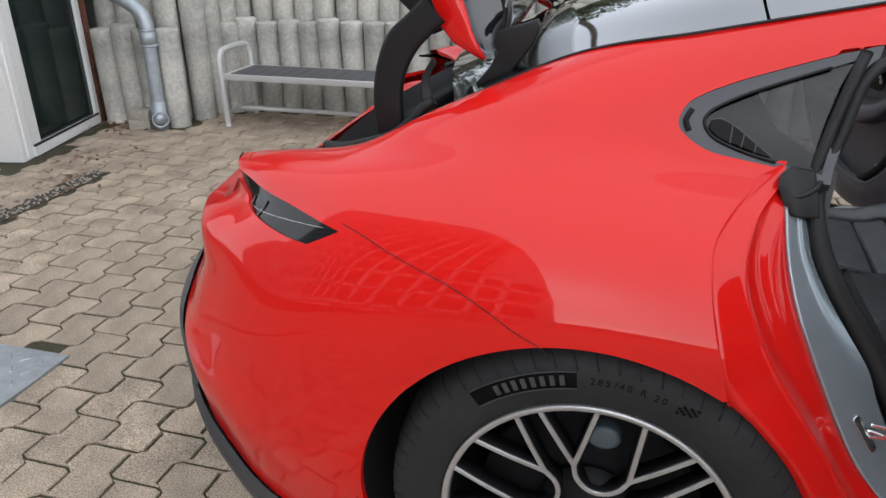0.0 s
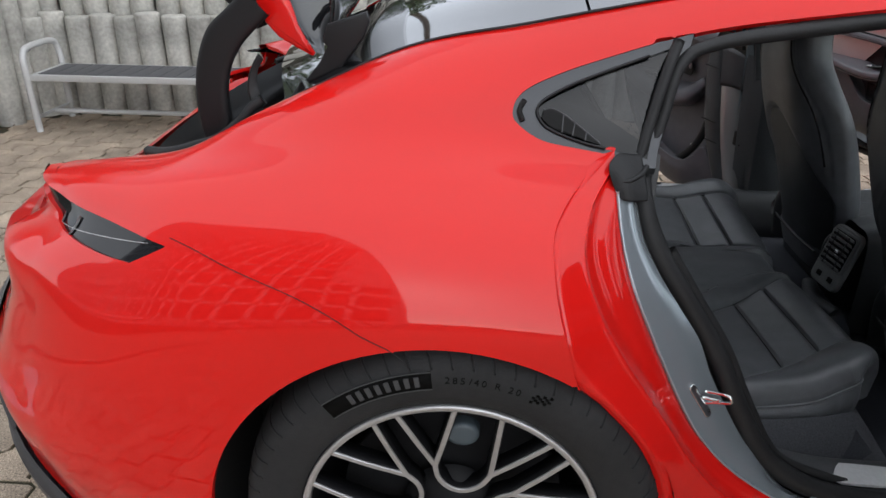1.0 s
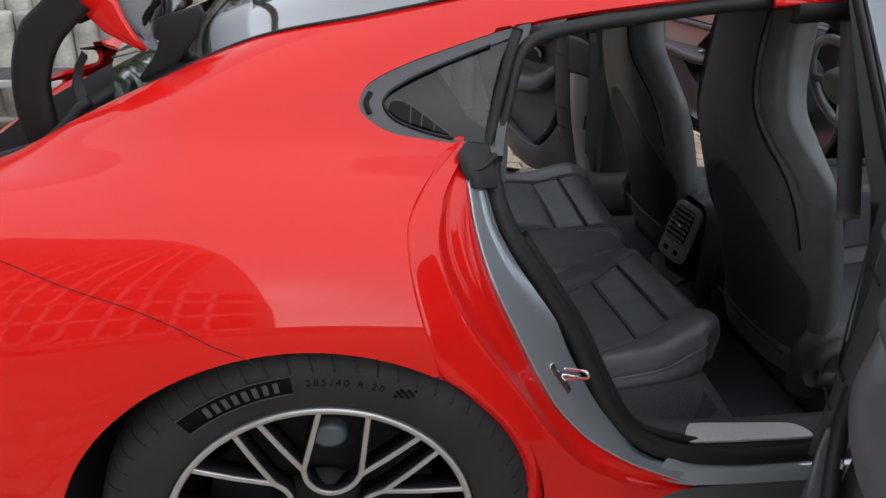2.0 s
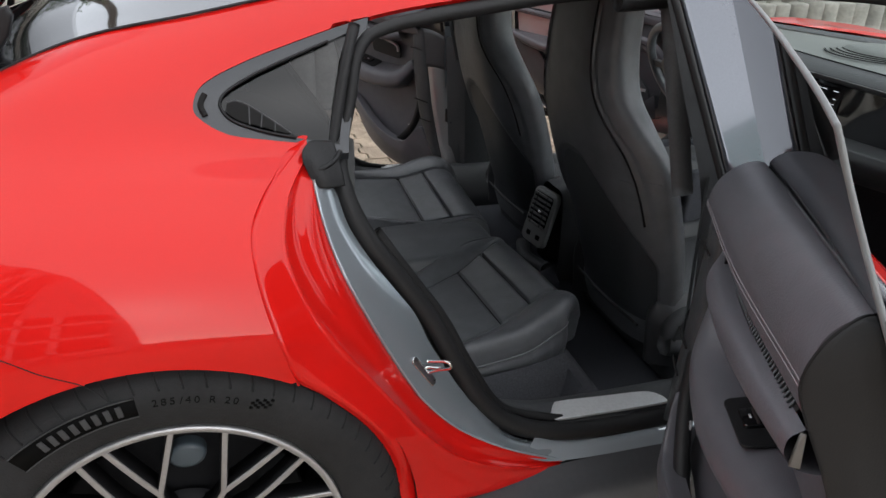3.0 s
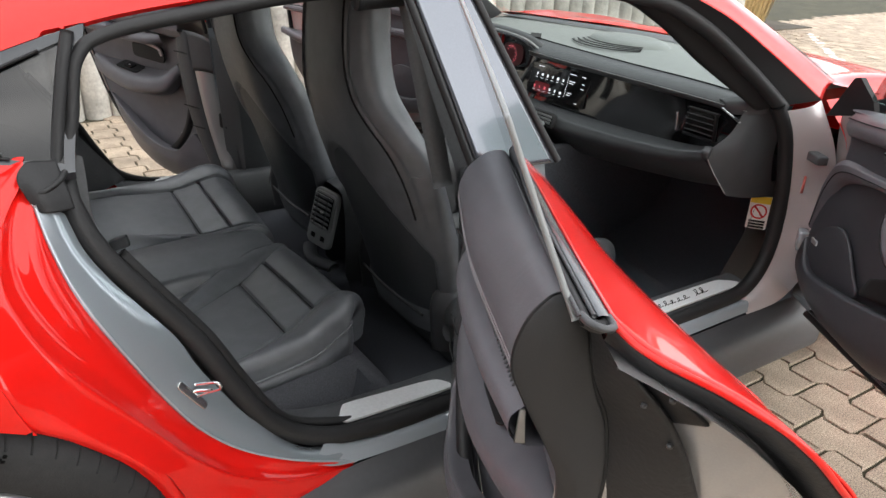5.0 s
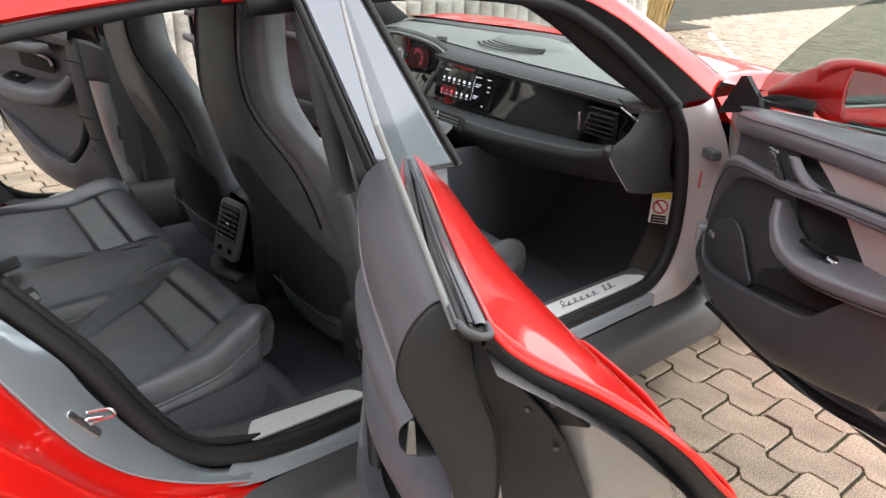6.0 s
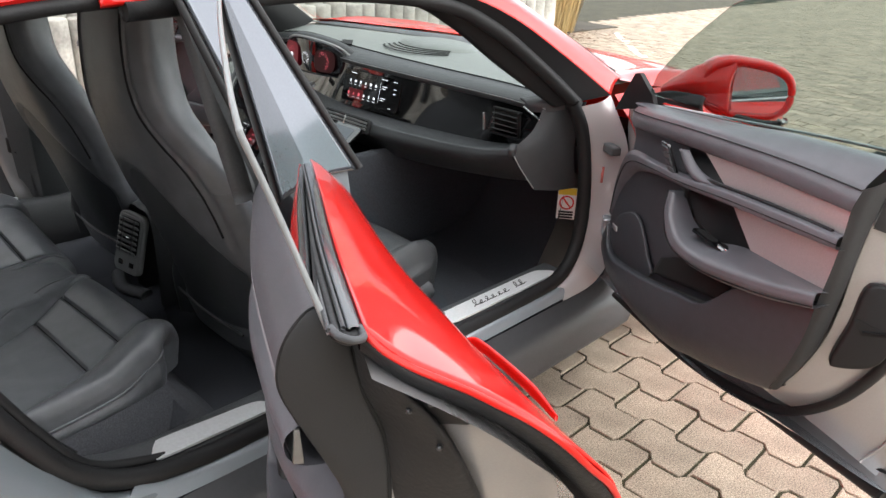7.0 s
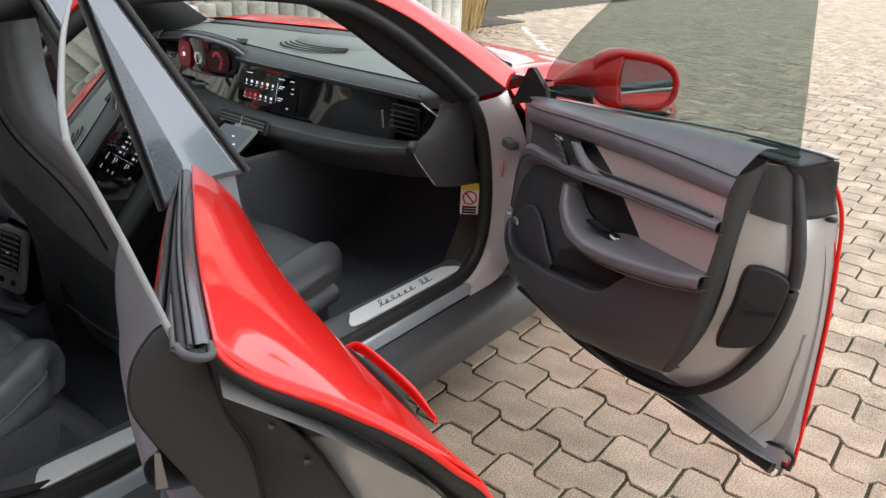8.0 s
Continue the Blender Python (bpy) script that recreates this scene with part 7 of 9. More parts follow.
pair("dash_corner", loft([[(1.955, -0.665, 0.874), (1.985, -0.70, 0.886), (2.03, -0.745, 0.892)], [(1.948, -0.690, 0.868), (1.972, -0.735, 0.876), (2.02, -0.775, 0.884)], [(1.955, -0.695, 0.846), (1.975, -0.745, 0.850), (2.02, -0.78, 0.858)]], 16, 14, 0.006), CLADDING, dash, "dark grey corner trim")
# centre screen with icons
SM = axes_to((0.02, -1, 0), (0.24, 0, 0.97), (-0.97, -0.02, 0.24), (1.946, 0.0, 0.784))
screen = part("centre_screen", prism(rounded(0.30, 0.112, 0.01), 0.004, SM, 0.001), GLOSS, dash, "lit centre screen with white icons", smooth=False)
ICON = glow("white_screen_icons", (0.9, 0.93, 1.0), 0.30)
ICONR = glow("red_screen_icons", (0.9, 0.15, 0.2), 0.24)
part("red_field", prism(rounded(0.080, 0.036, 0.006), 0.0004, SM @ Matrix.Translation((-0.075, -0.026, 0.0042))), glow("dim_red_field", (0.5, 0.02, 0.04), 0.035), screen, "dim red lit field", smooth=False)
for r in range(2):
    for c in range(6):
        wide_icon = 0.0060 + 0.0022 * ((c * 2 + r) % 3)
        part("icon", prism(rounded(wide_icon, 0.0105 - 0.002 * (c % 2), 0.0022), 0.0005, SM @ Matrix.Translation((-0.112 + 0.0275 * c, 0.018 - 0.044 * r, 0.0046))), ICON if not (r == 1 and c < 3) else ICONR, screen, "glowing screen icon", smooth=False)
        part("icon_caption", prism(rounded(0.013, 0.0016, 0.0005), 0.0005, SM @ Matrix.Translation((-0.112 + 0.0275 * c, 0.006 - 0.044 * r, 0.0046))), ICON, screen, "glowing caption bar", smooth=False)
for k, (x, y, w) in enumerate(((-0.10, 0.046, 0.030), (0.055, 0.046, 0.012), (0.072, 0.046, 0.018), (0.118, 0.046, 0.020), (0.070, 0.022, 0.028), (0.066, 0.015, 0.020), (0.070, -0.018, 0.024), (0.066, -0.025, 0.018), (0.124, 0.022, 0.012), (0.124, 0.006, 0.014), (0.110, -0.046, 0.012))):
    part("text_bar", prism(rounded(w, 0.0024, 0.0008), 0.0005, SM @ Matrix.Translation((x, y, 0.0046))), ICON, screen, "glowing text bar", smooth=False)
part("screen_rule", prism(rounded(0.0009, 0.070, 0.0002), 0.0005, SM @ Matrix.Translation((0.048, 0, 0.0046))), ICON, screen, "", smooth=False)
# passenger side vent and bright pins
vent_box = part("side_vent", join(box(0.012, 0.105, 0.006, 0.002, m=pose(1.940, -0.632, 0.838, 0, 0, 0)), box(0.012, 0.105, 0.006, 0.002, m=pose(1.932, -0.632, 0.764, 0, 0, 0)), box(0.012, 0.006, 0.08, 0.002, m=pose(1.936, -0.683, 0.801, 0, -6, 0))), BLACKPL, dash, "black side vent frame")
part("vent_throat", box(0.004, 0.096, 0.068, 0, m=pose(1.942, -0.632, 0.801, 0, -6, 0)), BLACK, vent_box)
for k in range(4):
    part("vent_slat", box(0.012, 0.092, 0.003, 0.001, m=pose(1.930, -0.632, 0.778 + 0.0155 * k, 0, 18, 0)), CLADDING, vent_box)
part("vent_pin", box(0.007, 0.007, 0.056, 0.002, m=pose(1.930, -0.552, 0.791, 0, -6, 0)), CHROME, dash, "bright vent pin")
part("vent_pin", box(0.006, 0.075, 0.006, 0.002, m=pose(1.936, -0.725, 0.848, 18, 0, -8)), CHROME, dash, "bright vent pin")
# centre vents and lower touch panel
CV = axes_to((0, -1, 0), (0.35, 0, 0.94), (-0.94, 0, 0.35), (1.842, 0.0, 0.690))
cvent = part("centre_vent", prism(rounded(0.25, 0.052, 0.012), 0.012, CV, 0.003), CLADDING, dash, "grey framed centre vents")
part("vent_throat", prism(rounded(0.234, 0.038, 0.008), 0.001, CV @ Matrix.Translation((0, 0, 0.0122))), BLACK, cvent, "", smooth=False)
for k in range(3):
    part("vent_slat", box(0.228, 0.0075, 0.002, 0.0006, m=CV @ Matrix.Translation((0, -0.011 + 0.011 * k, 0.015)) @ pose(0, 0, 0, 25)), VENTGREY, cvent)
part("vent_bar", box(0.006, 0.040, 0.006, 0.001, m=CV @ Matrix.Translation((0, 0, 0.017))), CHROME, cvent, "bright vent divider")
LS = axes_to((0, -1, 0), (0.83, 0, 0.56), (-0.56, 0, 0.83), (1.735, 0.0, 0.612))
lower = part("lower_screen", prism(rounded(0.20, 0.235, 0.02), 0.012, LS, 0.003), GLOSS, dash, "dark lower touch panel", smooth=False)
part("lower_screen_glow", prism(rounded(0.15, 0.11, 0.01), 0.001, LS @ Matrix.Translation((0, 0.045, 0.0122))), glow("dim_panel_glow", (0.55, 0.65, 0.75), 0.05), lower, "dimly lit panel", smooth=False)
for k in range(4):
    part("panel_icon", prism(rounded(0.012, 0.006, 0.002), 0.0005, LS @ Matrix.Translation((-0.05 + 0.033 * k, 0.06 - 0.03 * (k % 2), 0.0136))), ICON, lower, "", smooth=False)
# loudspeaker mound on the dash top, with curved slots before it
mound = []
for r, h in ((0.0, 0.026), (0.05, 0.025), (0.085, 0.020), (0.105, 0.011), (0.115, -0.004)):
    mound.append([(2.30 + 1.0 * r * math.cos(a), 0.03 + 1.6 * r * math.sin(a), 0.903 + h) for a in np.linspace(0, 2 * math.pi, 48, endpoint=False)])
part("dash_speaker", sheet(np.array(mound), close_u=True), DASH_TOP, dash, "oval loudspeaker mound")
for k in range(4):
    part("speaker_slot", tube([(2.30 - (0.20 - 0.024 * k) * math.cos(a), 0.03 + (0.21 - 0.012 * k) * math.sin(a), 0.9055 + 0.002 * k) for a in np.linspace(-0.95, 0.75, 10)], 0.0045, 6, 30, flat=0.4), SEAM, dash, "dark loudspeaker slot")
part("demister_slot", prism([(0.0, 0.0), (0.10, -0.02), (0.12, 0.02), (0.02, 0.03)], 0.003, pose(2.05, 0.24, 0.901, 0, 0, 60)), SEAM, dash, "dark demister slot", smooth=False)
# instrument cluster: a curved free-standing screen
cl = []
for q in np.linspace(-1, 1, 30):
    cl.append([(1.930 + 0.05 * q * q, 0.362 + 0.195 * q, 0.790 + (v * (0.128 - 0.028 * q * q - 0.02 * q ** 6))) for v in np.linspace(0, 1, 8)])
cluster = part("instrument_screen", loft([c for c in cl[::5]] + [cl[-1]], 16, 40, 0.02), GLOSS, dash, "curved dark instrument screen")
for yy, rad, tint in ((0.462, 0.027, ICONR), (0.362, 0.020, ICON), (0.265, 0.030, ICONR)):
    xx = 1.922 + 0.05 * ((yy - 0.362) / 0.195) ** 2
    turn = pose(0, 0, 0, 0, 8, -90)
    part("dial", ring([(rad, 0), (rad + 0.0006, -0.0006), (rad + 0.0012, 0)], 40), tint, cluster, "glowing dial").matrix_local = Matrix.Translation((xx, yy, 0.848)) @ turn
    for k in range(9):
        a = radians(-40 + 32 * k)
        part("dial_mark", box(0.0015, 0.001, 0.006, 0, m=Matrix.Translation((xx - 0.001, yy, 0.848)) @ turn @ pose(0.8 * rad * math.cos(a), 0, 0.8 * rad * math.sin(a), 0, 90 - math.degrees(a), 0)), tint, cluster, "")
part("dial_core", cylinder(0.008, 0.001, 24, m=axes_to((0, 1, 0), (0, 0, 1), (1, 0, 0), (1.930, 0.462, 0.848))), ICON, cluster, "white lit dial core")
part("dial_glow", prism(rounded(0.115, 0.092, 0.03), 0.001, axes_to((-0.22, -1, 0), (0.1, 0, 1), (-1, 0.22, 0.1), (1.938, 0.470, 0.848))), glow("red_dial_glow", (0.55, 0.02, 0.05), 0.05), cluster, "red lit dial field", smooth=False)
part("dial_glow", prism(rounded(0.100, 0.080, 0.03), 0.001, axes_to((0.22, -1, 0), (0.1, 0, 1), (-1, -0.22, 0.1), (1.938, 0.262, 0.846))), glow("dim_red_dial_glow", (0.25, 0.02, 0.03), 0.02), cluster, "dim red dial field", smooth=False)
part("cluster_rim", tube([(1.935 + 0.05 * q * q, 0.362 + 0.20 * q, 0.790 + 0.131 - 0.028 * q * q - 0.02 * q ** 6) for q in np.linspace(-1, 1, 12)], 0.005, 8, 50), VENTGREY, cluster, "grey screen rim")
part("cluster_hood", tube([(1.96 + 0.05 * q * q, 0.362 + 0.205 * q, 0.790 + 0.125 - 0.028 * q * q - 0.03 * q ** 6) for q in np.linspace(-1, 1, 12)], 0.020, 8, 50), DASHLOW, cluster, "dark hood behind the screen")
# steering wheel
SWM = axes_to((0, 1, 0), (-0.42, 0, 0.91), (-0.91, 0, -0.42), (1.73, 0.385, 0.80))
tor = tube([(0.178 * math.cos(a), 0.172 * math.sin(a), 0) for a in np.linspace(0, 2 * math.pi, 48, endpoint=False)], 0.016, 10, closed=True)
bmesh.ops.transform(tor, matrix=SWM, verts=tor.verts)
wheel_s = part("steering_wheel", tor, LEATHER, dash, "black leather steering wheel")
part("wheel_hub", prism(rounded(0.15, 0.12, 0.05), 0.05, SWM @ Matrix.Translation((0, 0, -0.02)), 0.012), PLASTIC, wheel_s)
for a in (0, 180, 250, 290):
    part("wheel_spoke", box(0.10, 0.028, 0.014, 0.004, m=SWM @ pose(0, 0, 0, 0, 0, a) @ Matrix.Translation((0.12, 0, 0))), ALU if a in (250, 290) else PLASTIC, wheel_s)
part("column_stalk", tube([(1.84, 0.28, 0.775), (1.82, 0.20, 0.785), (1.82, 0.17, 0.79)], 0.010, 8, 16), PLASTIC, dash, "black column stalk")
part("column_stalk", tube([(1.84, 0.47, 0.775), (1.82, 0.55, 0.785), (1.82, 0.58, 0.79)], 0.010, 8, 16), PLASTIC, dash, "black column stalk")
# front footwells
pair("footwell", loft([[(1.95, -0.72, 0.225), (2.0, -0.45, 0.225), (2.0, -0.15, 0.225)], [(2.25, -0.72, 0.28), (2.3, -0.45, 0.28), (2.3, -0.15, 0.28)], [(2.42, -0.72, 0.45), (2.46, -0.45, 0.45), (2.46, -0.15, 0.45)], [(2.42, -0.72, 0.62), (2.46, -0.45, 0.62), (2.46, -0.15, 0.62)]], 16, 20), CARPET, None, "black carpeted footwell")
pair("kick_panel", loft([[(1.98, -0.765, 0.36), (2.08, -0.755, 0.50), (2.10, -0.76, 0.64)], [(2.15, -0.73, 0.26), (2.22, -0.72, 0.46), (2.22, -0.735, 0.62)], [(2.45, -0.72, 0.26), (2.45, -0.71, 0.46), (2.45, -0.72, 0.62)]], 16, 16), PLASTIC, None, "black side kick panel")
pair("tunnel_side", box(1.1, 0.03, 0.40, 0.012, (2.0, -0.15, 0.42)), CARPET, None, "dark console flank")
STK = axes_to((0.62, -0.78, 0), (0, 0, 1), (-0.78, -0.62, 0), (2.105, -0.765, 0.545))
sticker = part("warning_sticker", prism(rounded(0.058, 0.105, 0.003), 0.001, STK), mat("white_sticker", (0.75, 0.75, 0.73), 0.5), car, "white warning sticker with yellow head and red ring", smooth=False)
part("sticker_head", prism(rounded(0.056, 0.022, 0.002), 0.001, STK @ Matrix.Translation((0, 0.040, 0.0012))), mat("yellow_print", (0.75, 0.60, 0.03), 0.5), sticker, "yellow sticker head", smooth=False)
rg = tube([(0.021 * math.cos(a), 0.021 * math.sin(a), 0.0022) for a in np.linspace(0, 2 * math.pi, 24, endpoint=False)], 0.0025, 6, closed=True)
rg = join(rg, box(0.005, 0.042, 0.003, 0, m=pose(0, 0, 0.0022, 0, 0, 40)))
bmesh.ops.transform(rg, matrix=STK @ Matrix.Translation((0, 0.003, 0)), verts=rg.verts)
part("sticker_ring", rg, mat("red_print", (0.65, 0.03, 0.03), 0.5), sticker, "red prohibition ring")
for k in range(3):
    part("sticker_bar", box(0.045, 0.006, 0.002, 0, m=STK @ Matrix.Translation((0, -0.028 - 0.009 * k, 0.0018))), SEAM, sticker, "dark print bar")

# ---- roof, screens, bonnet, boot ----
# red roof rail and front pillar
ro = [(0.78, -0.705, 1.188), (1.2, -0.715, 1.215), (1.55, -0.745, 1.190), (1.75, -0.772, 1.130), (1.96, -0.80, 1.018), (2.16, -0.838, 0.893)]
rm = [(0.79, -0.665, 1.235), (1.2, -0.665, 1.262), (1.55, -0.70, 1.235), (1.78, -0.735, 1.165), (2.0, -0.775, 1.045), (2.20, -0.82, 0.915)]
ri = [(0.80, -0.62, 1.265), (1.2, -0.61, 1.292), (1.55, -0.645, 1.262), (1.80, -0.69, 1.185), (2.04, -0.745, 1.06), (2.26, -0.80, 0.930)]
pair("roof_rail", loft([ro, rm, ri], 70, 14, 0.01), RED, None, "glossy red roof rail and front pillar")
rl = [(0.80, -0.69, 1.182), (1.2, -0.69, 1.20), (1.52, -0.715, 1.172), (1.70, -0.735, 1.108), (1.88, -0.76, 0.995), (2.02, -0.80, 0.88)]
rl2 = [(0.80, -0.64, 1.19), (1.2, -0.64, 1.20), (1.48, -0.66, 1.165), (1.63, -0.68, 1.10), (1.80, -0.70, 0.99), (1.98, -0.76, 0.87)]
pair("frame_seal", tube([(a[0] + 0.02, a[1] - 0.004, a[2] - 0.006) for a in rl], 0.020, 10, 80), RUBBER, None, "black door frame seal")
pair("pillar_trim", loft([ro, rl, rl2, [(x + 0.06, y + 0.03, z + 0.06) for x, y, z in rl2]], 70, 20), BLACKPL, None, "black front pillar lining")
pair("pillar_inner", loft([rl2, between(rl2, ri, 0.5, (0.01, 0.035, -0.012)), between(ri, ri, 0, (0.0, 0.018, -0.016)), between(ri, ri, 0, (0.01, 0.002, -0.006))], 60, 14), BLACKPL, None, "dark inner pillar lining")
pair("front_jamb_seal", tube([(2.02, -0.80, 0.885), (2.065, -0.815, 0.80), (2.09, -0.825, 0.68), (2.10, -0.83, 0.56), (2.085, -0.835, 0.45), (2.03, -0.842, 0.375), (1.93, -0.85, 0.345), (1.7, -0.852, 0.335), (1.3, -0.852, 0.335), (1.2, -0.852, 0.34)], 0.021, 10, 100), RUBBER, None, "thick black rubber front door seal")
pair("front_jamb", loft([[(2.16, -0.838, 0.893), (2.19, -0.90, 0.75), (2.20, -0.92, 0.60), (2.19, -0.92, 0.45), (2.10, -0.91, 0.33), (1.95, -0.90, 0.305)], [(2.10, -0.84, 0.88), (2.14, -0.868, 0.75), (2.15, -0.875, 0.60), (2.14, -0.88, 0.46), (2.06, -0.88, 0.36), (1.95, -0.88, 0.325)], [(2.03, -0.815, 0.87), (2.08, -0.835, 0.75), (2.10, -0.84, 0.60), (2.09, -0.845, 0.46), (2.03, -0.85, 0.365), (1.93, -0.858, 0.335)]], 50, 12), JAMBW, None, "pale grey front door jamb")
pair("door_check", box(0.07, 0.03, 0.025, 0.006, m=pose(2.125, -0.885, 0.747, 0, 0, 60)), PLASTIC, None, "black door check strap")
pair("jamb_label", box(0.002, 0.007, 0.05, 0, m=pose(2.118, -0.872, 0.665, 0, 0, 40)), mat("red_print_strip", (0.5, 0.12, 0.1), 0.6), None, "small red print on the jamb")
pair("jamb_hinge", box(0.06, 0.03, 0.06, 0.008, m=pose(2.15, -0.89, 0.50, 0, 0, 40)), SILVER, None, "grey door hinge")

# roof glass, windscreen, rear screen
part("roof_panel", loft([[(0.78, y, 1.265 + 0.06 * (1 - (y / 0.62) ** 2)) for y in (-0.62, -0.3, 0, 0.3, 0.62)], [(1.2, y, 1.29 + 0.065 * (1 - (y / 0.61) ** 2)) for y in (-0.61, -0.3, 0, 0.3, 0.61)], [(1.55, y * 1.0, 1.262 + 0.07 * (1 - (y / 0.645) ** 2)) for y in (-0.645, -0.3, 0, 0.3, 0.645)]], 30, 20, 0.02), GLOSS, car, "gloss black roof panel")
part("windscreen", loft([[(1.55 - 0.05 * (1 - (y / 0.645) ** 2), y, 1.262 + 0.07 * (1 - (y / 0.645) ** 2)) for y in (-0.645, -0.3, 0, 0.3, 0.645)], [(2.04 + 0.10 * (1 - (y / 0.745) ** 2), y, 1.06 + 0.07 * (1 - (y / 0.745) ** 2)) for y in (-0.745, -0.35, 0, 0.35, 0.745)], [(2.30 + 0.32 * (1 - (y / 0.80) ** 2), y, 0.915 + 0.01 * (1 - (y / 0.8) ** 2)) for y in (-0.80, -0.4, 0, 0.4, 0.80)]], 30, 24), WINDSCREEN, car, "clear windscreen")
part("rear_screen", loft([[(-0.36 - 0.10 * (1 - (y / 0.575) ** 2), y, 1.0 + 0.03 * (1 - (y / 0.575) ** 2)) for y in (-0.575, -0.3, 0, 0.3, 0.575)], [(-0.12 - 0.06 * (1 - (y / 0.565) ** 2), y, 1.105 + 0.045 * (1 - (y / 0.565) ** 2)) for y in (-0.565, -0.3, 0, 0.3, 0.565)], [(0.10, y, 1.15 + 0.075 * (1 - (y / 0.56) ** 2)) for y in (-0.56, -0.3, 0, 0.3, 0.56)], [(0.20, y, 1.172 + 0.075 * (1 - (y / 0.565) ** 2)) for y in (-0.565, -0.3, 0, 0.3, 0.565)]], 30, 30), GLOSS, car, "dark rear window mirroring the sky")
part("roof_rear", loft([[(0.205, y, 1.174 + 0.075 * (1 - (y / 0.565) ** 2)) for y in (-0.565, -0.3, 0, 0.3, 0.565)], [(0.5, y, 1.232 + 0.07 * (1 - (y / 0.59) ** 2)) for y in (-0.59, -0.3, 0, 0.3, 0.59)], [(0.785, y, 1.266 + 0.06 * (1 - (y / 0.62) ** 2)) for y in (-0.62, -0.3, 0, 0.3, 0.62)]], 30, 20), GLOSS, car, "gloss black glass roof")
pair("screen_edge", tube([(-0.36, -0.583, 1.0), (-0.12, -0.572, 1.105), (0.10, -0.567, 1.150), (0.32, -0.575, 1.195), (0.52, -0.595, 1.235), (0.8, -0.625, 1.265)], 0.0028, 6, 60), RUBBER, None, "black glass edge strip")
part("headliner", loft([[(0.0, y, 1.08) for y in (-0.55, 0, 0.55)], [(0.6, y, 1.21) for y in (-0.62, 0, 0.62)], [(1.2, y, 1.25) for y in (-0.66, 0, 0.66)], [(1.52, y, 1.22) for y in (-0.66, 0, 0.66)]], 16, 20), mat("dark_headliner", (0.03, 0.03, 0.032), 0.9, grain=0.1, scale=200), car, "dark fabric headliner")
part("rear_shelf", loft([[(0.12, y, 0.90) for y in (-0.64, 0, 0.64)], [(-0.2, y, 0.95) for y in (-0.62, 0, 0.62)], [(-0.45, y, 0.92) for y in (-0.58, 0, 0.58)]], 12, 12), CARPET, car, "black parcel shelf")

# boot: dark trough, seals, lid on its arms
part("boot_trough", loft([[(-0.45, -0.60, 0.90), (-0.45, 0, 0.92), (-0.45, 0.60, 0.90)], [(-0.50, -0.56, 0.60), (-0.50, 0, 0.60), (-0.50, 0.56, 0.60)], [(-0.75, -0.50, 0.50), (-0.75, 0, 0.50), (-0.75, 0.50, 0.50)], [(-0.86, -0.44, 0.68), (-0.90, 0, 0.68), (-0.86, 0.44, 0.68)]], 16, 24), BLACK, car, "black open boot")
pair("boot_seal", tube([(-0.406, -0.56, 0.996), (-0.428, -0.565, 0.980), (-0.447, -0.57, 0.958), (-0.492, -0.575, 0.922), (-0.544, -0.575, 0.903), (-0.607, -0.565, 0.885), (-0.68, -0.50, 0.865)], 0.011, 8, 40), RUBBER, None, "black boot seal")
ch_a, ch_b = [(x + 0.006, y + 0.012, z + 0.004) for x, y, z in row_9[5:]], [(x + 0.010, y + 0.016, z) for x, y, z in row_10[5:]]
pair("boot_channel", loft([ch_a, between(ch_a, ch_b, 0.5, (0, 0.004, 0.004)), ch_b, [(x + 0.02, y * 0.96, 0.58) for x, y, z in ch_b]], 40, 20), BLACKPL, None, "black boot opening channel")
pair("boot_gutter", loft([[(-0.414, -0.535, 1.074), (-0.434, -0.535, 1.044), (-0.441, -0.54, 1.009), (-0.436, -0.545, 0.975), (-0.45, -0.555, 0.94), (-0.49, -0.565, 0.90)], [(-0.408, -0.53, 1.066), (-0.420, -0.53, 1.045), (-0.423, -0.53, 1.020), (-0.415, -0.535, 0.985), (-0.42, -0.54, 0.95), (-0.47, -0.55, 0.90)]], 40, 5, 0.012), RUBBER, None, "black folded boot rubber")
arm_o = [(-0.43, -0.535, 1.195), (-0.471, -0.535, 1.158), (-0.506, -0.535, 1.127), (-0.528, -0.535, 1.087), (-0.543, -0.535, 1.034), (-0.548, -0.535, 0.98), (-0.545, -0.535, 0.937), (-0.535, -0.535, 0.88)]
arm_i = [(-0.39, -0.535, 1.15), (-0.425, -0.535, 1.118), (-0.450, -0.535, 1.092), (-0.471, -0.535, 1.057), (-0.484, -0.535, 1.019), (-0.487, -0.535, 0.984), (-0.486, -0.535, 0.945), (-0.485, -0.535, 0.88)]
pair("lid_arm", loft([between(arm_o, arm_o, 0, (0.004, 0.03, 0)), arm_o, between(arm_o, arm_i, 0.5, (0, -0.004, 0)), arm_i, between(arm_i, arm_i, 0, (-0.004, 0.03, 0))], 60, 20), BLACKPL, None, "broad black gooseneck lid arm")
lid = part("boot_lid", loft([[(-0.60, y, 1.52) for y in (-0.46, -0.3, 0, 0.3, 0.46)], [(-0.49, y, 1.33) for y in (-0.455, -0.3, 0, 0.3, 0.455)], [(-0.41, y, 1.185) for y in (-0.45, -0.3, 0, 0.3, 0.45)], [(-0.375, y, 1.12) for y in (-0.44, -0.3, 0, 0.3, 0.44)]], 30, 24, 0.02), BLACKPL, car, "raised boot lid, black inside")
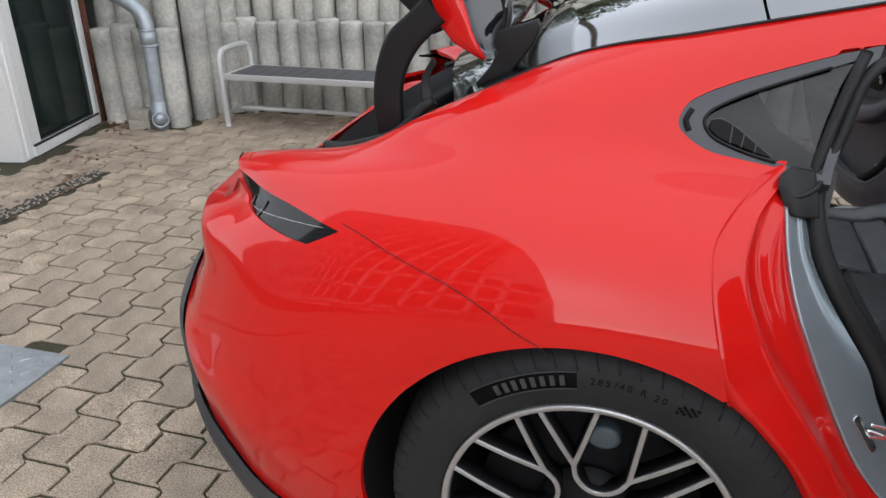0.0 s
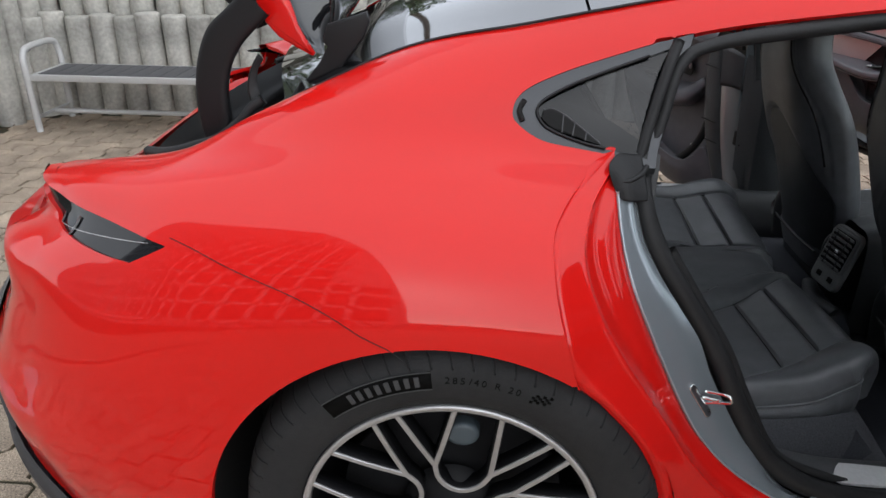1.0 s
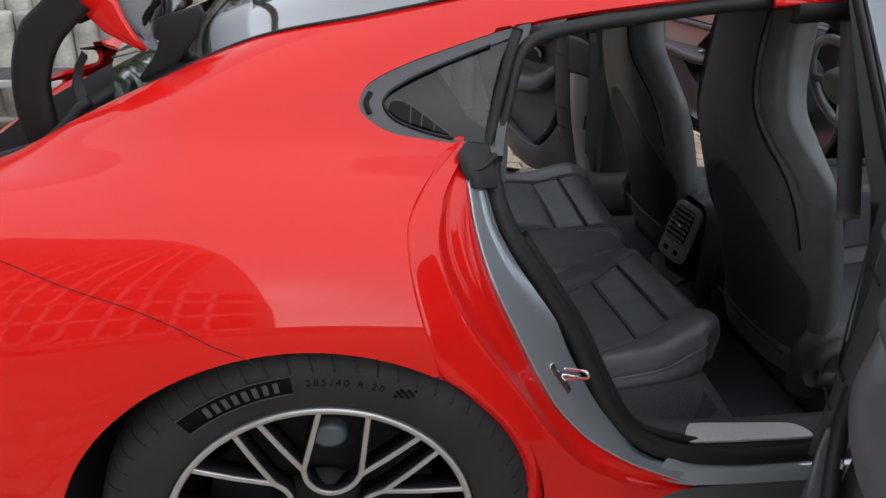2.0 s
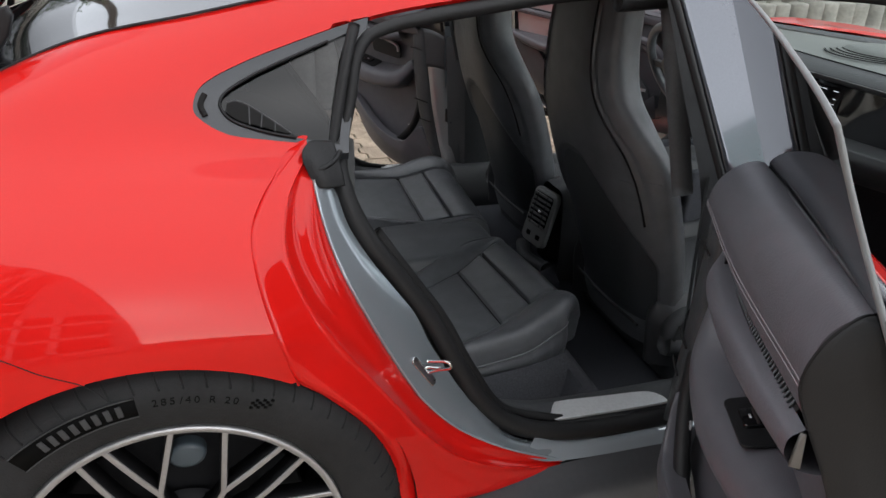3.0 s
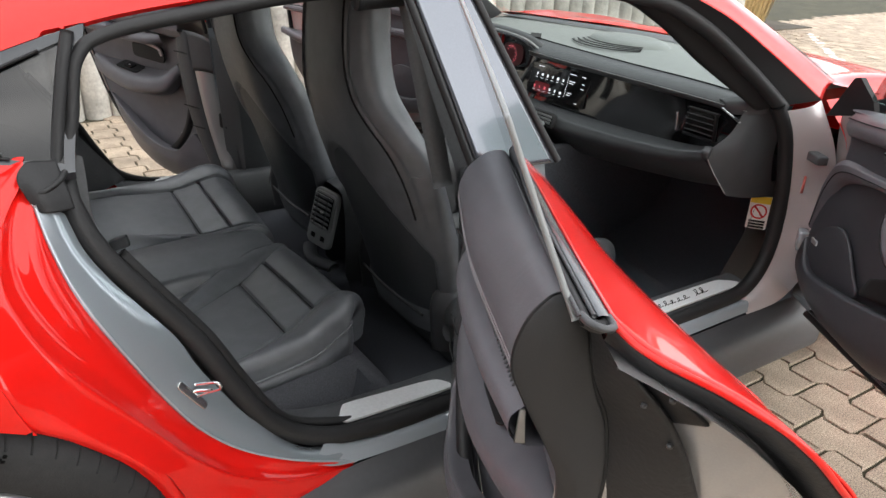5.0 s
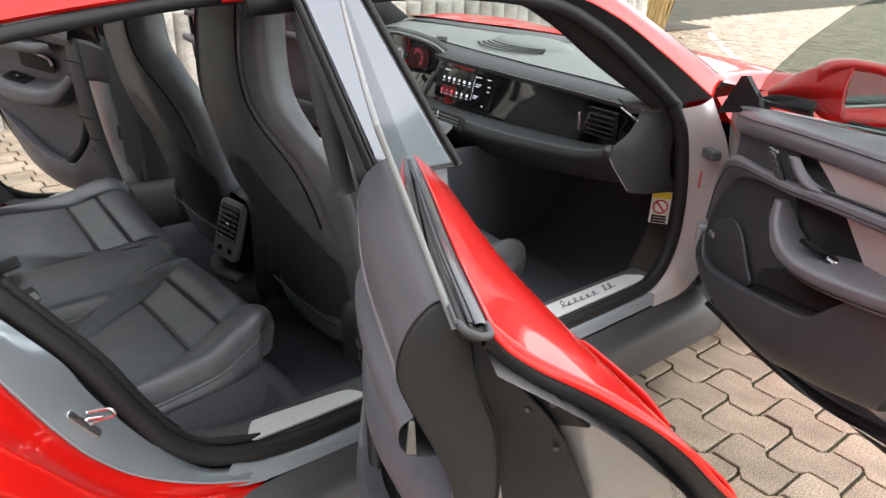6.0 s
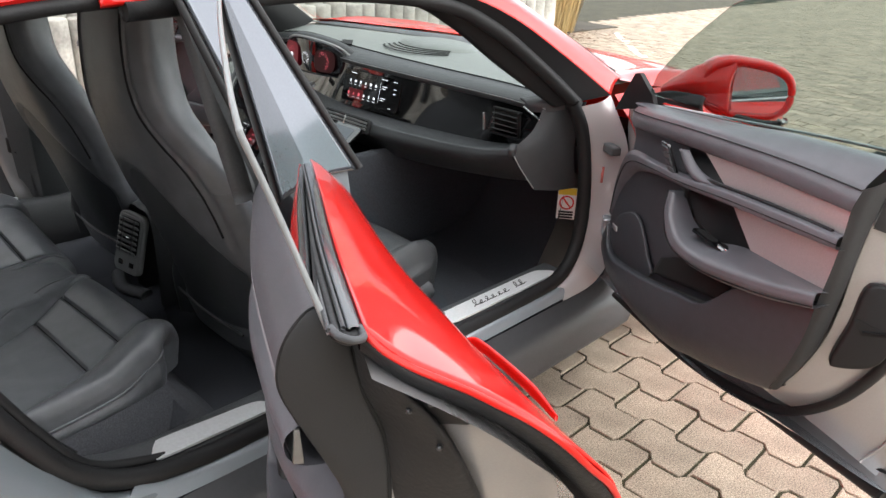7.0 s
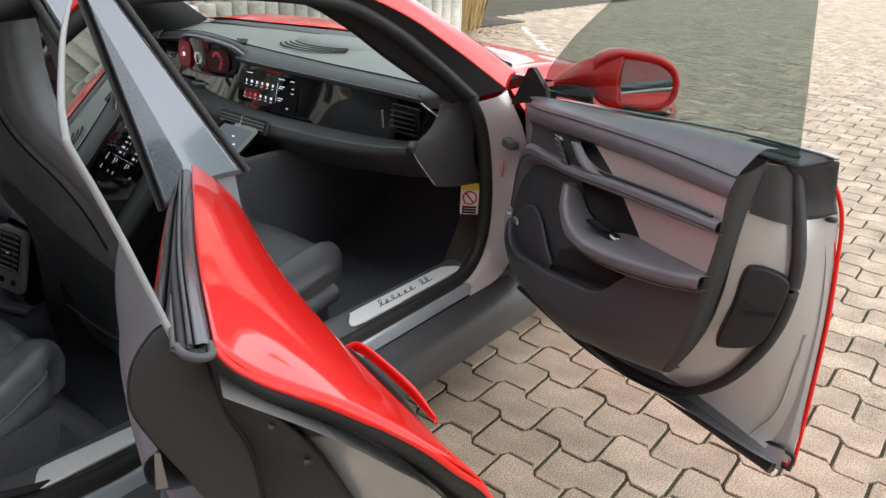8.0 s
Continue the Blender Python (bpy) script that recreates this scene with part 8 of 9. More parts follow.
under = [(-0.60, 1.42), (-0.531, 1.25), (-0.509, 1.186), (-0.476, 1.156), (-0.430, 1.115), (-0.412, 1.123), (-0.423, 1.188), (-0.440, 1.26), (-0.50, 1.40)]
pair("lid_hinge_cover", prism(under, 0.05, Matrix.Translation((0, -0.435, 0)) @ pose(0, 0, 0, 90), 0.008), BLACKPL, (lid, lid), "black hinge cover of the lid")
sl = [(-0.50, 1.40), (-0.433, 1.239), (-0.429, 1.186), (-0.408, 1.131), (-0.384, 1.104), (-0.348, 1.083), (-0.318, 1.068), (-0.314, 1.075), (-0.331, 1.100), (-0.345, 1.128), (-0.363, 1.187), (-0.372, 1.24), (-0.43, 1.40)]
pair("lid_corner", prism(sl, 0.03, Matrix.Translation((0, -0.47, 0)) @ pose(0, 0, 0, 90), 0.006), RED, (lid, lid), "red lid corner")
spo = [[(-0.43, 1.40), (-0.372, 1.24), (-0.363, 1.187), (-0.345, 1.128), (-0.314, 1.075)], [(-0.36, 1.40), (-0.31, 1.24), (-0.298, 1.190), (-0.292, 1.145), (-0.308, 1.082)]]
for sg in (-1, 1):
    part("lid_spoiler", loft([[(x, sg * 0.492, z) for x, z in spo[0]], [(x + 0.012, sg * 0.470, z - 0.006) for x, z in spo[0]], [(x, sg * 0.44, z) for x, z in spo[1]]], 24, 14), GLOSS, lid, "gloss black lid spoiler end")
part("spoiler_blade", loft([[(-0.36, y, 1.40) for y in (-0.44, -0.2, 0, 0.2, 0.44)], [(-0.298, y, 1.19) for y in (-0.44, -0.2, 0, 0.2, 0.44)], [(-0.302, y, 1.095 + 0.05 * (1 - abs(y) / 0.44)) for y in (-0.44, -0.2, 0, 0.2, 0.44)]], 20, 14, 0.015), GLOSS, lid, "gloss black lid spoiler")
st = [(-0.322, 1.024), (-0.255, 1.053), (-0.210, 1.112), (-0.199, 1.142), (-0.205, 1.158), (-0.280, 1.134), (-0.290, 1.102), (-0.281, 1.094), (-0.296, 1.066), (-0.326, 1.030)]
pair("lid_strut", prism(st, 0.02, Matrix.Translation((0, -0.515, 0)) @ pose(0, 0, 0, 90), 0.004), BLACKPL, None, "broad black lid support blade")

# bonnet and front wings
B = [[(2.24, -0.815, 0.925), (2.45, -0.845, 0.885), (2.7, -0.875, 0.855), (3.0, -0.885, 0.815), (3.3, -0.86, 0.745), (3.62, -0.72, 0.62)], [(2.32, -0.74, 0.925), (2.5, -0.775, 0.925), (2.7, -0.80, 0.905), (3.0, -0.80, 0.865), (3.3, -0.77, 0.79), (3.66, -0.62, 0.63)], [(2.50, -0.62, 0.905), (2.6, -0.66, 0.905), (2.8, -0.68, 0.875), (3.05, -0.68, 0.84), (3.35, -0.64, 0.76), (3.75, -0.52, 0.62)], [(2.62, -0.38, 0.90), (2.7, -0.40, 0.905), (2.85, -0.42, 0.885), (3.1, -0.42, 0.845), (3.4, -0.40, 0.765), (3.82, -0.34, 0.62)], [(2.66, 0, 0.90), (2.75, 0, 0.905), (2.9, 0, 0.89), (3.15, 0, 0.85), (3.45, 0, 0.77), (3.86, 0, 0.62)]]
pair("bonnet", loft(B, 40, 40), RED, None, "glossy red bonnet and wing top")
WS = [[(2.20, -0.90, 0.33), (2.32, -0.93, 0.30), (2.45, -0.95, 0.28)], [(2.19, -0.945, 0.60), (2.40, -0.965, 0.62), (2.62, -0.98, 0.66)], [(2.18, -0.93, 0.78), (2.45, -0.955, 0.77), (2.70, -0.97, 0.76)], [(2.17, -0.845, 0.895), (2.45, -0.845, 0.885), (2.70, -0.875, 0.855)]]
pair("front_wing", loft(WS, 30, 30), RED, None, "glossy red front wing")
WF = [[(2.70, -0.875, 0.855), (3.0, -0.885, 0.815), (3.3, -0.86, 0.745), (3.62, -0.72, 0.62)], [(2.66, -0.975, 0.77), (3.0, -0.985, 0.745), (3.3, -0.94, 0.68), (3.70, -0.74, 0.56)], [(2.60, -0.975, 0.66), (2.9, -0.985, 0.72), (3.25, -0.95, 0.62), (3.75, -0.74, 0.42)]]
pair("wing_side", loft(WF, 30, 16), RED, None, "glossy red wing above the wheel")
part("front_bumper", loft([[(3.62, -0.72, 0.62), (3.86, 0, 0.62), (3.62, 0.72, 0.62)], [(3.74, -0.74, 0.45), (3.95, 0, 0.42), (3.74, 0.74, 0.45)], [(3.66, -0.74, 0.20), (3.88, 0, 0.18), (3.66, 0.74, 0.20)]], 30, 16), RED, car, "red front bumper")
part("scuttle", loft([[(2.24, -0.79, 0.915), (2.55, 0, 0.89), (2.24, 0.79, 0.915)], [(2.34, -0.74, 0.915), (2.66, 0, 0.895), (2.34, 0.74, 0.915)]], 30, 6), PLASTIC, car, "black scuttle below the windscreen")
part("engine_bay_floor", box(1.3, 1.5, 0.04, 0.01, (3.1, 0, 0.4)), BLACK, car, "black closed front underside")

# ---- ground ----
gb = bmesh.new()
bmesh.ops.create_grid(gb, x_segments=4, y_segments=4, size=150)
ground = tagged(obj("ground", gb, JOINT, smooth=False), kind="structure", label="mossy sand bed under the grey pavers", category="ground")
ground.location.z = -0.0065

# interlocking pavers: straight short ends, stepped long sides
ROW, LEN, X0, Y0 = 0.1415, 0.2065, 2.09, -1.294
GAP, STEP = 0.0100, 0.0165


def wave(y):
    """The stepped line between two rows; y in stone lengths."""
    f = y % 1.0
    j = 0.06
    return STEP * (np.interp(f, [0, j, 0.5 - j, 0.5 + j, 1 - j, 1], [0, 1, 1, -1, -1, 0]))


def stone_outline(shift):
    ts = [0.0, 0.06, 0.25, 0.44, 0.56, 0.75, 0.94, 1.0]
    e = GAP / 2
    lo = [(-ROW / 2 + wave(t + shift) + e, min(max(t * LEN, e), LEN - e)) for t in ts]
    hi = [(ROW / 2 + wave(t + shift) - e, min(max(t * LEN, e), LEN - e)) for t in ts]
    return lo + hi[::-1]


def stone_arrays(shift):
    o = np.array(stone_outline(shift))
    c = o.mean(0)
    k = len(o)
    rings = [np.c_[o, np.full(k, -0.03)], np.c_[o, np.full(k, -0.0022)], np.c_[c + (o - c) * 0.972, np.zeros(k)]]
    v = np.vstack(rings)
    f = [(i, (i + 1) % k, (i + 1) % k + k, i + k) for i in range(k)] + [(i + k, (i + 1) % k + k, (i + 1) % k + 2 * k, i + 2 * k) for i in range(k)]
    h = len(o) // 2
    caps = [(2 * k + i, 2 * k + k - 1 - i, 2 * k + k - 2 - i, 2 * k + i + 1) for i in range(h - 1)]
    return v, f, caps


STRIP_X = (-3.10, -2.955)


def open_ground(x, y):
    if STRIP_X[0] - 0.03 < x < STRIP_X[1] + 0.03 and y < 1.42:
        return False
    if -2.36 < x < -1.76 and -0.925 < y < -0.325:
        return False
    if y > 1.25 and x < -3.50 - 0.232 * (y - 1.462):
        return False
    if y > wall_y(x) - 0.02:
        return False
    return True


def wall_y(x):
    return float(np.interp(x, [-6, -3.15, -3.03, -2.3, -1.6, 2.0, 7.4, 8.2, 10, 30], [2.36, 2.38, 2.95, 3.02, 3.10, 3.25, 3.25, 4.3, 4.9, 5.2]))


pavement = tagged(new("pavement"), "grey interlocking concrete pavers with mossy joints", "pavement", kind="structure")
shapes = [stone_arrays(0.0), stone_arrays(0.5)]
stone_meshes = []
for v, f, caps in shapes:
    me = bpy.data.meshes.new("paver")
    me.from_pydata(v.tolist(), [], [q[::-1] for q in f] + caps)
    me.materials.append(PAVER)
    stone_meshes.append(me)
rng = np.random.default_rng(3)
near, far_v, far_f, base = [], [], [], 0
for r in range(-160, 60):
    x = X0 - ROW * r
    if x > 26 or x < -6.5:
        continue
    odd = r % 2
    for n in range(-60, 50):
        y = Y0 + LEN * n + (LEN / 2 if odd else 0)
        if y < -9 or y > 6 or (x > 12 and y < -7) or not open_ground(x, y + LEN / 2):
            continue
        if -0.6 < y < 0.6 and -0.6 < x < 3.3:
            continue
        d = rng.normal(0, 1, 3)
        here = (0.95 < x < 2.75 and -2.1 < y < -0.75) or (-2.3 < x < -1.15 and -0.55 < y < 0.75)
        if here and len(near) < 296:
            near.append((x, y, odd, d))
        else:
            v, f, caps = shapes[odd]
            w = v + (x, y, 0.0)
            w[:, 2] += d[0] * 0.0012 + (v[:, 0] * d[1] + (v[:, 1] - LEN / 2) * d[2]) * 0.006
            far_v.append(w)
            far_f += [[i + base for i in q[::-1]] for q in f] + [[i + base for i in q] for q in caps]
            base += len(v)
me = bpy.data.meshes.new("paver_field")
me.from_pydata(np.vstack(far_v).tolist(), [], far_f)
me.materials.append(PAVER)
field = tagged(new("paver_field", me), "grey interlocking concrete pavers", kind="stuff")
field.parent = pavement

# checker plate cover
cover = tagged(obj("manhole_cover", box(0.62, 0.62, 0.024, 0.003, (-2.07, -0.635, -0.003)), STEEL, smooth=False), "galvanised checker plate cover set in the paving", "manhole cover")
studs = []
for i in range(9):
    for j in range(9):
        studs.append(box(0.034, 0.010, 0.005, 0.0015, m=pose(-2.32 + 0.0625 * i, -0.885 + 0.0625 * j, 0.0095, 0, 0, 45 if (i + j) % 2 else -45)))
tagged(part("plate_studs", join(*studs), STEEL, cover), kind="stuff")

# drain strip with gravel and dry leaves
strip = tagged(obj("drain_strip", box(0.125, 4.4, 0.02, 0.004, (-3.028, -0.80, -0.012)), SOIL, smooth=False), "narrow gravel drain strip between the pavers", "drain", kind="structure")
peb = []
for k in range(700):
    r = random.uniform(0.004, 0.010)
    b = bmesh.new()
    bmesh.ops.create_icosphere(b, subdivisions=1, radius=r)
    bmesh.ops.scale(b, vec=(1, random.uniform(0.6, 1), 0.6), verts=b.verts)
    bmesh.ops.translate(b, vec=(random.uniform(-3.085, -2.97), random.uniform(-1.2, 1.40), 0.001), verts=b.verts)
    me = bpy.data.meshes.new("p")
    b.to_mesh(me)
    b.free()
    peb.append(me)
pb = bmesh.new()
for me in peb:
    pb.from_mesh(me)
    bpy.data.meshes.remove(me)
tagged(obj("gravel", pb, BRICK), "small pale gravel in the drain strip", "gravel", kind="stuff")


def leaf_litter(name, spots, n, material, label, size=(0.012, 0.03), z=0.006):
    bm = bmesh.new()
    for k in range(n):
        x, y, s = random.choice(spots)
        x, y = random.gauss(x, s), random.gauss(y, s)
        l = random.uniform(*size)
        m = pose(x, y, z + random.uniform(0, 0.006), random.uniform(-25, 25), random.uniform(-25, 25), random.uniform(0, 360))
        vs = [bm.verts.new(m @ Vector(p)) for p in ((-l, 0, 0), (0, -0.4 * l, 0.003), (l, 0, 0), (0, 0.4 * l, 0.003))]
        bm.faces.new(vs)
    return tagged(obj(name, bm, material, smooth=False), label, "leaves", kind="stuff")


leaf_litter("dry_leaves", [(-3.03, 1.2, 0.12), (-3.05, 0.6, 0.10), (-3.66, 2.3, 0.10), (-3.55, 2.4, 0.12), (-3.2, 2.45, 0.15), (-3.3, 1.5, 0.15)], 230, DRYLEAF, "dry brown leaves blown into the corner")

# ---- concrete palisade wall ----
def palisade(h, r=0.083):
    """A round concrete post with a bevelled, slightly domed head."""
    a = np.linspace(0, 2 * math.pi, 20, endpoint=False)
    prof = [(r, -0.1), (r, h * 0.5), (r, h - 0.014), (r - 0.004, h - 0.004), (r - 0.013, h), (0.001, h + 0.003)]
    P = np.array([[(q * math.cos(t), q * math.sin(t), z) for t in a] for q, z in prof])
    return sheet(P, close_u=True)


wall = tagged(new("retaining_wall"), "weathered grey concrete palisade retaining wall in stepped rows", "retaining wall", kind="structure")
posts = {}
for h in (0.66, 0.68, 1.22, 1.25, 1.85):
    bm = palisade(h)
    me = bpy.data.meshes.new("palisade_post")
    bm.to_mesh(me)
    bm.free()
    for p in me.polygons:
        p.use_smooth = True
    me.materials.append(PALISADE)
    posts[h] = me


def run(x0, x1, dy, hs, step=0.165):
    x = x0
    k = 0
    while x < x1:
        y0, y1 = wall_y(x), wall_y(x + 0.05)
        slope = (y1 - y0) / 0.05
        o = new("palisade_post", posts[hs[k % len(hs)]])
        o.parent = wall
        o.location = (x, y0 + 0.066 + dy + random.uniform(-0.008, 0.008), random.uniform(-0.008, 0.008))
        o.rotation_euler = (random.uniform(-0.02, 0.02), random.uniform(-0.015, 0.015), random.uniform(0, 6))
        x += step / math.sqrt(1 + slope * slope)
        k += 1


run(-3.70, 8.4, 0.0, (0.66, 0.68, 0.66, 0.66))
run(-3.80, 8.4, 0.19, (1.22, 1.22, 1.25, 1.22))
run(-3.80, 8.0, 0.38, (1.85,))
# earth bank behind the wall, with planting
bank = [[(x, wall_y(x) + d, z) for x in np.linspace(-9, 9, 20)] for d, z in ((0.30, 1.20), (0.55, 1.82), (1.6, 2.2), (6, 3.6), (14, 5.0))]
tagged(obj("earth_bank", sheet(np.array(bank)), SOIL), "planted earth bank behind the wall", "bank", kind="structure")


def shrub(bm, x, y, z, r, n, size):
    for k in range(n):
        d = Vector((random.gauss(0, 1), random.gauss(0, 1), random.gauss(0, 0.8))).normalized() * r * random.uniform(0.55, 1.05) * (1 + 0.25 * noise.noise(Vector((x + k * 0.11, y, z))))
        m = Matrix.Translation((x + d.x, y + d.y, z + d.z * 0.8)) @ Euler((random.uniform(0, 6), random.uniform(0, 6), random.uniform(0, 6))).to_matrix().to_4x4()
        l = random.uniform(0.5, 1) * size
        bm.faces.new([bm.verts.new(m @ Vector(p)) for p in ((-l, 0, 0), (0, -0.35 * l, 0.1 * l), (l, 0, 0), (0, 0.35 * l, 0.1 * l))])


def hedge_plant(x, y, z, r, n, size=0.05):
    t = thing("shrub", "dense evergreen shrub above the palisade wall", "shrub", "shrubs on the bank", (x, y, z - r * 0.8))
    b = bmesh.new()
    shrub(b, 0, 0, r * 0.8, r, n, size)
    part("crown", b, LEAF, t, smooth=False)
    st = join(*[tube([(0, 0, -0.05), (0.1 * r * math.cos(a), 0.1 * r * math.sin(a), 0.4 * r), (0.5 * r * math.cos(a), 0.5 * r * math.sin(a), r)], 0.015, 6, 8, taper=(1, 0.4)) for a in (0.3, 1.6, 2.9, 4.2, 5.4)])
    part("stems", st, BARK, t)


for k, x in enumerate(np.arange(-4.4, 8.0, 0.85)):
    hedge_plant(x + random.uniform(-0.2, 0.2), wall_y(x) + random.uniform(1.0, 1.6), 2.45, random.uniform(0.55, 0.8), 900, 0.07)

# bare tree behind the wall
def bare_tree(x, y, z, h):
    t = thing("tree", "bare winter tree on the bank", "tree", "bare trees", (x, y, z))
    trunk = tube([(0, 0, -0.2), (0.05, 0.02, h * 0.3), (-0.04, 0.06, h * 0.6), (0.03, 0.0, h)], 0.11, 8, 20, taper=(1, 0.7, 0.4, 0.08))
    part("trunk", trunk, BARK, t)
    limbs = []
    for k in range(16):
        a, q = random.uniform(0, 6.28), random.uniform(0.3, 0.9)
        l = h * random.uniform(0.25, 0.45) * (1.2 - q)
        p0 = Vector((0, 0, h * q))
        d = Vector((math.cos(a), math.sin(a), random.uniform(0.4, 1.0)))
        p1, p2 = p0 + d * l * 0.5, p0 + d * l + Vector((0, 0, 0.2 * l))
        limbs.append(tube([p0, p1, p2], 0.035, 6, 8, taper=(1, 0.6, 0.15)))
        for j in range(5):
            s = p0.lerp(p2, random.uniform(0.3, 1))
            e = Vector((random.gauss(0, 1), random.gauss(0, 1), random.uniform(0.1, 1))).normalized() * l * 0.5
            limbs.append(tube([s, s + e * 0.5 + Vector((0, 0, 0.03)), s + e], 0.010, 5, 6, taper=(1, 0.5, 0.2)))
    part("limbs", join(*limbs), BARK, t)


for x, y in ((-2.2, 7.5), (3.5, 8.5), (8.5, 8.0)):
    bare_tree(x, y, 3.2, random.uniform(5, 6.5))

# ---- bench ----
def bench():
    t = thing("bench", "light grey metal bench with dark slatted seat beside the palisade wall", "bench", at=(-2.84, 2.50, 0))
    L, W, H = 1.75, 0.40, 0.355
    for x in (0.0, L):
        part("leg_frame", tube([(x, 0, 0), (x - 0.012 * (1 if x == 0 else -1), 0, H), (x - 0.02 * (1 if x == 0 else -1), 0.02, H + 0.125), (x - 0.02 * (1 if x == 0 else -1), 0.10, H + 0.165), (x - 0.02 * (1 if x == 0 else -1), W - 0.06, H + 0.165), (x - 0.012 * (1 if x == 0 else -1), W, H + 0.12), (x, W, H), (x, W, 0)], 0.021, 10, 90, up=(1, 0, 0)), BENCH_METAL, t)
        part("foot_bar", tube([(x, 0.02, 0.09), (x, W - 0.02, 0.09)], 0.014, 8, 4, up=(1, 0, 0)), BENCH_METAL, t)
    part("stretcher", tube([(0, W / 2, 0.09), (L, W / 2, 0.09)], 0.016, 8, 4), BENCH_METAL, t)
    for y in (0.015, W - 0.015):
        part("seat_rail", box(L, 0.03, 0.04, 0.006, (L / 2, y, H - 0.01)), BENCH_METAL, t)
    for x in (0.02, L - 0.02):
        part("seat_end", box(0.03, W - 0.06, 0.04, 0.006, (x, W / 2, H - 0.01)), BENCH_METAL, t)
    n = 17
    for k in range(n):
        part("slat", box((L - 0.09) / n - 0.006, W - 0.065, 0.022, 0.003, (0.045 + (L - 0.09) * (k + 0.5) / n, W / 2, H + 0.002)), SLATS, t)


bench()

# ---- building corner with glass door ----
fx = Vector((-0.226, 0.974, 0))
corner = Vector((-3.602, 1.462, 0))
MB = axes_to(fx, (0.974, 0.226, 0), (0, 0, 1), corner)
RUSTY = mat("rusty_brown_strip", (0.16, 0.062, 0.036), 0.85, grain=0.35, scale=60, bump=0.8, bump_scale=40, stain=0.5, stain_scale=9.0)
building = tagged(new("wall_building"), "white rendered building corner", "building", kind="structure")
part("wall_panel", box(3.2, 0.22, 3.4, 0.006, (0, 0, 0), m=axes_to((-0.97, -0.24, 0), (-0.24, 0.97, 0), (0, 0, 1), (-5.185, 1.155, 1.66))), RENDERED, building, "white rendered wall", smooth=False)
part("wall_end", box(0.06, 0.20, 3.4, 0.006, (1.005, -0.10, 1.66), m=MB), RUSTY, building, "rusty red-brown corner strip with dead leaves", smooth=False)
part("wall_back", box(0.2, 4.0, 3.4, 0.0, (-6.6, 3.2, 1.66)), RENDERED, building, "", smooth=False)
part("wall_rear", box(3.4, 0.2, 3.4, 0.0, (-5.2, 3.6, 1.66)), RENDERED, building, "", smooth=False)
part("roof_slab", box(4.2, 4.2, 0.2, 0.0, (-5.5, 2.6, 3.45)), RENDERED, building, "", smooth=False)
gdoor = tagged(new("door_1"), "white framed glass door with dark glass", "door", kind="structure")
part("frame_post", box(0.060, 0.06, 3.0, 0.006, (0.042, -0.03, 1.5), m=MB), WHITE, gdoor, smooth=False)
part("frame_post", box(0.045, 0.06, 3.0, 0.006, (0.923, -0.03, 1.5), m=MB), WHITE, gdoor, smooth=False)
part("frame_bottom", box(0.83, 0.09, 0.065, 0.006, (0.485, -0.03, 0.033), m=MB), WHITE, gdoor, smooth=False)
part("frame_top", box(0.83, 0.09, 0.07, 0.006, (0.485, -0.03, 2.9), m=MB), WHITE, gdoor, smooth=False)
part("pane", box(0.83, 0.012, 2.82, 0, (0.485, -0.03, 1.47), m=MB), mat("dark_door_glass", (0.012, 0.021, 0.019), 0.06, spec=0.25), gdoor, "dark mirroring door glass", smooth=False)
part("threshold_seal", box(0.83, 0.012, 0.012, 0, (0.485, 0.012, 0.07), m=MB), RUBBER, gdoor, smooth=False)
tagged(obj("door_step", box(1.5, 0.7, 0.03, 0.006, (-4.42, 0.92, 0.004)), TERRACOTTA, smooth=False), "red stone step before the white wall", "step")

# ---- drain pipe ----
pipe = thing("drain_pipe", "grey zinc rain pipe with round inspection cap before the wall", "drain pipe", at=(-3.25, 2.30, 0))
part("pipe", tube([(0, 0, 0), (-0.002, 0.01, 0.30), (-0.004, 0.02, 0.60), (-0.008, 0.028, 0.70), (-0.045, 0.03, 0.785), (-0.13, 0.03, 0.845), (-0.30, 0.02, 0.92), (-0.60, 0.0, 1.05)], 0.046, 16, 70), ZINC, pipe)
part("pipe_socket", cylinder(0.053, 0.105, 28, at=(-0.004, 0.02, 0.622), bevel=0.004), ZINC, pipe)
for z in (0.570, 0.672):
    part("pipe_collar", ring([(0.052, -0.008), (0.058, -0.005), (0.058, 0.005), (0.052, 0.008)], 24), ZINC, pipe).matrix_local = Matrix.Translation((-0.004, 0.02, z)) @ pose(0, 0, 0, 90)
part("pipe_shoe", cylinder(0.052, 0.20, 24, at=(0, 0, 0.10), bevel=0.006), ZINC, pipe)
cap = part("inspection_cap", cylinder(0.055, 0.02, 28, bevel=0.006, m=axes_to((0.77, 0.64, 0), (0, 0, 1), (0.64, -0.77, 0), (0.040, -0.048, 0.085))), STEEL, pipe, "round galvanised inspection cap")
part("cap_ring", ring([(0.046, 0), (0.052, -0.006), (0.058, 0)], 28), ZINC, cap).matrix_local = axes_to((0.77, 0.64, 0), (-0.64, 0.77, 0), (0, 0, 1), (0.049, -0.059, 0.085))
for k, (x, y, z, w) in enumerate(((-3.40, 2.30, 0.032, 0.15), (-3.39, 2.31, 0.10, 0.14))):
    tagged(obj("stone_block", box(w, 0.11, 0.066, 0.006, m=pose(x, y, z, 0, 0, 14 - 9 * k)), BRICK), "small pale stone block beside the rain pipe", "block", "stone blocks")

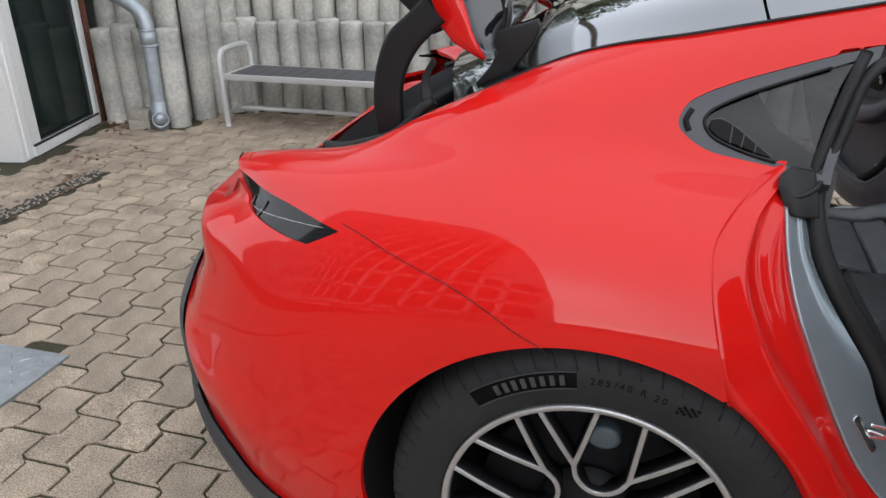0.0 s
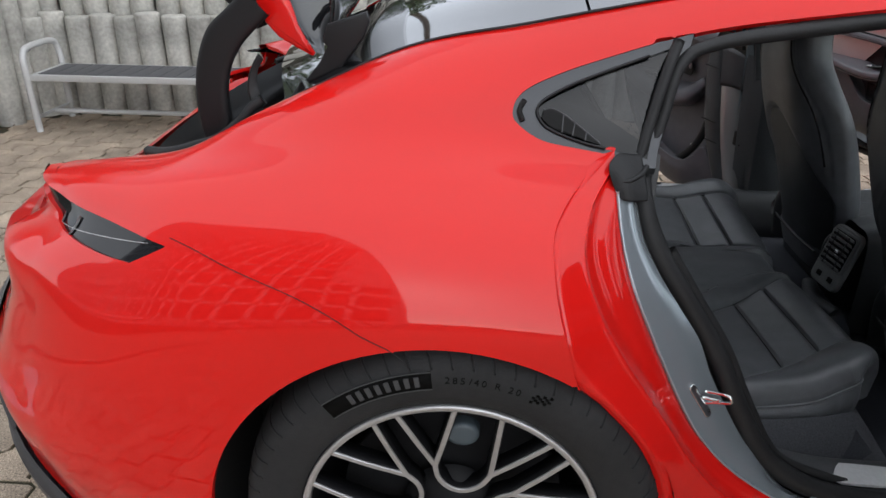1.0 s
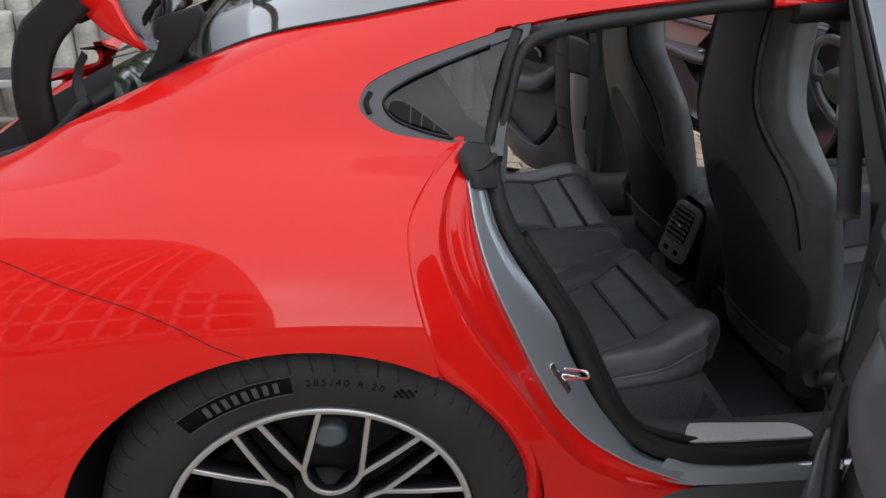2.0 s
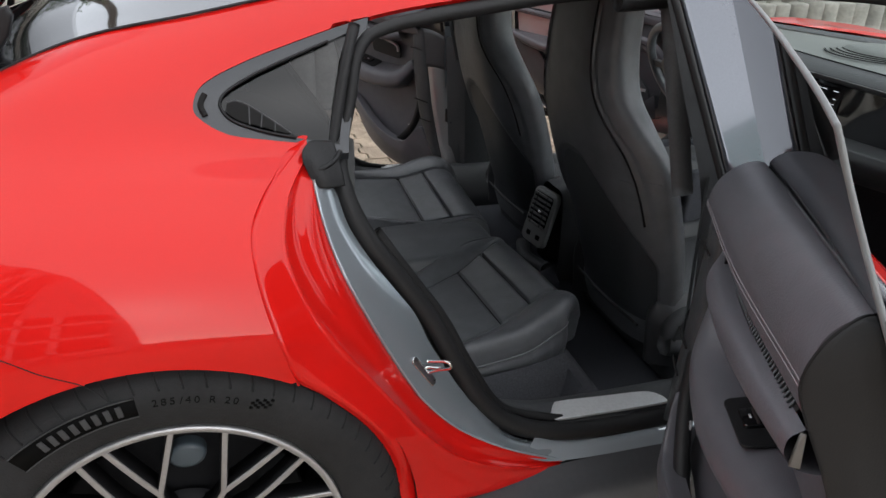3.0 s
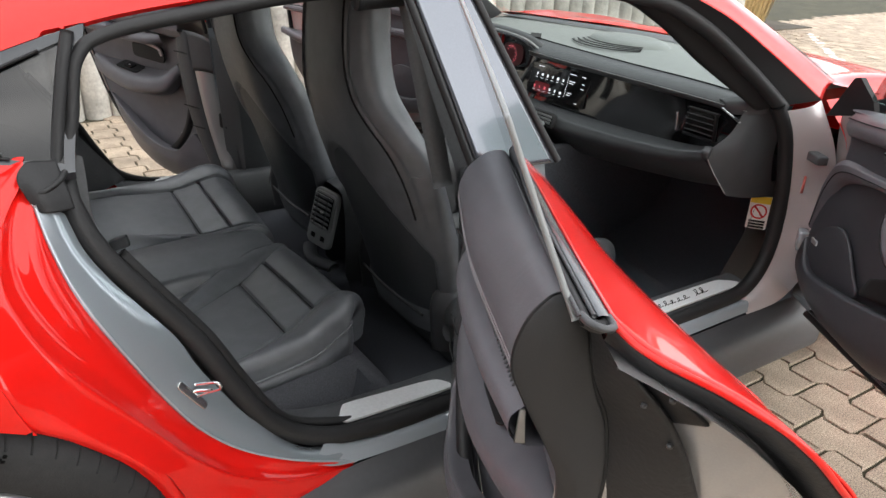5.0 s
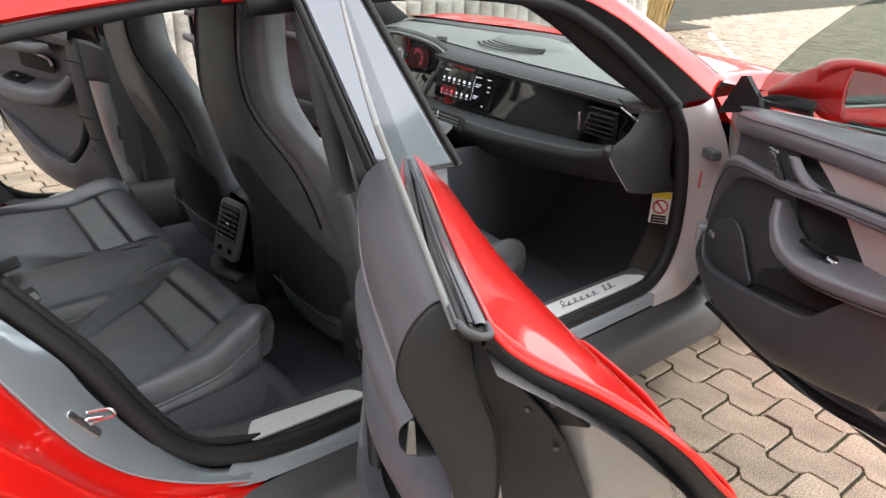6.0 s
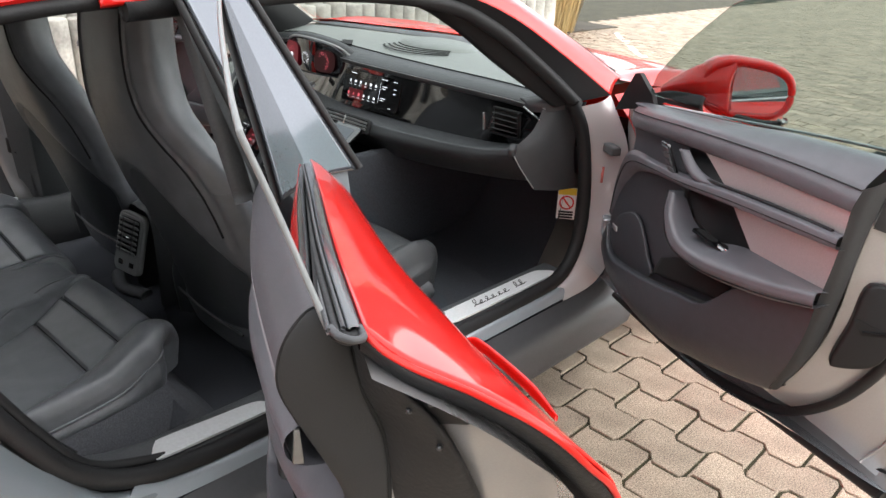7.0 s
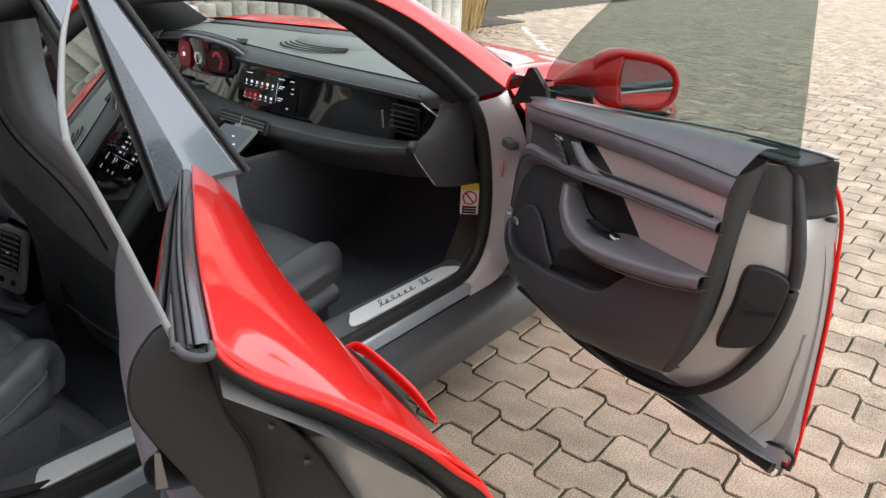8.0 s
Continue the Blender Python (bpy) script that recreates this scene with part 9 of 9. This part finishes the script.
# ---- in front of the car: grasses, shrubs, paint ----
def grass_clump(x, y, h, n):
    t = thing("ornamental_grass", "clump of dry straw-coloured ornamental grass", "grass", "straw grass clumps", (x, y, 0))
    bm = bmesh.new()
    for k in range(n):
        a, r = random.uniform(0, 6.28), random.uniform(0, 0.16)
        lean = random.uniform(0.05, 0.38)
        hh = h * random.uniform(0.6, 1.05)
        p0 = Vector((r * math.cos(a), r * math.sin(a), 0))
        p1 = p0 + Vector((lean * 0.35 * math.cos(a), lean * 0.35 * math.sin(a), hh * 0.6))
        p2 = p0 + Vector((lean * math.cos(a), lean * math.sin(a), hh))
        s = Vector((-math.sin(a), math.cos(a), 0)) * 0.006
        v = [bm.verts.new(p) for p in (p0 - s, p0 + s, p1 + s, p1 - s, p2)]
        bm.faces.new((v[0], v[1], v[2], v[3]))
        bm.faces.new((v[3], v[2], v[4]))
    part("blades", bm, STRAW, t, smooth=False)


for x, y, h in ((8.3, 4.05, 1.0), (8.75, 4.2, 1.1), (9.1, 4.35, 0.95), (8.0, 4.4, 1.0), (9.5, 4.7, 0.9)):
    grass_clump(x, y, h, 420)
for x, y in ((7.45, 4.1), (7.1, 4.35), (6.6, 4.2)):
    hedge_plant(x, y, 0.62, 0.5, 700, 0.05)
tagged(obj("planting_bed", box(3.4, 1.6, 0.02, 0.006, (8.6, 5.0, 0.004)), SOIL, smooth=False), "dark soil planting bed", "planting bed", kind="structure")
leaf_litter("bed_litter", [(8.6, 3.95, 0.25), (9.2, 4.1, 0.3), (7.8, 3.9, 0.2)], 200, DRYLEAF, "dry leaves round the grasses", (0.015, 0.04))
for k in range(2):
    tagged(obj("flower_pot", join(cylinder(0.10, 0.2, 24, 0.13, at=(7.75 + 0.3 * k, 3.85 + 0.1 * k, 0.10), bevel=0.006)), TERRACOTTA), "small terracotta pot beside the shrubs", "pot", "terracotta pots")
mark = []
for k in range(9):
    f = k / 8
    mark.append(box(0.16 * random.uniform(0.7, 1.2), 0.09 * random.uniform(0.7, 1.1), 0.002, 0, m=pose(8.15 + 1.5 * f + random.uniform(-0.03, 0.03), 2.50 + 1.32 * f, 0.002, 0, 0, 41)))
tagged(obj("paint_mark", join(*mark), LINE, smooth=False), "worn white painted line on the pavers", "road marking", kind="structure")

# ---- what the paint mirrors: the facade behind the viewer ----
fac = tagged(new("wall_facade"), "long pale building with gridded windows behind the yard", "building", kind="structure")
FX = -1.0
FACADE = mat("grey_facade_panel", (0.55, 0.55, 0.55), 0.6, stain=0.06)
FG = mat("facade_glass", (0.028, 0.030, 0.033), 0.2)
# unseen outline, climbing from the end wall, bowed to shape the wing's reflection
bow = [(FX - 0.3, 0.0), (FX - 0.45, 4.0), (FX - 0.9, 8.0), (FX - 1.6, 13.0), (FX - 3.0, 20.0), (FX - 6.0, 27.0), (FX - 10.0, 32.0)]
part("facade_wall", prism(bow + [(FX - 30.0, 34.0), (FX - 30.0, 0.0)], 0.4, Matrix.Translation((0, -11.4, 0)) @ pose(0, 0, 0, 90), 0.01), FACADE, fac, "grey facade", smooth=False)
for i in range(10):
    cx = FX - 2.2 - 2.9 * i
    top = float(np.interp(-(cx + 1.4 - FX), [-q[0] + FX for q in bow], [q[1] for q in bow])) - 1.0
    w = part("facade_window", box(2.7, 0.06, top - 0.5, 0, (cx, -11.19, 0.5 + top / 2 - 0.25)), FG, fac, "dark gridded window", smooth=False)
    part("window_bars", join(*[box(0.28, 0.08, top - 0.5, 0, (cx + k, -11.15, 0.5 + top / 2 - 0.25)) for k in (-1.32, 0)], *[box(2.8, 0.08, 0.28, 0, (cx, -11.15, 0.7 + 2.1 * k)) for k in range(int((top - 0.3) / 2.1) + 1)]), WHITE, w, "white window bars", smooth=False)

# nearest pavers, one by one
for x, y, odd, d in near:
    o = new("paver", stone_meshes[odd])
    o.parent = pavement
    o.location = (x, y, d[0] * 0.0012)
    o.rotation_euler = (d[1] * 0.006, d[2] * 0.006, 0)
